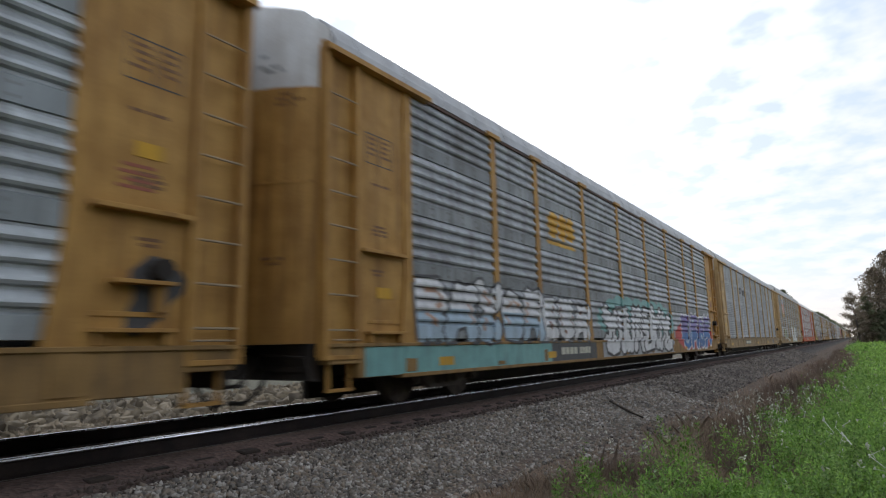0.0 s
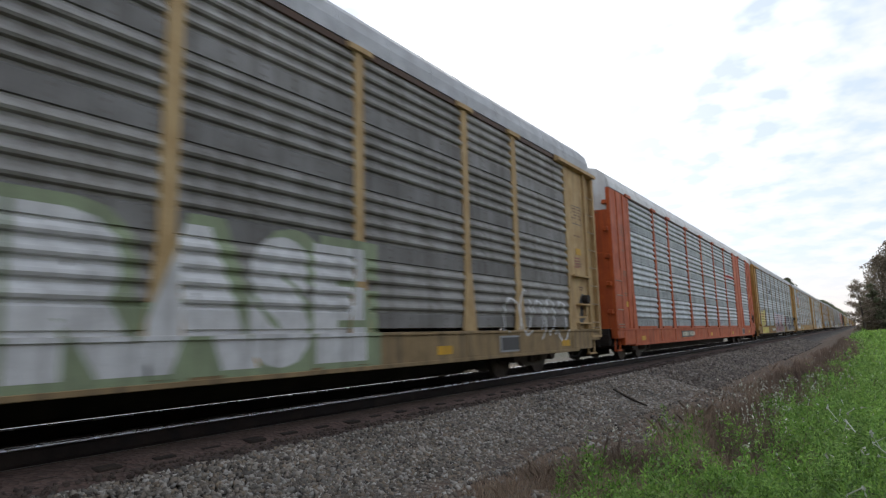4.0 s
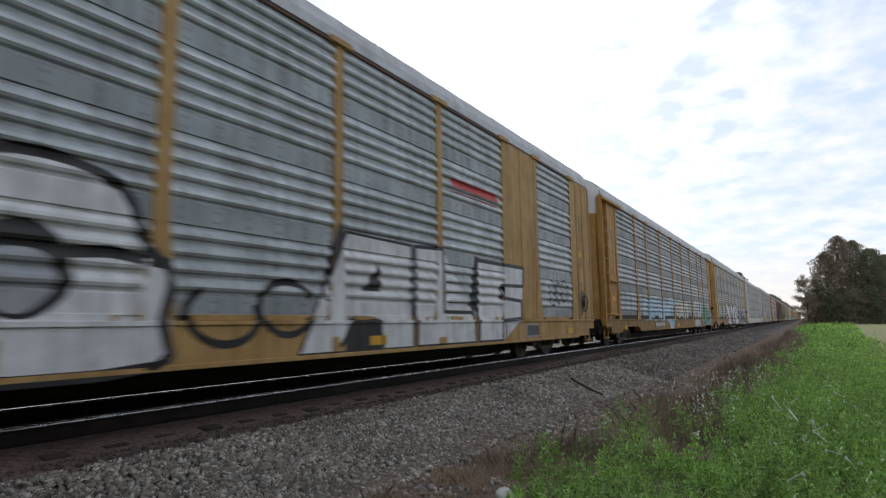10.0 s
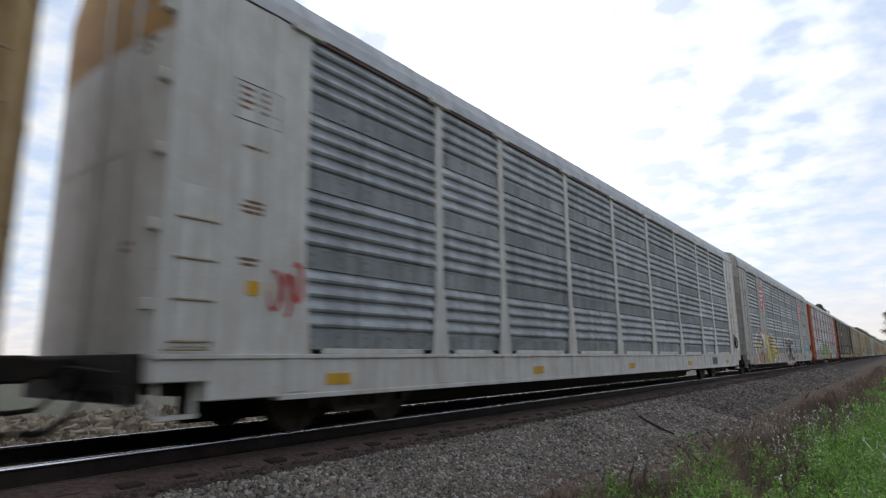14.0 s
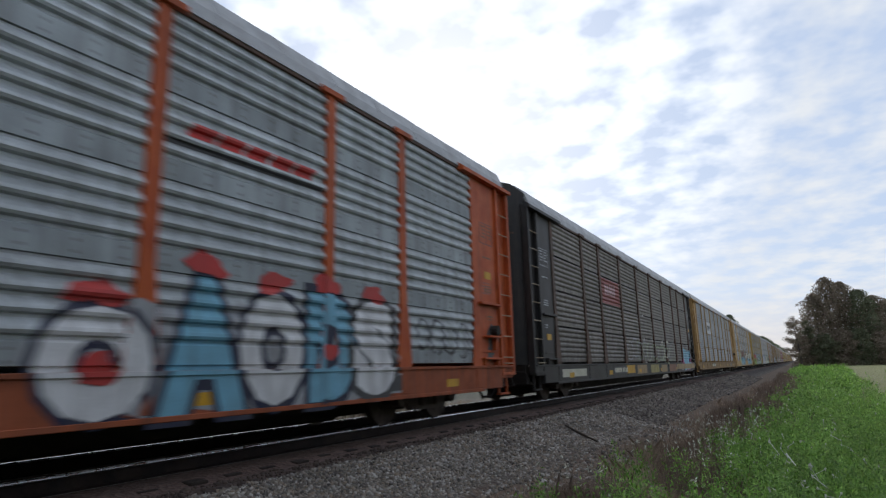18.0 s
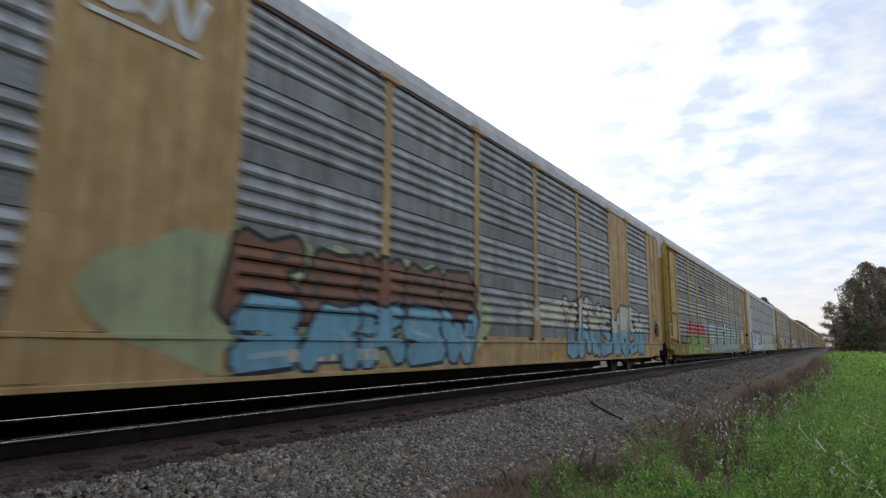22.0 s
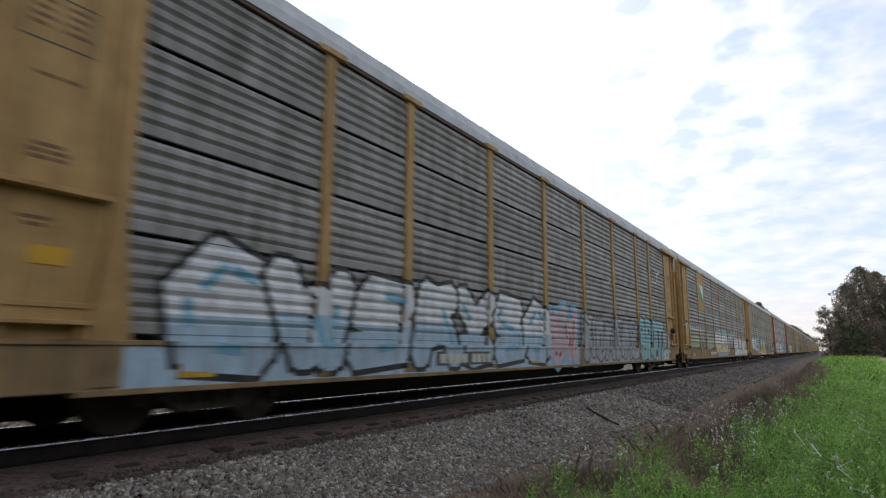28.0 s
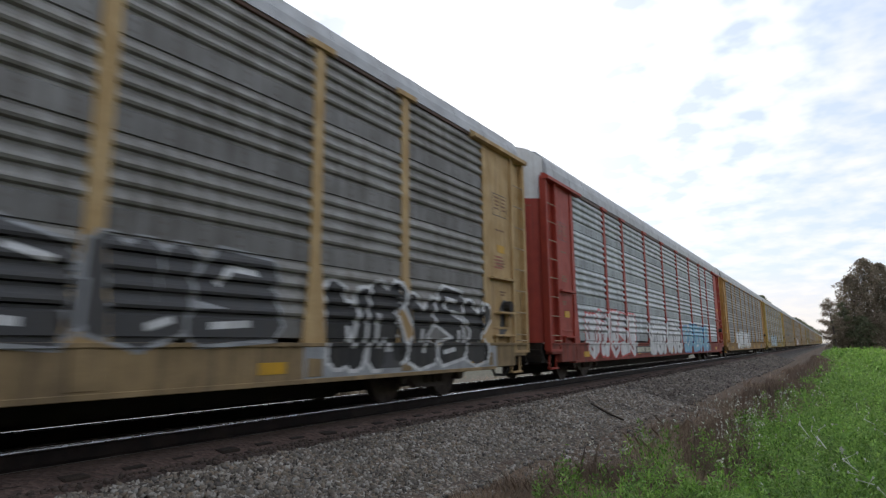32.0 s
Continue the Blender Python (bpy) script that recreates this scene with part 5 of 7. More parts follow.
pts = [Vector((2.43, 13.42, 0)), Vector((2.72, 13.20, 0)), Vector((3.02, 13.02, 0)), Vector((3.31, 12.88, 0))]
for p in pts:
    p.z = ground_height(p.x, p.y) + 0.075
for a, b, r in zip(pts, pts[1:], (0.022, 0.026, 0.02)):
    rod(bm, a, b, r, 6)
tagged(new("fallen_stick", mesh_of(bm, "fallen_stick", surface("dark_wet_wood", (0.03, 0.024, 0.02), (0.05, 0.04, 0.03), 0.8, 0, 9, 60))), "dark fallen stick lying across the ballast", "stick")

# ---- trees ----
BARK = surface("grey_brown_bark", (0.085, 0.07, 0.06), (0.12, 0.10, 0.085), 0.95, 0, 2, 14, bump=0.8)
CROWN = island_material("dark_autumn_foliage", [(0.16, 0.145, 0.10), (0.22, 0.19, 0.135), (0.28, 0.225, 0.175), (0.32, 0.245, 0.20)], 0.95, 0.45, 0.25)
CROWN_GREEN = island_material("dark_green_foliage", [(0.11, 0.13, 0.075), (0.16, 0.175, 0.105), (0.20, 0.205, 0.13)], 0.95, 0.45, 0.25)


def tree(x, y, height, spread, count, seed, lean=0.0, low=0.25, size=0.7, crown=None, open_crown=False, label="tall dark tree in the wood beside the field"):
    loc = np.random.default_rng(seed)
    z = ground_height(x, y)
    top = thing("tree", label, "tree", "trees beyond the field", pose(x, y, z))
    bm = bmesh.new()
    steps = 6
    line = [Vector((lean * height * (i / steps) ** 1.5, 0.2 * math.sin(seed + i), height * 0.86 * i / steps)) for i in range(steps + 1)]
    for i in range(steps):
        r = max(0.022 * height * (1 - i / steps) ** 0.9, 0.05)
        rod(bm, line[i], line[i + 1], r, 7)
    clumps = []
    for j in range(34 if not open_crown else 18):
        s = low + (1 - low) * (j + loc.uniform(0, 1)) / (34 if not open_crown else 18)
        i = min(int(s * steps), steps - 1)
        at = line[i].lerp(line[i + 1], s * steps - i)
        a = j * 2.4 + loc.uniform(-0.4, 0.4)
        w = spread * (0.85 if s < 0.72 else 0.85 - (s - 0.72) * 2.1) * loc.uniform(0.45, 1.15)
        tip = at + Vector((math.cos(a) * w, math.sin(a) * w, w * loc.uniform(0.15, 0.6)))
        rod(bm, at, tip, 0.004 * height + 0.02, 5)
        clumps += [(tip, 0.55), (at.lerp(tip, 0.6), 0.5)]
    clumps.append((line[-1] + Vector((0, 0, height * 0.06)), 0.6))
    part("trunk", bm, BARK, top)
    d = loc.normal(0, 1, (count, 3))
    d /= np.linalg.norm(d, axis=1)[:, None]
    if open_crown:
        c = np.array([tuple(p) for p, _ in clumps])
        mid = c[loc.integers(0, len(c), count)] + d * (spread * 0.36 * loc.uniform(0.1, 1.0, count) ** 0.8)[:, None] * np.array([1, 1, 0.75])
    else:
        # a tall ragged column of twigs and leaves, bulging and hollowed at random
        q = low + (1 - low) * loc.uniform(0, 1, count) ** 0.85
        ang = loc.uniform(0, 6.283, count)
        bulge = 0.22 * np.sin(3 * ang + 7 * q + seed) + 0.20 * np.sin(5 * ang - 13 * q + 2 * seed) + 0.16 * np.sin(2 * ang + 23 * q + 3 * seed) + 0.10 * np.sin(9 * ang + 41 * q)
        wide = spread * np.where(q < 0.68, 0.92, 0.92 * np.sqrt(np.maximum(1.0 - q, 0.0) / 0.32))
        rr = wide * (1 + bulge) * np.sqrt(loc.uniform(0.12, 1.0, count))
        mid = np.stack([lean * height * q ** 1.5 + rr * np.cos(ang), rr * np.sin(ang), height * (q + 0.03 * bulge)], 1)
    u = loc.normal(0, 1, (count, 3))
    u /= np.linalg.norm(u, axis=1)[:, None]
    w = np.cross(u, d)
    s = (size * loc.uniform(0.5, 1.2, count))[:, None]
    v = np.stack([mid - u * s * 0.5, mid + w * s * 0.35, mid + u * s * 0.5, mid - w * s * 0.35], 1).reshape(-1, 3)
    f = np.arange(count)[:, None] * 4 + np.arange(4)[None]
    leafy = raw_mesh("crown", v, f, crown or CROWN, "", "")
    leafy.parent = top
    del leafy["kind"]
    return top


# the wood at the end of the field
for i, (x, y, height, spread, lean, kind) in enumerate((
        (8.0, 196, 14.5, 3.8, -0.06, 1), (10.8, 199, 13.5, 3.0, -0.03, 1), (13.2, 202, 20.5, 4.6, 0, 0), (16.6, 205, 25.2, 5.0, 0, 0), (20.2, 208, 24.0, 4.6, 0, 0), (24.0, 206, 21.0, 5.2, 0, 0),
        (27.5, 210, 19.5, 5.0, 0, 0), (31.5, 214, 18.5, 5.0, 0, 0), (36, 216, 18.0, 5.2, 0, 0), (41, 220, 17.5, 5.2, 0, 0), (46, 224, 17, 5.5, 0, 0), (53, 228, 17, 5.5, 0, 0))):
    tree(x, y, height, spread, 9500 if kind else 14000, 40 + i, lean, 0.12 if kind else 0.02, 0.30 if kind else 0.50, CROWN_GREEN if i in (1, 5, 8) else CROWN, bool(kind))
for i, (x, y, height) in enumerate(((9.5, 200, 8.5), (14, 199, 9), (18.5, 200, 10), (22.5, 201, 10), (27, 203, 9), (32, 206, 9), (38, 209, 8))):
    tree(x, y, height, 3.6, 5500, 80 + i, 0, 0.0, 0.55, CROWN_GREEN if i % 2 else CROWN, False, "bushy dark tree at the edge of the wood")
# trees along the far side of the line
far_row = ((-18.5, 310, 23.5, 4.6), (-27.0, 300, 27.5, 2.6), (-29.5, 300, 26.5, 2.4), (-16.5, 420, 17, 5.0), (-15.5, 470, 19.5, 5.5), (-14.5, 520, 20.5, 6), (-14, 570, 21, 6), (-13.5, 620, 20, 6), (-13, 690, 20, 6), (-12, 760, 20, 7), (-11, 860, 19, 7), (-9, 980, 18, 8))
for i, (x, y, height, spread) in enumerate(far_row):
    tree(x, y, height, spread, 2200, 120 + i, 0, 0.45 if i < 3 else 0.1, 1.0, CROWN_GREEN, False, "tree standing beyond the train on the far side of the line")

# unseen tree row added behind the bystander, to shut off the low sky there
for i, (x, y, height) in enumerate(((19, -34, 7), (18, -27, 8), (19.5, -20, 7.5), (18.2, -13, 8.5), (19, -6, 7), (18.5, 1, 8), (19.5, 8, 7.5), (18.6, 15, 8), (19.4, 22, 7))):
    tree(x, y, height, 4.6, 3200, 200 + i, 0, 0.0, 0.75, CROWN_GREEN if i % 2 else CROWN, False, "unseen leafy tree added to block low sky light")

# ---- paint on the cars: emblems and graffiti that follow the sheet metal ----


def side_depth(spec, u, z):
    """How far out the near side's surface stands at a place along the car and a height."""
    style = spec.get("style", "A")
    posts = PLACES[spec.get("build", "long")]
    if z < 0.925:
        return NEAR_X + (0.032 if z > 0.54 and min(abs(u - p) for p in posts) < 0.14 else 0.020)
    if z < 0.975:
        return NEAR_X + 0.045
    if u < posts[0] - 0.1 or u > posts[-1] + 0.1:
        v = min(u, PITCH - u)
        if style == "B":
            return NEAR_X + 0.012
        return NEAR_X + (0.03 if v < 0.71 or 1.22 <= v <= 1.31 else (-0.02 if v < 1.22 else -0.03))
    w = POST_WIDE[style] / 2
    for p in posts:
        d = abs(u - p)
        if d < w + 0.001:
            return NEAR_X + (0.012 if z < KNEE else -0.001)
        if z < KNEE and d < w * (1 + (FOOT - 1) * (KNEE - z) / (KNEE - 0.96)) + 0.001:
            return NEAR_X + 0.012
    i = min(max([0] + [j for j, p in enumerate(posts) if p <= u]), len(posts) - 2)
    if i in spec.get("wide", ()):
        return NEAR_X + 0.004
    if i in spec.get("half", ()) and z > 3.02:
        return NEAR_X - 0.010
    if style == "B" and z < 1.0455 and posts[i] + 0.42 < u < posts[i + 1] - 0.42:
        return NEAR_X - 0.008
    h = (SCREEN_HIGH - SCREEN_LOW) / TIERS
    t = min(max(int((z - SCREEN_LOW) / h), 0), TIERS - 1)
    sec = tier_section(spec.get("screen", "band"), SCREEN_LOW + t * h, SCREEN_LOW + (t + 1) * h)
    if z <= sec[0][0]:
        return SCREEN_BASE + sec[0][1]
    for (za, a), (zb, b) in zip(sec, sec[1:]):
        if za <= z <= zb:
            return SCREEN_BASE + a + (b - a) * (z - za) / max(zb - za, 1e-6)
    return SCREEN_BASE + sec[-1][1]


KNOTS = {}


def height_knots(kind):
    if kind not in KNOTS:
        h = (SCREEN_HIGH - SCREEN_LOW) / TIERS
        zs = [0.923, 0.927, 0.973, 0.977, 1.044, 1.047, KNEE - 0.002, KNEE + 0.002]
        for t in range(TIERS):
            zs += [z for z, _ in tier_section(kind, SCREEN_LOW + t * h, SCREEN_LOW + (t + 1) * h)]
        KNOTS[kind] = sorted(zs)
    return KNOTS[kind]


def lay_paint(k, layers, name="graffiti", label=""):
    """layers: (spray colour, list of polygons in (u, z)) from the lowest coat up; cut at every fold of the metal and laid on it."""
    car, spec = BUILT[k]
    bm = bmesh.new()
    mats = []
    for colour, polys in layers:
        for poly in polys:
            vs = [bm.verts.new((0, u, z)) for u, z in poly]
            try:
                bm.faces.new(vs).material_index = len(mats)
            except ValueError:
                pass
        mats.append(SPRAY[colour])
    bmesh.ops.triangulate(bm, faces=bm.faces)
    us = [v.co.y for v in bm.verts]
    zs = [v.co.z for v in bm.verts]
    u0, u1, z0, z1 = min(us), max(us), min(zs), max(zs)
    style = spec.get("style", "A")
    w = POST_WIDE[style] / 2
    cuts = [((0, 0, z), (0, 0, 1)) for z in height_knots(spec.get("screen", "band")) if z0 < z < z1]
    for p in PLACES[spec.get("build", "long")]:
        for e in (p - w * 2.15, p - w * 1.75, p - w * 1.35, p - w - 0.006, p - w, p + w, p + w + 0.006, p + w * 1.35, p + w * 1.75, p + w * 2.15):
            if u0 < e < u1:
                cuts.append(((0, e, 0), (0, 1, 0)))
    for co, no in cuts:
        bmesh.ops.bisect_plane(bm, geom=bm.verts[:] + bm.edges[:] + bm.faces[:], plane_co=co, plane_no=no, dist=1e-5)
    for v in bm.verts:
        if not v.link_faces:
            continue
        f = v.link_faces[0]
        v.co.x = side_depth(spec, v.co.y, v.co.z) + 0.004 + 0.0012 * f.material_index
    for f in bm.faces:
        if f.normal.x < 0:
            f.normal_flip()
    me = bpy.data.meshes.new(name)
    bm.to_mesh(me)
    bm.free()
    for m in mats:
        me.materials.append(m)
    ob = new(name, me)
    ob.parent = car
    return tagged(ob, label)


def words(text, box4, fill, outline, lean=0.0, wave=0.0):
    """Fat letters stretched into a box, with a wider coat behind them."""
    u0, u1, z0, z1 = box4
    v, f = LETTERS[(text, 0.08)]
    xs, ys = [p[0] for p in v], [p[1] for p in v]
    ax, bx, ay, by = min(xs), max(xs), min(ys), max(ys)

    def place(p):
        s, t = (p[0] - ax) / (bx - ax), (p[1] - ay) / (by - ay)
        return (u0 + (u1 - u0) * s + lean * (t - 0.5), z0 + (z1 - z0) * t + wave * math.sin(s * 9.0))
    out = []
    for colour, o in ((outline, 0.145), (fill, 0.08)):
        v, f = LETTERS[(text, o)]
        out.append((colour, [[place(v[i]) for i in q] for q in f]))
    return out


GLYPHS = {"B": [[(0.1, 0), (0.1, 1), (0.7, 0.95), (0.75, 0.65), (0.3, 0.52), (0.85, 0.4), (0.85, 0.08), (0.1, 0)]], "A": [[(0.0, 0), (0.5, 1), (0.75, 0.9), (0.95, 0)], [(0.25, 0.33), (0.85, 0.33)]],
          "R": [[(0.1, 0), (0.15, 1), (0.8, 0.92), (0.8, 0.55), (0.3, 0.48), (0.95, 0)]], "E": [[(0.85, 0.92), (0.2, 0.9), (0.15, 0.5), (0.7, 0.52), (0.15, 0.5), (0.2, 0.08), (0.9, 0.05)]], "L": [[(0.45, 1), (0.15, 0.05), (0.95, 0.15)]], "T": [[(0.0, 0.95), (1.0, 0.92)], [(0.5, 0.95), (0.45, 0.0)]], "I": [[(0.5, 1), (0.5, 0)]], "X": [[(0.05, 1), (0.95, 0)], [(0.95, 1), (0.05, 0)]],
          "O": [[(0.5, 1), (0.15, 0.8), (0.1, 0.3), (0.45, 0), (0.85, 0.25), (0.88, 0.75), (0.5, 1)]], "N": [[(0.12, 0), (0.15, 1), (0.85, 0.05), (0.88, 1)]], "S": [[(0.9, 0.9), (0.35, 0.98), (0.15, 0.68), (0.8, 0.42), (0.8, 0.1), (0.1, 0.04)]]}


def brushed(text, box4, fill, outline, width):
    """Letters drawn with one broad stroke each, over a wider stroke of another colour."""
    u0, u1, z0, z1 = box4
    step = (u1 - u0) / len(text)
    lines = [[(u0 + step * (i + 0.06 + 0.88 * x), z0 + (z1 - z0) * y) for x, y in line] for i, c in enumerate(text) for line in GLYPHS[c]]
    return [(outline, [q for line in lines for q in stroke(line, width + 0.15)]), (fill, [q for line in lines for q in stroke(line, width)])]


def rounded(points, steps=4):
    """A closed smooth line through a few points."""
    out, n = [], len(points)
    for i in range(n):
        a, b, c, d = (points[(i + j - 1) % n] for j in range(4))
        for j in range(steps):
            t = j / steps
            out.append(tuple(0.5 * (2 * b[m] + (c[m] - a[m]) * t + (2 * a[m] - 5 * b[m] + 4 * c[m] - d[m]) * t * t + (3 * b[m] - a[m] - 3 * c[m] + d[m]) * t ** 3) for m in (0, 1)))
    return out


def bubble(points, fill, outline, width, shift=0.0, steps=4):
    """One fat letter: its body and the thick line round it."""
    line = rounded([(u + shift, z) for u, z in points], steps) if steps > 1 else [(u + shift, z) for u, z in points]
    return [(fill, [line]), (outline, ribbon(line + line[:1], width))]


def ribbon(points, width):
    """A brush stroke through points, as quads."""
    polys = []
    for (ua, za), (ub, zb) in zip(points, points[1:]):
        du, dz = ub - ua, zb - za
        n = math.hypot(du, dz) or 1
        pu, pz = -dz / n * width / 2, du / n * width / 2
        eu, ez = du / n * width * 0.25, dz / n * width * 0.25
        polys.append([(ua - eu + pu, za - ez + pz), (ua - eu - pu, za - ez - pz), (ub + eu - pu, zb + ez - pz), (ub + eu + pu, zb + ez + pz)])
    return polys


def curve_line(fn, n=18):
    return [fn(i / n) for i in range(n + 1)]


def stroke(points, width):
    """A brush stroke with rounded joints and ends."""
    polys = ribbon(points, width)
    for u, z in points:
        polys.append([(u + width / 2 * math.cos(a * math.pi / 4 + 0.39), z + width / 2 * math.sin(a * math.pi / 4 + 0.39)) for a in range(8)])
    return polys


def below(poly, level):
    """The part of a polygon under a level line."""
    out = []
    for (ua, za), (ub, zb) in zip(poly, poly[1:] + poly[:1]):
        if za <= level:
            out.append((ua, za))
        if (za <= level) != (zb <= level):
            out.append((ua + (ub - ua) * (level - za) / (zb - za), level))
    return out


# knots of strokes that stand for letters nobody can read, in a unit box
KNOT_SHAPES = [
    [[(0.10, 0.0), (0.18, 0.95), (0.55, 0.80), (0.90, 0.98)], [(0.20, 0.45), (0.62, 0.52), (0.88, 0.10)]],
    [[(0.92, 0.80), (0.45, 0.98), (0.12, 0.60), (0.22, 0.08), (0.80, 0.02)], [(0.45, 0.42), (0.95, 0.48), (0.90, 0.12)]],
    [[(0.05, 0.98), (0.28, 0.05), (0.50, 0.66), (0.72, 0.02), (0.98, 0.92)]],
    [[(0.15, 0.0), (0.12, 0.92), (0.70, 0.96), (0.85, 0.68), (0.35, 0.48), (0.95, 0.02)], [(0.55, 0.02), (0.60, 0.30)]],
    [[(0.45, 0.0), (0.52, 0.55), (0.08, 0.96)], [(0.52, 0.55), (0.98, 0.90)], [(0.15, 0.08), (0.45, 0.0), (0.85, 0.06)]],
    [[(0.05, 0.02), (0.38, 0.98), (0.66, 0.90), (0.95, 0.0)], [(0.22, 0.34), (0.60, 0.42)], [(0.66, 0.90), (0.98, 0.98)]],
    [[(0.90, 0.92), (0.30, 0.98), (0.12, 0.66), (0.82, 0.44), (0.88, 0.12), (0.08, 0.04)]],
    [[(0.12, 0.98), (0.15, 0.15), (0.50, 0.0), (0.85, 0.15), (0.88, 0.98)], [(0.50, 0.45), (0.50, 0.98)]],
]


def throw(box4, count, fill, outline, mark, seed, rim=0.09, halo=None, shade=None, fat=0.40):
    """A row of fat, interlocked, unreadable letters: halo, outline, body, a second colour in the lower part, and a glint on each."""
    u0, u1, z0, z1 = box4
    r = random.Random(seed)
    step, tall = (u1 - u0) / count, z1 - z0
    width = min(fat * step, 0.34 * tall)
    letters, last = [], -1
    for i in range(count):
        n = r.choice([j for j in range(len(KNOT_SHAPES)) if j != last])
        last = n
        top, slant, wide = 1 - r.uniform(0.0, 0.16), r.uniform(-0.10, 0.10), r.uniform(0.98, 1.12)
        lines = []
        for line in KNOT_SHAPES[n]:
            pts = []
            for x, y in line:
                s = 0.5 + (x - 0.5) * wide * (1 - width / step * 0.55) + slant * (y - 0.5) + r.uniform(-0.03, 0.03)
                pts.append((u0 + step * (i + s), z0 + width * 0.45 + (tall * top - width * 0.9) * y))
            lines.append(pts)
        letters.append(lines)
    out = []
    if halo:
        out.append((halo, [q for lines in letters for line in lines for q in stroke(line, width + rim * 4.2)]))
    for turn in (0, 1):
        mine = letters[turn::2]
        body = [q for lines in mine for line in lines for q in stroke(line, width)]
        out += [(outline, [q for lines in mine for line in lines for q in stroke(line, width + rim * 1.7)]), (fill, body)]
        if shade:
            level = z0 + tall * (0.42 + 0.06 * turn)
            out.append((shade, [q for q in (below(p, level) for p in body) if len(q) > 2]))
    glints = []
    for lines in letters:
        for a, b in zip(lines[0], lines[0][1:]):
            if r.random() < 0.55:
                s, e = r.uniform(0.05, 0.3), r.uniform(0.55, 0.9)
                o = width * r.uniform(-0.25, 0.25)
                glints += ribbon([(a[0] + (b[0] - a[0]) * s + o, a[1] + (b[1] - a[1]) * s), (a[0] + (b[0] - a[0]) * e + o, a[1] + (b[1] - a[1]) * e)], max(0.045, width * 0.22))
    if glints:
        out.append((mark, glints))
    return out


def cloud(box4, colour, seed, lumps=9):
    u0, u1, z0, z1 = box4
    r = random.Random(seed)
    top, low = [], []
    n = lumps * 4
    ph = r.uniform(0, 6)
    for i in range(n + 1):
        s = i / n
        e = min(1, 5 * s, 5 * (1 - s)) ** 0.5
        u = u0 + (u1 - u0) * s
        mid = (z0 + z1) / 2
        top.append((u, mid + (z1 - mid) * e * (0.80 + 0.20 * abs(math.sin(s * lumps * 3.1416 + ph)))))
        low.append((u, mid - (mid - z0) * e * (0.86 + 0.14 * abs(math.sin(s * lumps * 2.2 + ph)))))
    return (colour, [top + low[::-1]])


def band(box4, colour):
    u0, u1, z0, z1 = box4
    return (colour, [[(u0, z0), (u1, z0), (u1, z1), (u0, z1)]])


def scrawl(box4, colour, seed, width=0.07, strokes=5):
    """Loose looping lines."""
    u0, u1, z0, z1 = box4
    r = random.Random(seed)
    polys = []
    step = (u1 - u0) / strokes
    for i in range(strokes):
        cu, cz = u0 + step * (i + 0.5), (z0 + z1) / 2 + r.uniform(-0.1, 0.1)
        a0, w = r.uniform(0, 6), r.uniform(4.0, 6.5)
        ru, rz = step * r.uniform(0.40, 0.60), (z1 - z0) / 2 * r.uniform(0.75, 1.0)
        polys += ribbon(curve_line(lambda s: (cu + ru * math.cos(a0 + w * s) * (1 - 0.15 * s), cz + rz * math.sin(a0 + w * s)), 14), width * r.uniform(0.7, 1.2))
    return (colour, polys)


def bars(box4, colour, rows, seed, gap=0.5):
    u0, u1, z0, z1 = box4
    r = random.Random(seed)
    h = (z1 - z0) / (rows * (1 + gap) - gap)
    polys = []
    for i in range(rows):
        z = z0 + i * h * (1 + gap)
        e = u1 - r.uniform(0, 0.25) * (u1 - u0)
        polys.append([(u0, z), (e, z), (e, z + h), (u0, z + h)])
    return (colour, polys)


def shield(cu, cz, w, h):
    """A striped shield emblem in plain shapes."""
    def outline(g):
        ww, hh = w / 2 + g, h / 2 + g
        pts = [(-ww, hh * 0.80), (-ww * 0.55, hh * 0.84), (0, hh), (ww * 0.55, hh * 0.84), (ww, hh * 0.80), (ww * 0.90, hh * 0.35), (ww * 1.02, -hh * 0.25), (ww * 0.80, -hh * 0.72), (0, -hh), (-ww * 0.80, -hh * 0.72), (-ww * 1.02, -hh * 0.25), (-ww * 0.90, hh * 0.35)]
        return [(cu + a, cz + b) for a, b in pts]
    stripes = []
    for i in range(6):
        a = cu - w * 0.43 + i * w * 0.157
        low = cz - h * (0.44 if 1 <= i <= 4 else 0.36)
        stripes.append([(a, low), (a + w * 0.075, low), (a + w * 0.075, cz + h * 0.08), (a, cz + h * 0.08)])
    top = [(cu - w * 0.44, cz + h * 0.10), (cu + w * 0.44, cz + h * 0.10), (cu + w * 0.47, cz + h * 0.36), (cu + w * 0.26, cz + h * 0.39), (cu, cz + h * 0.46), (cu - w * 0.26, cz + h * 0.39), (cu - w * 0.47, cz + h * 0.36)]
    pale = [[(cu - w * 0.30, cz + h * y), (cu + w * 0.30, cz + h * y), (cu + w * 0.30, cz + h * (y + 0.06)), (cu - w * 0.30, cz + h * (y + 0.06))] for y in (0.16, 0.27)]
    return [("white", [outline(0.05)]), ("rose", [outline(0.0)]), ("red", stripes), ("blue", [top]), ("white", pale)]


G, E = "graffiti", "emblem"
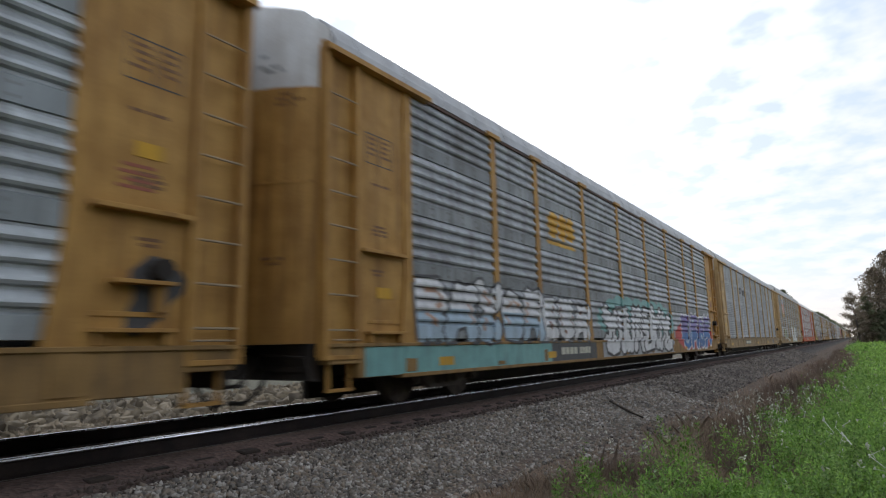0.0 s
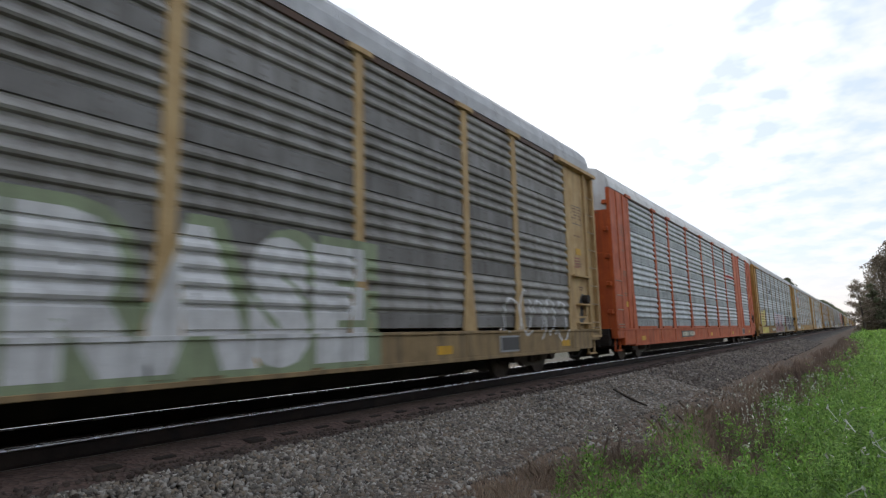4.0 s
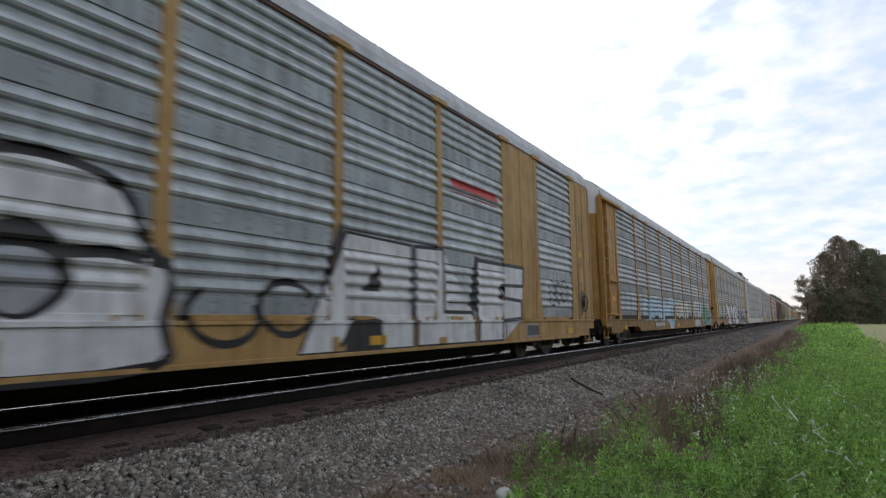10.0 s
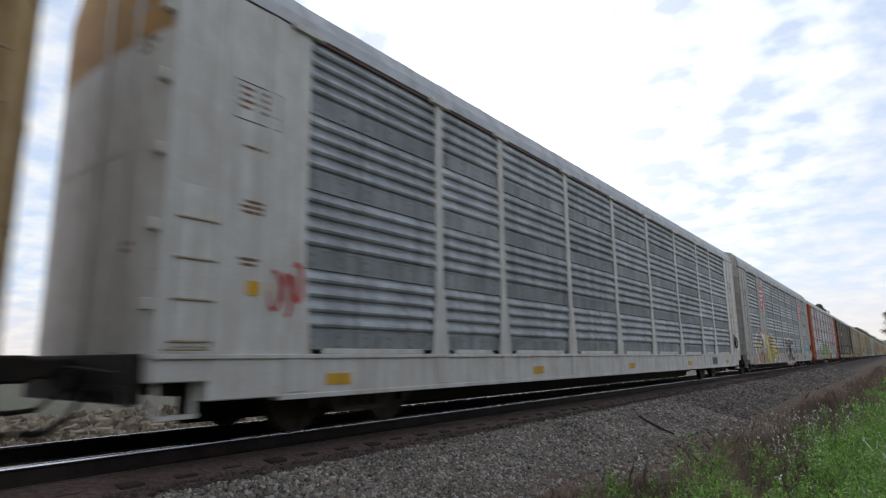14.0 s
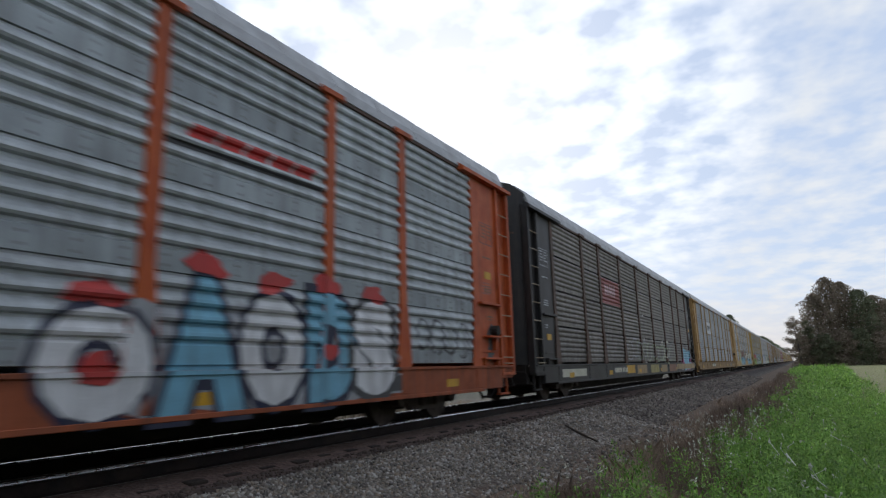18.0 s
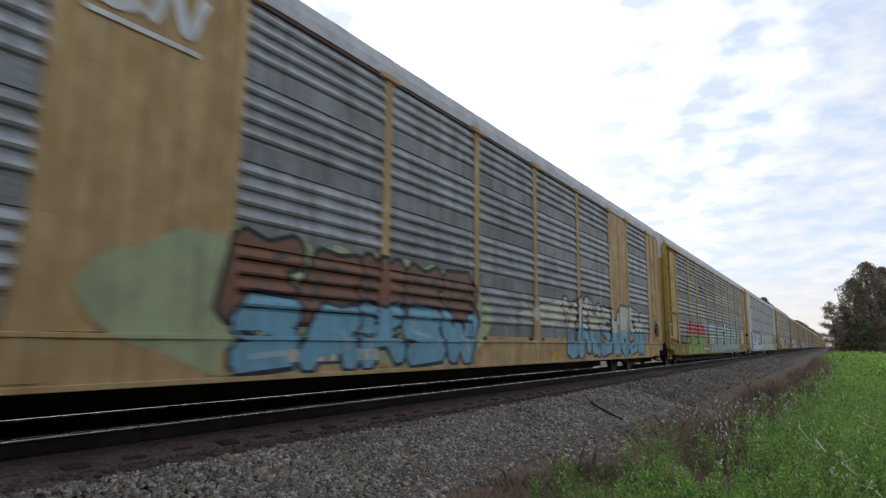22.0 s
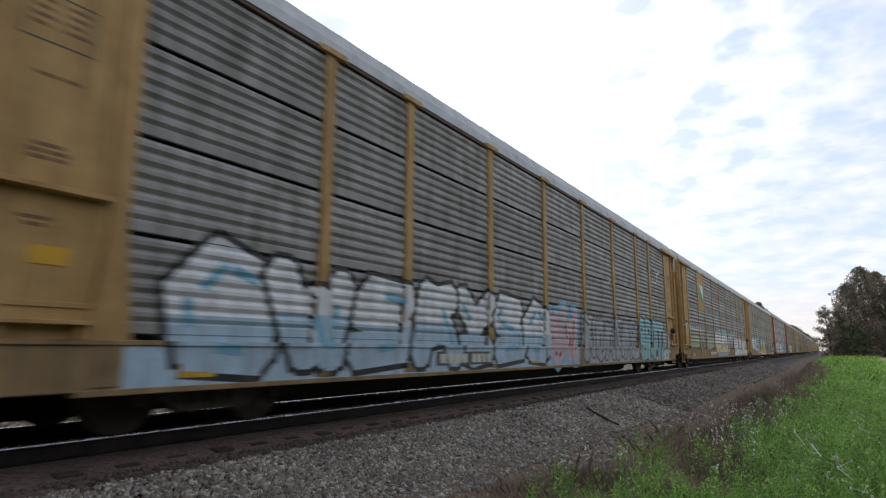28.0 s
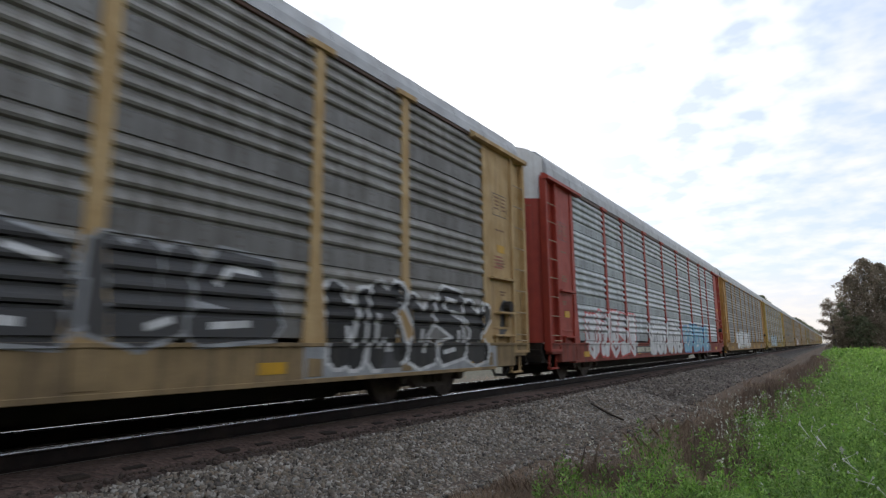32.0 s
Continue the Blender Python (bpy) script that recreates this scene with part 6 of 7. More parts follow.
# car by car: place along the side, height
lay_paint(0, [band((1.4, 7.6, 0.51, 0.92), "teal"), band((7.6, 10.4, 0.51, 0.92), "dark_grey")] + throw((2.6, 7.2, 0.98, 2.15), 5, "white", "dark_grey", "peach", 3, 0.07, None, "pale_blue"), G, "white and pale blue graffiti with peach cuts")
lay_paint(0, throw((7.2, 10.0, 0.98, 2.0), 3, "white", "dark_grey", "brown", 4, 0.07), G, "white graffiti with brown cuts")
lay_paint(0, [band((10.9, 18.6, 0.51, 0.92), "grey"), cloud((10.7, 18.9, 0.85, 2.3), "teal", 3)] + throw((11.2, 18.3, 0.6, 2.15), 6, "white", "black", "black", 5, 0.10), G, "white graffiti with black outlines on green")
lay_paint(0, [cloud((19.0, 26.0, 0.55, 1.7), "red", 8)] + throw((20.1, 25.7, 0.6, 2.1), 4, "violet", "white", "pale_blue", 9, 0.09, None, "blue"), G, "violet and blue graffiti with white outlines")
lay_paint(0, [("amber", [wobble(8.1, 3.72, 0.26, 0.34, 1, 16), wobble(8.65, 3.72, 0.24, 0.34, 2, 16), wobble(9.15, 3.72, 0.24, 0.34, 3, 16), [(7.78, 3.22), (9.44, 3.22), (9.44, 3.32), (7.78, 3.32)]])], E, "worn yellow emblem blocks with an underline")
lay_paint(1, [("black", [[(7.7, 3.95), (8.3, 3.95), (8.45, 4.12), (7.8, 4.12)], [(7.7, 3.72), (8.2, 3.72), (8.35, 3.88), (7.75, 3.88)], wobble(9.0, 3.85, 0.28, 0.22, 4, 14), wobble(9.55, 3.85, 0.26, 0.22, 5, 14)])], E, "worn black emblem blocks")
lay_paint(4, [("black", [[(7.5, 3.72), (8.1, 3.72), (8.2, 3.90), (7.6, 3.90)], [(7.5, 3.50), (8.0, 3.50), (8.1, 3.66), (7.55, 3.66)], wobble(8.85, 3.66, 0.26, 0.22, 4, 14), wobble(9.35, 3.66, 0.24, 0.22, 5, 14)])], E, "worn black emblem blocks")
lay_paint(2, shield(6.15, 4.12, 1.30, 1.55), E, "striped shield emblem, blue above red and white")
lay_paint(2, [scrawl((3.4, 8.8, 0.75, 2.15), "white", 6, 0.11, 4)] + throw((5.2, 8.0, 0.95, 1.9), 3, "sage", "cream", "dark_grey", 12, 0.06), G, "cream outline graffiti loops")
lay_paint(2, [("sage", [[(13.1, 0.55), (18.9, 0.55), (18.9, 1.3), (13.1, 1.3)]])] + words("FRASE", (13.4, 18.6, 0.58, 2.15), "white", "sage"), G, "white fat graffiti letters")
lay_paint(2, [scrawl((22.6, 25.6, 0.7, 1.8), "white", 8, 0.06, 5)], G, "thin white graffiti tag")
lay_paint(3, [("red", [[(18.95, 3.62), (21.15, 3.62), (21.15, 3.76), (18.95, 3.76)]]), ("dark_grey", [[(18.8, 3.50), (21.2, 3.50), (21.2, 3.54), (18.8, 3.54)]])], E, "thin red emblem line over a dark one")
lay_paint(4, [band((2.6, 6.0, 0.51, 0.92), "yellow")] + throw((2.7, 5.0, 0.98, 2.25), 2, "yellow", "maroon", "red", 14, 0.06), G, "yellow graffiti with dark red outline")
lay_paint(4, throw((10.6, 16.9, 0.50, 2.12), 5, "rose", "pale_blue", "sky", 15, 0.10, None, "maroon", 0.5), G, "faded pink and pale blue graffiti")
lay_paint(4, [cloud((15.6, 17.6, 0.55, 1.5), "green", 4, 4)], G, "green sprayed patch")
lay_paint(4, [cloud((18.0, 20.0, 0.9, 1.9), "maroon", 6, 5)] + throw((18.9, 26.0, 0.55, 2.1), 5, "navy", "cream", "white", 16, 0.10), G, "dark graffiti with cream outlines")
lay_paint(5, shield(6.20, 4.10, 1.25, 1.45), E, "striped shield emblem, blue above red and white")
lay_paint(5, [cloud((2.05, 6.3, 0.66, 2.12), "white", 4, 6)] + words("HODIE", (2.35, 6.1, 0.86, 1.94), "black", "white"), G, "black graffiti letters with broad white outline")
lay_paint(5, [bars((7.6, 9.8, 4.55, 4.75), "dark_grey", 1, 3), bars((10.3, 12.2, 4.55, 4.72), "dark_grey", 1, 5)], "stencil", "faded dark stencil bars")
lay_paint(6, [("black", [wobble(6.75, 1.75, 0.16, 0.17, 1, 14), wobble(7.15, 1.0, 0.13, 0.17, 2, 14), wobble(6.95, 0.78, 0.10, 0.12, 3, 12), [(7.0, 2.55), (8.6, 2.66), (9.4, 2.4), (9.3, 0.95), (8.5, 1.35), (8.95, 0.6), (9.4, 1.0), (9.45, 1.9), (10.7, 1.6), (10.6, 1.2), (9.3, 1.5), (7.4, 1.6), (7.05, 1.95)]])]
          + bubble([(7.12, 2.30), (7.58, 1.80), (7.58, 0.52), (8.47, 0.52), (8.62, 0.95), (8.59, 1.25), (9.15, 1.55), (9.28, 1.85), (9.06, 2.26), (8.5, 2.50), (7.8, 2.52), (7.2, 2.50)], "white", "black", 0.06, 0, 2)
          + bubble([(9.47, 1.92), (9.56, 2.31), (10.08, 2.55), (10.55, 2.3), (10.63, 2.0), (10.44, 1.65), (9.95, 1.50), (9.6, 1.62)], "white", "black", 0.08)
          + bubble([(9.52, 1.36), (9.49, 0.52), (10.75, 0.52), (10.42, 1.38)], "white", "black", 0.06, 0, 1)
          + bubble([(10.69, 1.90), (11.09, 2.32), (11.76, 2.47), (12.5, 2.28), (12.78, 1.72), (13.05, 1.45), (12.95, 0.95), (12.91, 0.52), (11.02, 0.52), (11.0, 0.97), (10.62, 1.31)], "white", "black", 0.11, 0, 3)
          + [("black", [[(8.13, 2.05), (8.45, 2.05), (8.62, 1.86), (8.45, 1.66), (8.16, 1.60)], wobble(11.60, 1.42, 0.46, 0.45, 3, 24, 0.05, 2.0)] + ribbon([(11.95, 1.60), (12.4, 1.64), (13.0, 1.56)], 0.12)), ("grey", [wobble(11.62, 1.34, 0.30, 0.30, 4, 20, 0.05, 2.0)]), ("olive", [[(11.3, 0.55), (11.5, 0.55), (11.5, 0.82), (11.3, 0.82)]])], G, "large white bubble graffiti letters outlined in black")
lay_paint(6, [("black", [[(15.3, 1.2), (15.7, 2.4), (16.0, 2.1), (15.6, 0.9)], [(15.7, 0.52), (16.0, 1.0), (16.7, 1.0), (16.7, 0.52)], [(19.6, 1.2), (19.9, 2.3), (20.2, 2.2), (20.1, 1.1)]])]
          + bubble([(14.9, 0.52), (15.9, 2.27), (17.58, 2.24), (17.58, 0.52), (16.75, 0.52), (16.65, 0.98), (16.0, 0.98), (15.65, 0.52)], "white", "black", 0.05, 0, 1)
          + bubble([(17.7, 2.24), (18.6, 2.28), (18.6, 1.12), (19.75, 1.12), (19.82, 0.52), (17.7, 0.52)], "white", "black", 0.07, 0, 1)
          + bubble([(19.98, 2.19), (22.25, 2.18), (22.2, 1.75), (21.05, 1.72), (21.05, 1.45), (22.1, 1.4), (22.1, 1.0), (21.05, 0.95), (21.05, 0.52), (19.95, 0.52)], "white", "black", 0.08, 0, 1)
          + [("black", [[(16.25, 1.42), (16.72, 1.42), (16.68, 1.86)]])], G, "large white block graffiti letters outlined in black")
lay_paint(6, [("red", [[(19.0, 3.55), (21.0, 3.55), (21.0, 3.72), (19.0, 3.72)]]), ("maroon", [[(19.0, 3.44), (21.0, 3.44), (21.0, 3.48), (19.0, 3.48)]])], E, "thin red emblem line")
lay_paint(6, [scrawl((13.3, 15.2, 0.6, 1.5), "black", 9, 0.10, 2), scrawl((24.0, 25.4, 1.3, 2.0), "black", 10, 0.06, 3)], G, "loose black graffiti lines")
lay_paint(7, [("pale_blue", [wobble(11.6, 1.25, 1.0, 0.55, 21, 26, 0.2), wobble(12.2, 1.7, 0.7, 0.35, 22, 20, 0.2), wobble(11.9, 0.72, 0.6, 0.2, 23, 16)]), ("sky", [wobble(12.2, 1.2, 0.45, 0.45, 25, 20, 0.2)])], G, "faded pale blue graffiti cloud")
lay_paint(7, throw((6.2, 10.9, 0.95, 1.95), 5, "pale_blue", "sky", "white", 24, 0.07), G, "pale blue graffiti letters")
lay_paint(7, throw((13.4, 17.0, 0.98, 2.1), 6, "cream", "dark_grey", "grey", 26, 0.07), G, "cream graffiti with grey outlines")
ring = lambda u, z, a, b: stroke(curve_line(lambda q: (u + a * math.cos(6.283 * q), z + b * math.sin(6.283 * q)), 14), 0.13)
lay_paint(7, [("grey", [wobble(19.86, 1.40, 0.50, 0.62, 27, 22, 0.05), wobble(21.05, 1.62, 0.42, 0.40, 28, 22, 0.05)]), band((18.9, 21.1, 0.53, 0.92), "grey"), ("pale_blue", [wobble(19.5, 0.72, 0.35, 0.16, 3, 14), wobble(20.7, 0.74, 0.25, 0.14, 4, 14)]),
              ("white", ring(19.86, 1.40, 0.46, 0.58) + ring(21.05, 1.62, 0.40, 0.38) + stroke([(20.62, 1.5), (20.66, 1.2), (20.95, 1.12), (21.25, 1.2)], 0.13) + stroke([(19.1, 1.9), (19.2, 1.3), (19.35, 1.15)], 0.12))], G, "white outlined round graffiti letters over grey")
lay_paint(7, [cloud((21.8, 26.2, 0.55, 1.7), "lilac", 4)] + throw((22.2, 25.3, 0.62, 1.85), 4, "green", "violet", "mint", 28, 0.05), G, "green graffiti with violet rim")
TOP = [(0.0, 0.0), (0.05, 0.5), (0.31, 0.66), (0.75, 0.73), (1.15, 0.55), (1.65, 0.40), (2.2, 0.42), (2.75, 0.55), (3.1, 0.47), (3.21, 0.15), (3.15, -0.2), (2.75, -0.35), (2.3, -0.45), (2.5, -0.75), (2.65, -1.16), (1.05, -1.16), (1.2, -0.85), (1.31, -0.45), (0.85, -0.40), (0.3, -0.30)]
lay_paint(8, [("maroon", [[(7.2, 0.50), (8.7, 0.50), (8.7, 0.92), (7.2, 0.92)]]), ("white", [[(7.4, 0.92), (8.9, 0.92), (8.8, 1.6), (7.8, 1.9)]]), ("rose", [[(7.3, 0.92), (8.6, 0.92), (8.3, 1.35), (7.6, 1.5)]]), ("white", [wobble(11.12, 1.0, 0.62, 0.42, 3, 20)]), ("maroon", [[(10.62, 0.51), (10.45, 1.05), (11.1, 1.28), (11.65, 1.02), (11.55, 0.51)]]), ("pink", [[(10.75, 0.51), (10.9, 0.9), (11.3, 0.9), (11.4, 0.51)]]),
              ("maroon", [[(13.8, 0.52), (13.7, 1.0), (14.1, 1.1), (14.35, 1.0), (14.3, 0.52)]])]
          + bubble([(7.85 + u * 0.99, 1.67 + z) for u, z in TOP], "white", "black", 0.17)
          + bubble([(11.44 + u * 0.87, 1.68 + z * 0.95) for u, z in TOP], "white", "black", 0.16)
          + bubble([(14.52, 0.51), (14.42, 1.2), (14.37, 1.9), (14.5, 2.22), (14.75, 2.34), (15.05, 2.22), (15.15, 1.75), (15.3, 2.18), (15.6, 2.36), (16.05, 2.28), (16.25, 2.0), (15.95, 1.6), (15.65, 1.35), (16.3, 1.2), (17.0, 1.02), (17.45, 0.85), (17.2, 0.55), (16.6, 0.51)], "white", "black", 0.13)
          + [("black", [[(7.85, 1.9), (8.15, 1.7), (8.35, 1.42), (9.15, 1.30), (9.15, 1.14), (8.2, 1.16), (7.85, 1.5)], [(10.95, 1.36), (11.45, 1.42), (11.35, 1.95), (11.02, 1.95)], [(11.5, 1.35), (12.1, 1.28), (11.75, 0.52), (11.5, 0.52), (11.6, 1.05)]] + ribbon([(15.1, 1.5), (15.15, 1.75), (15.1, 2.0)], 0.12))], G, "huge white bubble graffiti letters outlined in black")
lay_paint(8, throw((18.3, 21.4, 0.55, 1.95), 4, "navy", "white", "pale_blue", 30, 0.08), G, "navy graffiti with white outlines")
lay_paint(8, throw((21.4, 25.4, 0.5, 2.05), 4, "violet", "white", "white", 31, 0.09, None, "navy"), G, "violet graffiti with white outlines")
lay_paint(9, [scrawl((2.0, 2.5, 1.5, 2.0), "red", 3, 0.05, 3)], G, "small red tag")
for cu in (6.15, 22.2):
    lay_paint(10, [("red", [[(cu + 0.62 * a, 4.0 + 0.78 * b) for a, b in ((-0.5, -1), (0.5, -1), (1, -0.55), (1, 0.55), (0.5, 1), (-0.5, 1), (-1, 0.55), (-1, -0.55))]]),
                   ("white", [[(cu + 0.54 * a, 4.0 + 0.70 * b) for a, b in ((-0.5, -1), (0.5, -1), (1, -0.55), (1, 0.55), (0.5, 1), (-0.5, 1), (-1, 0.55), (-1, -0.55))]]),
                   ("red", [[(cu + 0.49 * a, 4.0 + 0.65 * b) for a, b in ((-0.5, -1), (0.5, -1), (1, -0.55), (1, 0.55), (0.5, 1), (-0.5, 1), (-1, 0.55), (-1, -0.55))]]),
                   bars((cu - 0.30, cu + 0.32, 3.58, 4.42), "white", 4, 6, 0.9)], E, "red octagonal emblem with white bars")
lay_paint(10, [("pink", [[(2.9, 0.51), (3.8, 0.51), (3.7, 0.95), (3.3, 1.2), (3.0, 1.0)], wobble(5.45, 2.12, 0.42, 0.20, 5, 16), wobble(7.35, 2.02, 0.30, 0.16, 6, 14), [(10.2, 0.51), (11.0, 0.51), (10.7, 1.2), (10.2, 1.5)]]),
               ("white", [[(3.5, 0.52), (3.2, 1.3), (3.7, 1.9), (4.4, 2.14), (5.1, 2.12), (5.9, 1.98), (6.6, 2.14), (7.3, 1.95), (7.8, 2.14), (9.1, 2.10), (9.5, 1.65), (10.35, 1.4), (10.5, 0.52)]])]
          + bubble([(3.55, 1.36), (3.85, 1.72), (4.44, 2.05), (4.98, 2.02), (4.92, 1.70), (4.42, 1.58), (4.25, 1.26), (4.5, 1.0), (5.0, 0.98), (5.02, 0.53), (3.93, 0.55)], "sand", "black", 0.06)
          + bubble([(5.03, 0.83), (5.08, 1.39), (5.21, 1.78), (5.5, 1.62), (5.78, 1.25), (6.3, 1.20), (6.62, 0.53), (5.14, 0.53)], "sand", "black", 0.05)
          + bubble([(5.88, 1.63), (6.12, 1.95), (6.66, 2.08), (6.97, 2.03), (7.2, 1.53), (7.33, 1.26), (7.58, 0.53), (6.74, 0.53), (6.50, 1.23), (6.02, 1.45)], "yellow", "black", 0.05)
          + bubble([(7.21, 1.72), (7.74, 2.07), (8.36, 1.95), (8.53, 1.56), (7.95, 1.45), (8.50, 0.53), (7.72, 0.53), (7.44, 1.26)], "sand", "black", 0.05)
          + bubble([(8.42, 0.90), (8.45, 1.40), (8.55, 1.85), (8.85, 2.04), (9.22, 2.03), (9.30, 1.80), (9.20, 1.62), (9.50, 1.55), (9.75, 1.30), (10.12, 1.28), (10.22, 1.0), (9.95, 0.85), (9.62, 0.75), (9.50, 0.52), (8.95, 0.52), (8.90, 0.76), (8.5, 0.78)], "yellow", "black", 0.06)
          + [("white", [[(5.29, 1.40), (5.45, 1.32), (5.72, 1.06), (5.40, 1.06)], [(6.46, 1.74), (6.70, 1.70), (6.90, 1.44), (6.60, 1.50)], [(4.15, 1.4), (4.35, 1.35), (4.42, 1.08), (4.2, 1.05)], [(8.70, 1.68), (8.82, 1.66), (9.12, 1.38), (8.86, 1.42)]]), ("yellow", [wobble(4.05, 1.45, 0.28, 0.16, 8, 14), wobble(6.4, 0.85, 0.16, 0.14, 9, 12)]),
             ("dark_grey", ribbon([(8.62, 1.24), (8.85, 1.06), (9.12, 0.97), (9.2, 1.05)], 0.09) + ribbon([(8.74, 1.72), (8.95, 1.60), (9.15, 1.38)], 0.07) + ribbon([(9.3, 1.0), (9.62, 1.08), (9.8, 0.95)], 0.05) + ribbon([(4.7, 1.55), (4.75, 1.0)], 0.05))], G, "sand and yellow graffiti letters with pink and white halo")
lay_paint(10, [("pink", [q for u in (13.5, 14.3, 15.1, 15.9, 16.7) for q in [wobble(u, 1.15, 0.52, 0.86, int(u * 10), 18)]])] + brushed("RONES", (13.55, 17.15, 0.58, 1.80), "black", "white", 0.30), G, "black graffiti with white and red outlines")
lay_paint(10, throw((23.6, 25.6, 1.02, 1.7), 5, "sky", "white", "navy", 35, 0.04), G, "small blue and white graffiti")
lay_paint(10, [bars((18.0, 18.9, 0.60, 0.86), "maroon", 2, 4), bars((9.2, 10.1, 0.58, 0.80), "dark_grey", 1, 4)], "stencil", "worn dark red stencil bars")
lay_paint(11, [band((2.6, 8.2, 0.51, 0.92), "rose")] + throw((2.8, 8.2, 0.6, 2.3), 5, "white", "dark_grey", "rose", 36, 0.09, None, "grey"), G, "white and pink graffiti with grey outlines")
lay_paint(11, [cloud((9.2, 13.1, 0.5, 1.9), "lime", 3)] + words("SABE", (9.6, 12.85, 0.55, 1.80), "lime", "black"), G, "lime green fat graffiti letters")
lay_paint(11, [cloud((12.9, 16.0, 0.5, 1.85), "lime", 4)] + throw((13.1, 15.8, 0.65, 1.75), 4, "sage", "green", "lilac", 38, 0.06), G, "lime green graffiti letters")
lay_paint(11, [cloud((17.4, 23.1, 0.50, 1.75), "grey", 5, 8)] + words("O", (17.55, 18.65, 0.52, 1.60), "white", "navy") + words("A", (18.72, 19.85, 0.52, 2.02), "sky", "navy") + words("O", (19.78, 20.85, 0.53, 1.92), "white", "navy") + words("D", (20.92, 21.92, 0.53, 2.02), "sky", "navy")
          + words("S", (21.9, 22.92, 0.56, 2.0), "white", "dark_grey") + [("red", [wobble(u, z, 0.26, 0.13, 60 + i, 14, 0.3) for i, (u, z) in enumerate(((18.05, 1.72), (19.25, 2.16), (20.3, 2.06), (21.3, 2.14), (22.4, 2.1)))] + [wobble(18.1, 1.0, 0.16, 0.18, 3, 12, 0.2), wobble(21.35, 1.2, 0.14, 0.12, 4, 12, 0.2)])], G, "white and blue graffiti letters with red tops")
lay_paint(11, [("red", [[(18.9 + 0.42 * i, 3.60), (19.25 + 0.42 * i, 3.60), (19.35 + 0.42 * i, 3.78), (18.98 + 0.42 * i, 3.78)] for i in range(5)]), ("dark_grey", [[(18.6, 3.46), (21.2, 3.50), (21.2, 3.55), (18.6, 3.52)]])], E, "red emblem bars above a dark stroke")
lay_paint(11, [scrawl((23.6, 25.6, 1.2, 1.9), "dark_grey", 12, 0.05, 4)], G, "thin dark tag")
lay_paint(11, [scrawl((1.35, 2.15, 4.0, 4.6), "white", 19, 0.04, 3), scrawl((1.4, 2.2, 3.4, 3.9), "white", 23, 0.035, 3), scrawl((1.4, 2.25, 2.5, 2.7), "white", 24, 0.05, 3)], G, "white chalk tags on the corner panel")
lay_paint(12, [band((7.30, 9.88, 3.09, 4.01), "maroon"), ("rose", [wobble(7.95 + 0.30 * i, 3.62, 0.12, 0.20, 70 + i, 12) for i in range(5)])], E, "faded dark red panel with pale emblem blocks")
lay_paint(12, [scrawl((10.5, 21.0, 1.1, 2.0), "grey", 14, 0.05, 12), scrawl((12, 21.0, 1.0, 1.8), "sage", 15, 0.06, 9), scrawl((17.2, 19.5, 1.2, 2.1), "cream", 18, 0.08, 3)], G, "faint weathered graffiti lines")
lay_paint(12, [band((9.9, 11.2, 0.60, 0.90), "amber"), band((11.6, 13.4, 0.55, 0.90), "sand"), band((14.2, 16.0, 0.55, 0.90), "olive"), band((16.6, 18.0, 0.55, 0.88), "sand"), band((18.6, 20.6, 0.55, 0.90), "brown"), band((20.8, 27.2, 0.62, 0.90), "sand")], G, "worn tan paint patches along the sill")
lay_paint(12, [cloud((22.8, 26.3, 0.52, 1.3), "magenta", 5, 6)] + throw((23.4, 25.8, 0.55, 1.8), 2, "sky", "sky", "pale_blue", 41, 0.05), G, "bright blue graffiti block on magenta")
lay_paint(12, [bars((2.6, 5.5, 0.62, 0.84), "cream", 1, 2)], "stencil", "worn pale bars on the sill")
lay_paint(13, [band((7.45, 9.75, 3.12, 3.98), "white"), ("dark_grey", [wobble(8.15, 3.56, 0.18, 0.2, 1, 12), wobble(8.6, 3.56, 0.18, 0.2, 2, 12), wobble(9.05, 3.56, 0.18, 0.2, 3, 12), [(7.75, 3.3), (7.82, 3.3), (7.82, 3.85), (7.75, 3.85)], [(9.4, 3.3), (9.47, 3.3), (9.47, 3.85), (9.4, 3.85)]])], E, "white emblem panel with dark blocks")
lay_paint(14, [("white", ribbon(curve_line(lambda s: (5.75 - 0.33 * math.cos(0.9 * (s - 0.5) * 5.0), 4.45 + 0.26 * math.sin((s - 0.5) * 5.0)), 16), 0.13) + ribbon(curve_line(lambda s: (6.08 + 0.62 * s, 4.45 - 0.24 * math.cos(9.0 * s)), 16), 0.13)), bars((5.45, 6.75, 4.00, 4.06), "white", 1, 4)], E, "white curling emblem")
lay_paint(14, [cloud((5.6, 13.6, 0.52, 2.25), "pale_lime", 5, 10)] + throw((7.2, 12.9, 1.15, 2.25), 5, "brown", "black", "dark_grey", 43, 0.08) + throw((7.3, 12.8, 0.55, 1.55), 5, "sky", "navy", "pale_blue", 44, 0.07), G, "brown over blue graffiti on a pale green cloud")
lay_paint(14, [("cream", [[(14.7, 1.55), (17.7, 2.1), (17.8, 1.5), (16.2, 1.35)]])] + throw((17.4, 24.9, 0.55, 2.25), 8, "cream", "black", "dark_grey", 45, 0.08, None, "sky"), G, "cream and blue graffiti with black outlines")
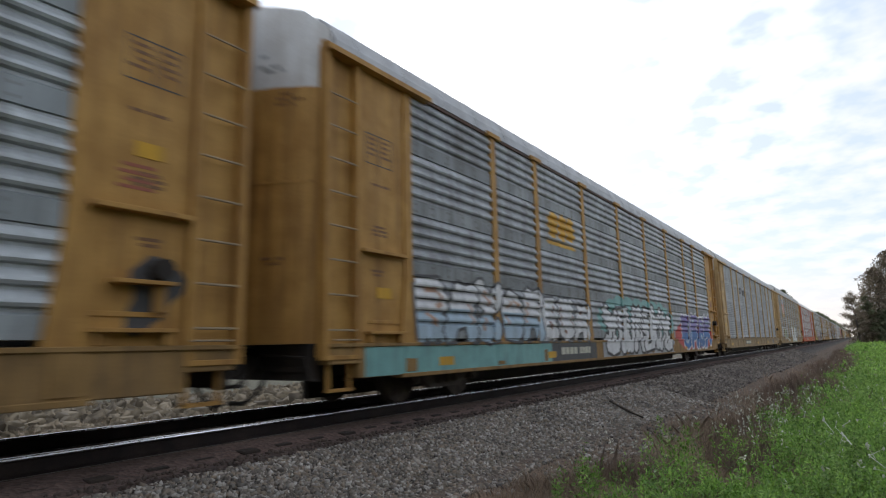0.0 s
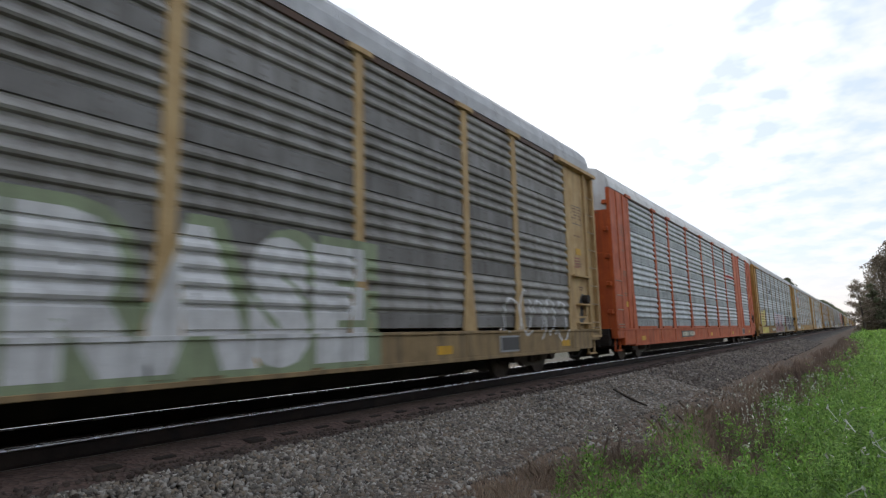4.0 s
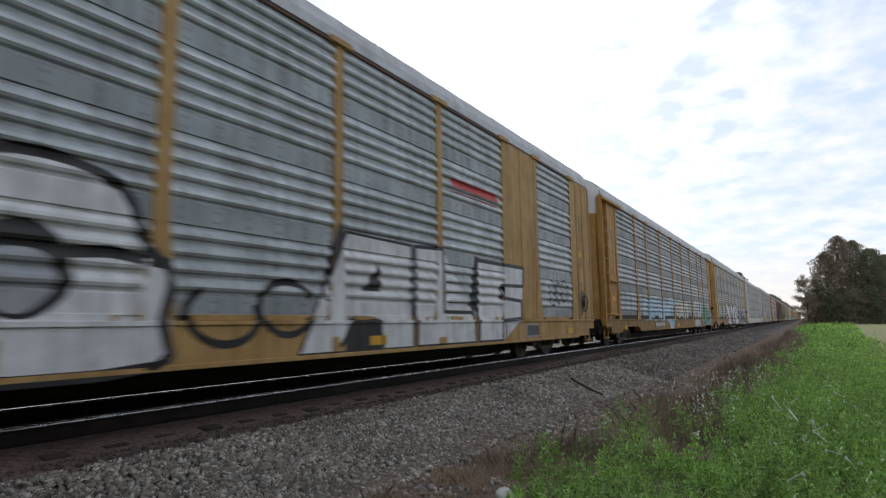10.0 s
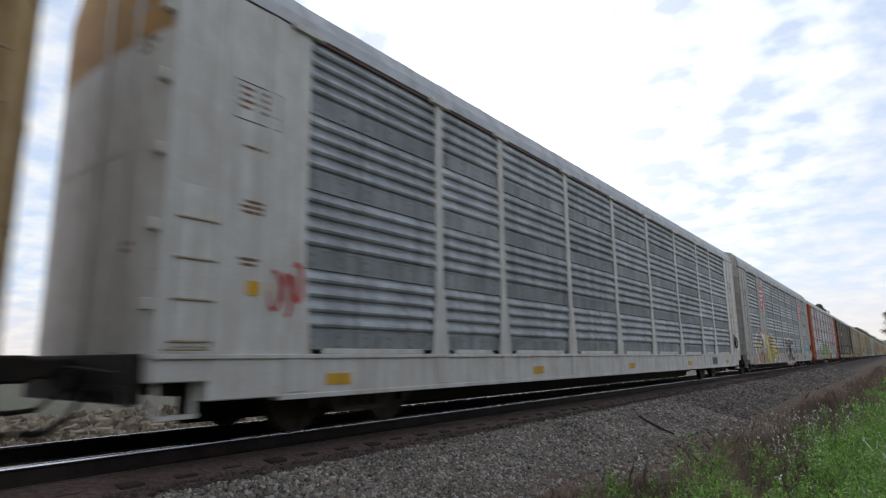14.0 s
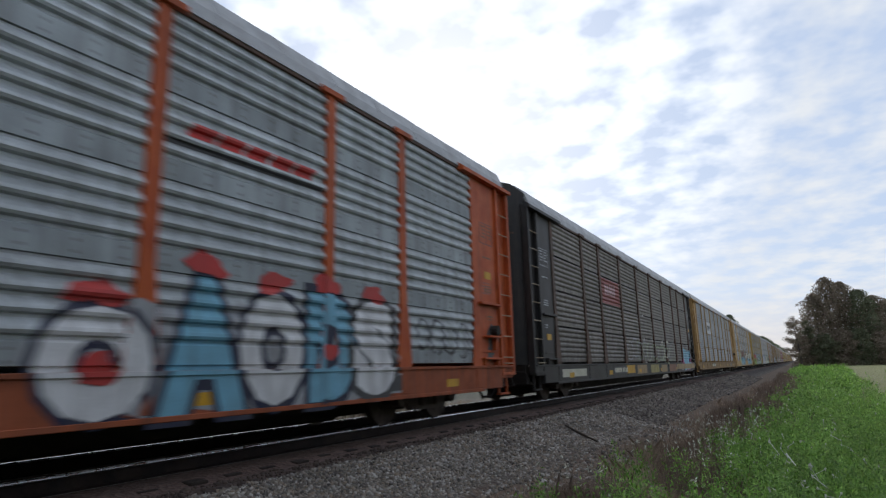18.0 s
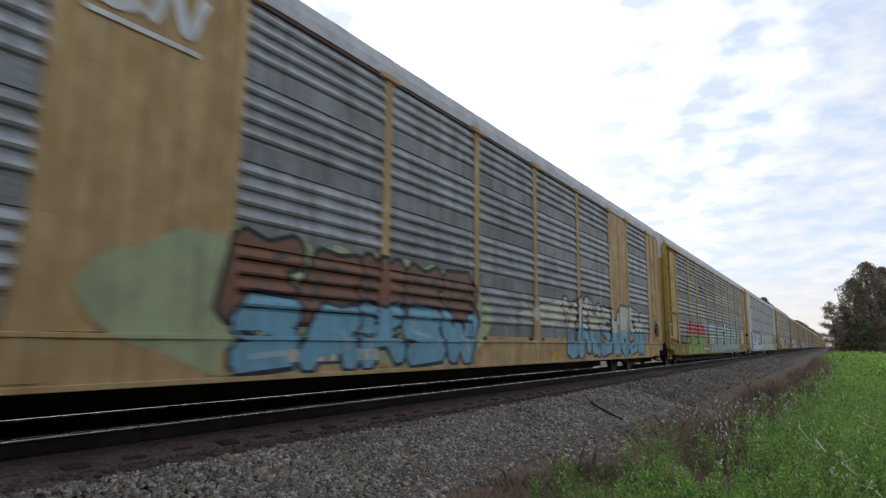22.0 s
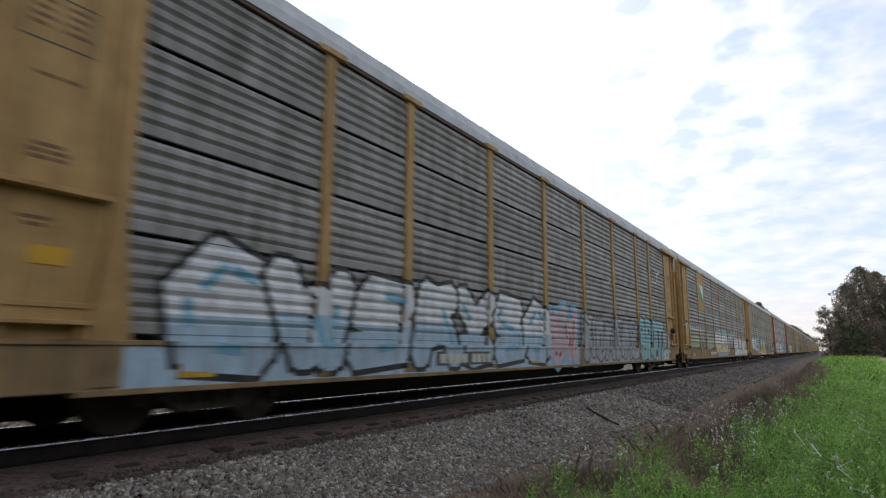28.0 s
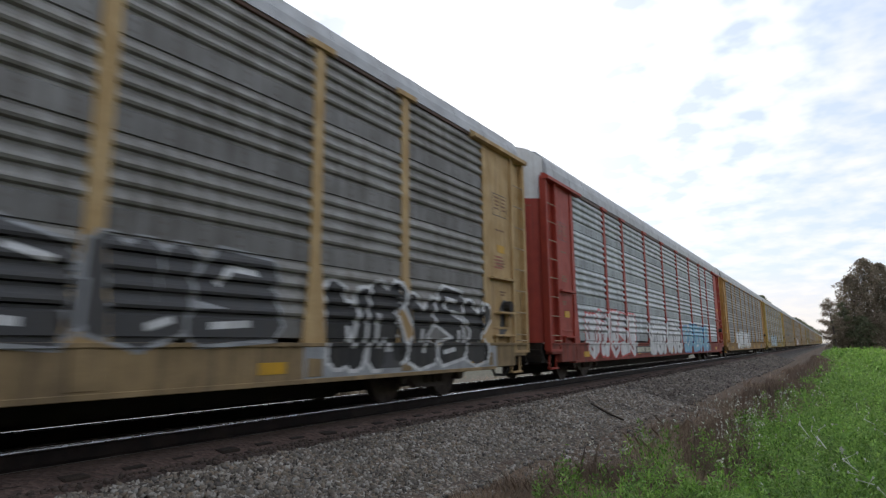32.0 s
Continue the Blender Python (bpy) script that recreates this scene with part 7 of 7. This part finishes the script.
lay_paint(15, [band((4.3, 8.8, 0.51, 0.92), "lime"), cloud((4.2, 9.0, 0.9, 2.05), "black", 5, 7)] + throw((4.4, 8.8, 1.3, 2.0), 4, "red", "red", "black", 46, 0.04) + throw((4.4, 8.8, 0.85, 1.4), 5, "lime", "green", "green", 47, 0.05), G, "red over green graffiti with black shadow")
lay_paint(15, [("lilac", [wobble(9.5, 1.4, 0.75, 0.75, 48)]), ("brown", [wobble(9.65, 1.15, 0.52, 0.52, 49)]), ("orange", [wobble(9.65, 1.15, 0.40, 0.40, 50)]), ("brown", [wobble(9.65, 1.12, 0.16, 0.16, 51)])], G, "orange and brown graffiti disc on lilac")
lay_paint(15, [band((10.2, 15.6, 0.51, 0.92), "lilac"), cloud((10.15, 15.7, 0.80, 2.22), "lilac", 5, 8)] + brushed("TRIXIE", (10.25, 15.55, 0.62, 1.98), "mint", "navy", 0.34), G, "pale green graffiti letters with dark outlines on lilac")
lay_paint(15, [("black", [wobble(15.98, 1.55, 0.50, 0.92, 53)]), ("white", [wobble(15.95, 1.52, 0.36, 0.82, 53)]), ("dark_grey", [wobble(15.85, 1.75, 0.07, 0.12, 55, 12), wobble(16.07, 1.72, 0.07, 0.12, 56, 12), wobble(15.97, 1.25, 0.08, 0.18, 57, 12)])], G, "white sprayed oval with dark spots")
lay_paint(15, [band((16.5, 22.0, 0.51, 0.92), "mint")] + throw((16.7, 21.8, 0.6, 2.15), 5, "mint", "navy", "navy", 58, 0.09, "lilac"), G, "pale green graffiti with dark outlines on lilac")
lay_paint(15, [("brown", [wobble(22.5, 1.0, 0.5, 0.5, 59)]), ("orange", [wobble(22.5, 1.0, 0.38, 0.4, 60)]), ("rose", [wobble(24.3, 1.45, 0.7, 0.52, 61)])], G, "orange disc and pink sprayed patch")
lay_paint(15, [scrawl((0.9, 2.2, 1.2, 1.8), "white", 17, 0.06, 3), ("dark_grey", [wobble(8.6, 3.8, 0.55, 0.22, 9, 18, 0.3)])], G, "white tag on the corner")
lay_paint(16, [band((1.5, 3.0, 0.51, 2.0), "blue"), band((3.0, 10.2, 0.51, 2.0), "blue"), cloud((2.5, 10.7, 0.6, 2.2), "blue", 8, 12), band((3.0, 10.2, 0.51, 0.80), "white")] + brushed("BAREL", (2.9, 10.2, 0.72, 1.86), "white", "navy", 0.36), G, "white graffiti letters on solid blue")
lay_paint(16, [band((10.5, 22.4, 0.51, 0.92), "cream")] + throw((10.6, 22.2, 0.6, 2.15), 9, "cream", "dark_grey", "mint", 62, 0.06, "mint"), G, "pale cream and green graffiti")
lay_paint(16, [cloud((22.25, 27.1, 0.53, 2.26), "teal", 3, 6), band((22.5, 27.0, 0.51, 0.92), "sage")]
          + bubble([(22.5, 0.53), (22.42, 1.3), (22.6, 1.85), (23.1, 2.12), (23.6, 2.06), (23.92, 1.8), (23.95, 1.2), (23.9, 0.53)], "sage", "navy", 0.10)
          + bubble([(24.25, 0.53), (24.2, 1.5), (24.35, 1.95), (24.75, 2.1), (25.2, 1.95), (25.45, 1.4), (25.35, 0.75), (25.1, 0.53)], "sage", "navy", 0.10)
          + bubble([(25.6, 1.5), (25.8, 2.0), (26.35, 2.1), (26.75, 1.8), (26.6, 1.3), (26.2, 1.0), (26.9, 0.95), (26.9, 0.53), (25.6, 0.53), (25.7, 1.0), (26.2, 1.5)], "sage", "navy", 0.09)
          + [("navy", [[(23.2, 1.62), (23.85, 1.58), (23.85, 1.44), (23.4, 1.44), (23.4, 1.30), (23.8, 1.28), (23.8, 1.16), (23.2, 1.1)], wobble(24.78, 1.45, 0.16, 0.36, 3, 16)] + ribbon([(23.0, 1.05), (22.95, 1.3)], 0.10)),
             ("sky", [[(23.45, 1.42), (23.82, 1.42), (23.82, 1.30), (23.45, 1.30)], wobble(24.76, 1.45, 0.09, 0.27, 3, 14), wobble(22.95, 1.12, 0.10, 0.09, 5, 10)]),
             ("white", ribbon([(22.6, 1.3), (22.72, 1.75), (23.1, 1.98), (23.55, 1.94)], 0.05) + ribbon([(24.4, 1.6), (24.5, 1.88), (24.8, 1.98)], 0.05)),
             ("mint", [[(24.0, 1.95), (24.3, 1.95), (24.32, 2.2), (24.02, 2.2)], [(23.98, 0.55), (24.18, 0.55), (24.16, 1.8), (24.0, 1.8)]])], G, "green fat graffiti letters rimmed in teal")
lay_paint(17, shield(6.15, 4.22, 1.28, 1.45), E, "striped shield emblem, blue above red and white")
lay_paint(17, [scrawl((2.6, 5.4, 1.0, 2.2), "red", 21, 0.12, 5), scrawl((2.6, 5.2, 1.0, 2.0), "red", 22, 0.10, 6), cloud((2.6, 5.6, 1.0, 1.45), "maroon", 6, 6)], G, "red graffiti strokes")
lay_paint(17, [cloud((5.0, 7.1, 1.0, 1.7), "red", 6, 5)] + throw((5.4, 7.0, 1.05, 2.15), 2, "white", "grey", "red", 63, 0.05), G, "white graffiti over red")
lay_paint(17, [cloud((7.2, 12.6, 0.75, 1.9), "maroon", 9)] + throw((7.4, 12.4, 0.7, 2.0), 6, "lemon", "olive", "red", 64, 0.06), G, "yellow graffiti with red cuts")
lay_paint(17, throw((12.8, 15.3, 0.65, 1.9), 3, "dark_grey", "grey", "grey", 65, 0.05) + throw((15.6, 18.2, 0.65, 1.8), 2, "pale_blue", "mint", "mint", 66, 0.05), G, "grey and pale blue graffiti")
lay_paint(18, [band((2.6, 15.0, 0.51, 0.92), "pale_blue")] + throw((3.0, 13.0, 0.6, 2.15), 7, "white", "black", "sky", 67, 0.10, None, "pale_blue"), G, "white and cyan graffiti with black outlines")
lay_paint(18, throw((13.0, 15.0, 0.55, 2.1), 2, "rose", "sky", "maroon", 68, 0.07, "sky"), G, "pink and cyan graffiti")
lay_paint(18, [band((15.8, 21.0, 0.51, 0.92), "grey")] + throw((15.4, 21.1, 0.6, 1.95), 6, "grey", "dark_grey", "black", 69, 0.07), G, "grey graffiti letters")
lay_paint(18, [band((21.2, 26.0, 0.51, 0.92), "pale_blue")] + [cloud((21.1, 25.3, 0.6, 2.05), "black", 7, 8), band((25.1, 25.9, 0.98, 1.6), "grey")] + brushed("BRAT", (21.4, 25.1, 0.68, 1.92), "aqua", "black", 0.36), G, "cyan graffiti letters with black outlines")
lay_paint(18, [scrawl((23.8, 25.4, 3.6, 4.2), "white", 71, 0.05, 2)], G, "white chalk lines")
lay_paint(19, [("green", [[(5.62, 3.62), (6.95, 3.52), (6.95, 3.85), (6.2, 4.3), (5.66, 4.58)]]), ("white", [[(5.72, 4.56), (6.3, 4.42), (6.95, 4.40), (6.98, 3.62), (6.3, 4.05)], [(5.8, 4.05), (6.02, 4.05), (6.02, 4.12), (5.8, 4.12)]])], E, "green and white flag emblem")
lay_paint(19, [("white", ribbon(curve_line(lambda s: (2.7 + 2.9 * s, 1.98 + 0.09 * math.sin(s * 34)), 40), 0.07)), cloud((2.6, 5.2, 1.0, 1.7), "sage", 4, 5)], G, "white scribbled tag above a pale patch")
lay_paint(19, [cloud((10.0, 16.3, 0.52, 2.25), "teal", 9, 12)] + throw((10.3, 15.9, 0.75, 2.1), 6, "white", "magenta", "magenta", 72, 0.07, None, "lemon"), G, "white and magenta graffiti rimmed in teal")
lay_paint(19, [band((18.6, 26.0, 0.51, 0.92), "white"), cloud((18.4, 26.4, 0.52, 1.95), "olive", 9, 12)] + throw((18.8, 25.9, 0.55, 1.85), 7, "white", "maroon", "dark_grey", 73, 0.08), G, "white graffiti with dark red rims")
lay_paint(19, [scrawl((16.4, 22.5, 1.7, 2.2), "white", 75, 0.06, 6), scrawl((1.4, 2.2, 1.8, 2.3), "white", 76, 0.10, 2)], G, "thin white tags")
lay_paint(19, [cloud((7.4, 10.0, 0.98, 1.6), "sage", 4, 5)], G, "pale weathered patch")
lay_paint(20, throw((2.7, 5.3, 0.98, 2.1), 3, "white", "grey", "pale_blue", 77, 0.06) + [scrawl((1.35, 2.3, 1.3, 2.1), "sky", 3, 0.2, 2)], G, "white and pale blue graffiti")
lay_paint(20, throw((5.3, 7.7, 0.80, 2.2), 3, "white", "dark_grey", "pale_blue", 78, 0.07), G, "large white graffiti loop")
lay_paint(20, [("navy", [wobble(9.05, 1.6, 0.95, 0.98, 79)]), ("teal", [wobble(8.85, 1.6, 0.85, 0.95, 79)]), ("navy", ribbon([(8.2, 1.7), (9.0, 1.75), (9.3, 1.6)], 0.06))], G, "teal graffiti shape with dark shadow")
lay_paint(20, [band((10.2, 15.6, 0.51, 0.92), "cream")] + throw((10.4, 15.5, 0.75, 2.1), 5, "cream", "dark_grey", "brown", 80, 0.07, None, "yellow"), G, "cream and yellow bubble graffiti")
lay_paint(20, throw((15.9, 20.6, 0.95, 2.05), 4, "dark_grey", "grey", "white", 81, 0.06), G, "dark graffiti with pale grey outlines")
lay_paint(20, [band((21.0, 26.2, 0.51, 0.92), "grey")] + throw((21.4, 25.9, 0.6, 2.0), 5, "black", "white", "white", 82, 0.07), G, "black graffiti with white outlines")
lay_paint(21, throw((3.2, 8.3, 0.55, 2.0), 5, "white", "red", "maroon", 83, 0.07), G, "white graffiti rimmed in red")
lay_paint(21, throw((9.8, 15.5, 0.55, 1.9), 5, "white", "grey", "dark_grey", 84, 0.07) + throw((16, 22.5, 0.55, 1.9), 5, "sky", "blue", "white", 85, 0.07), G, "white and blue graffiti")
for k, colours in ((22, ("white", "grey")), (23, ("pale_blue", "dark_grey")), (25, ("white", "maroon")), (27, ("cream", "black"))):
    lay_paint(k, throw((6, 14, 0.6, 1.9), 6, colours[0], colours[1], colours[1], 90 + k, 0.08), G, "pale graffiti letters")

# ---- what moves ----


def motions():
    times = [0.0, 1 / FPS, 2 / FPS] + [0.5 * i for i in range(1, 64)] + [32 - 2 / FPS, 32 - 1 / FPS, 32.0]
    for k, car in CARS:
        walk(car, [(t, pose(0, gap_place(k) - run(t), 0)) for t in times])
    # every wheelset rolls with the train; those at the same place in a truck share one set of keys
    steps = [i / FPS for i in range(32 * FPS + 1)]
    shared = {}
    for w in WHEELSETS:
        y = round(w.matrix_basis.translation.y, 2)
        if y not in shared:
            walk(w, [(t, pose(0, y, 0.42, math.degrees(run(t) / 0.42))) for t in steps])
            shared[y] = w.animation_data
        else:
            w.rotation_mode = "QUATERNION"
            w.animation_data_create()
            w.animation_data.action = shared[y].action
            w.animation_data.action_slot = shared[y].action_slot


motions()
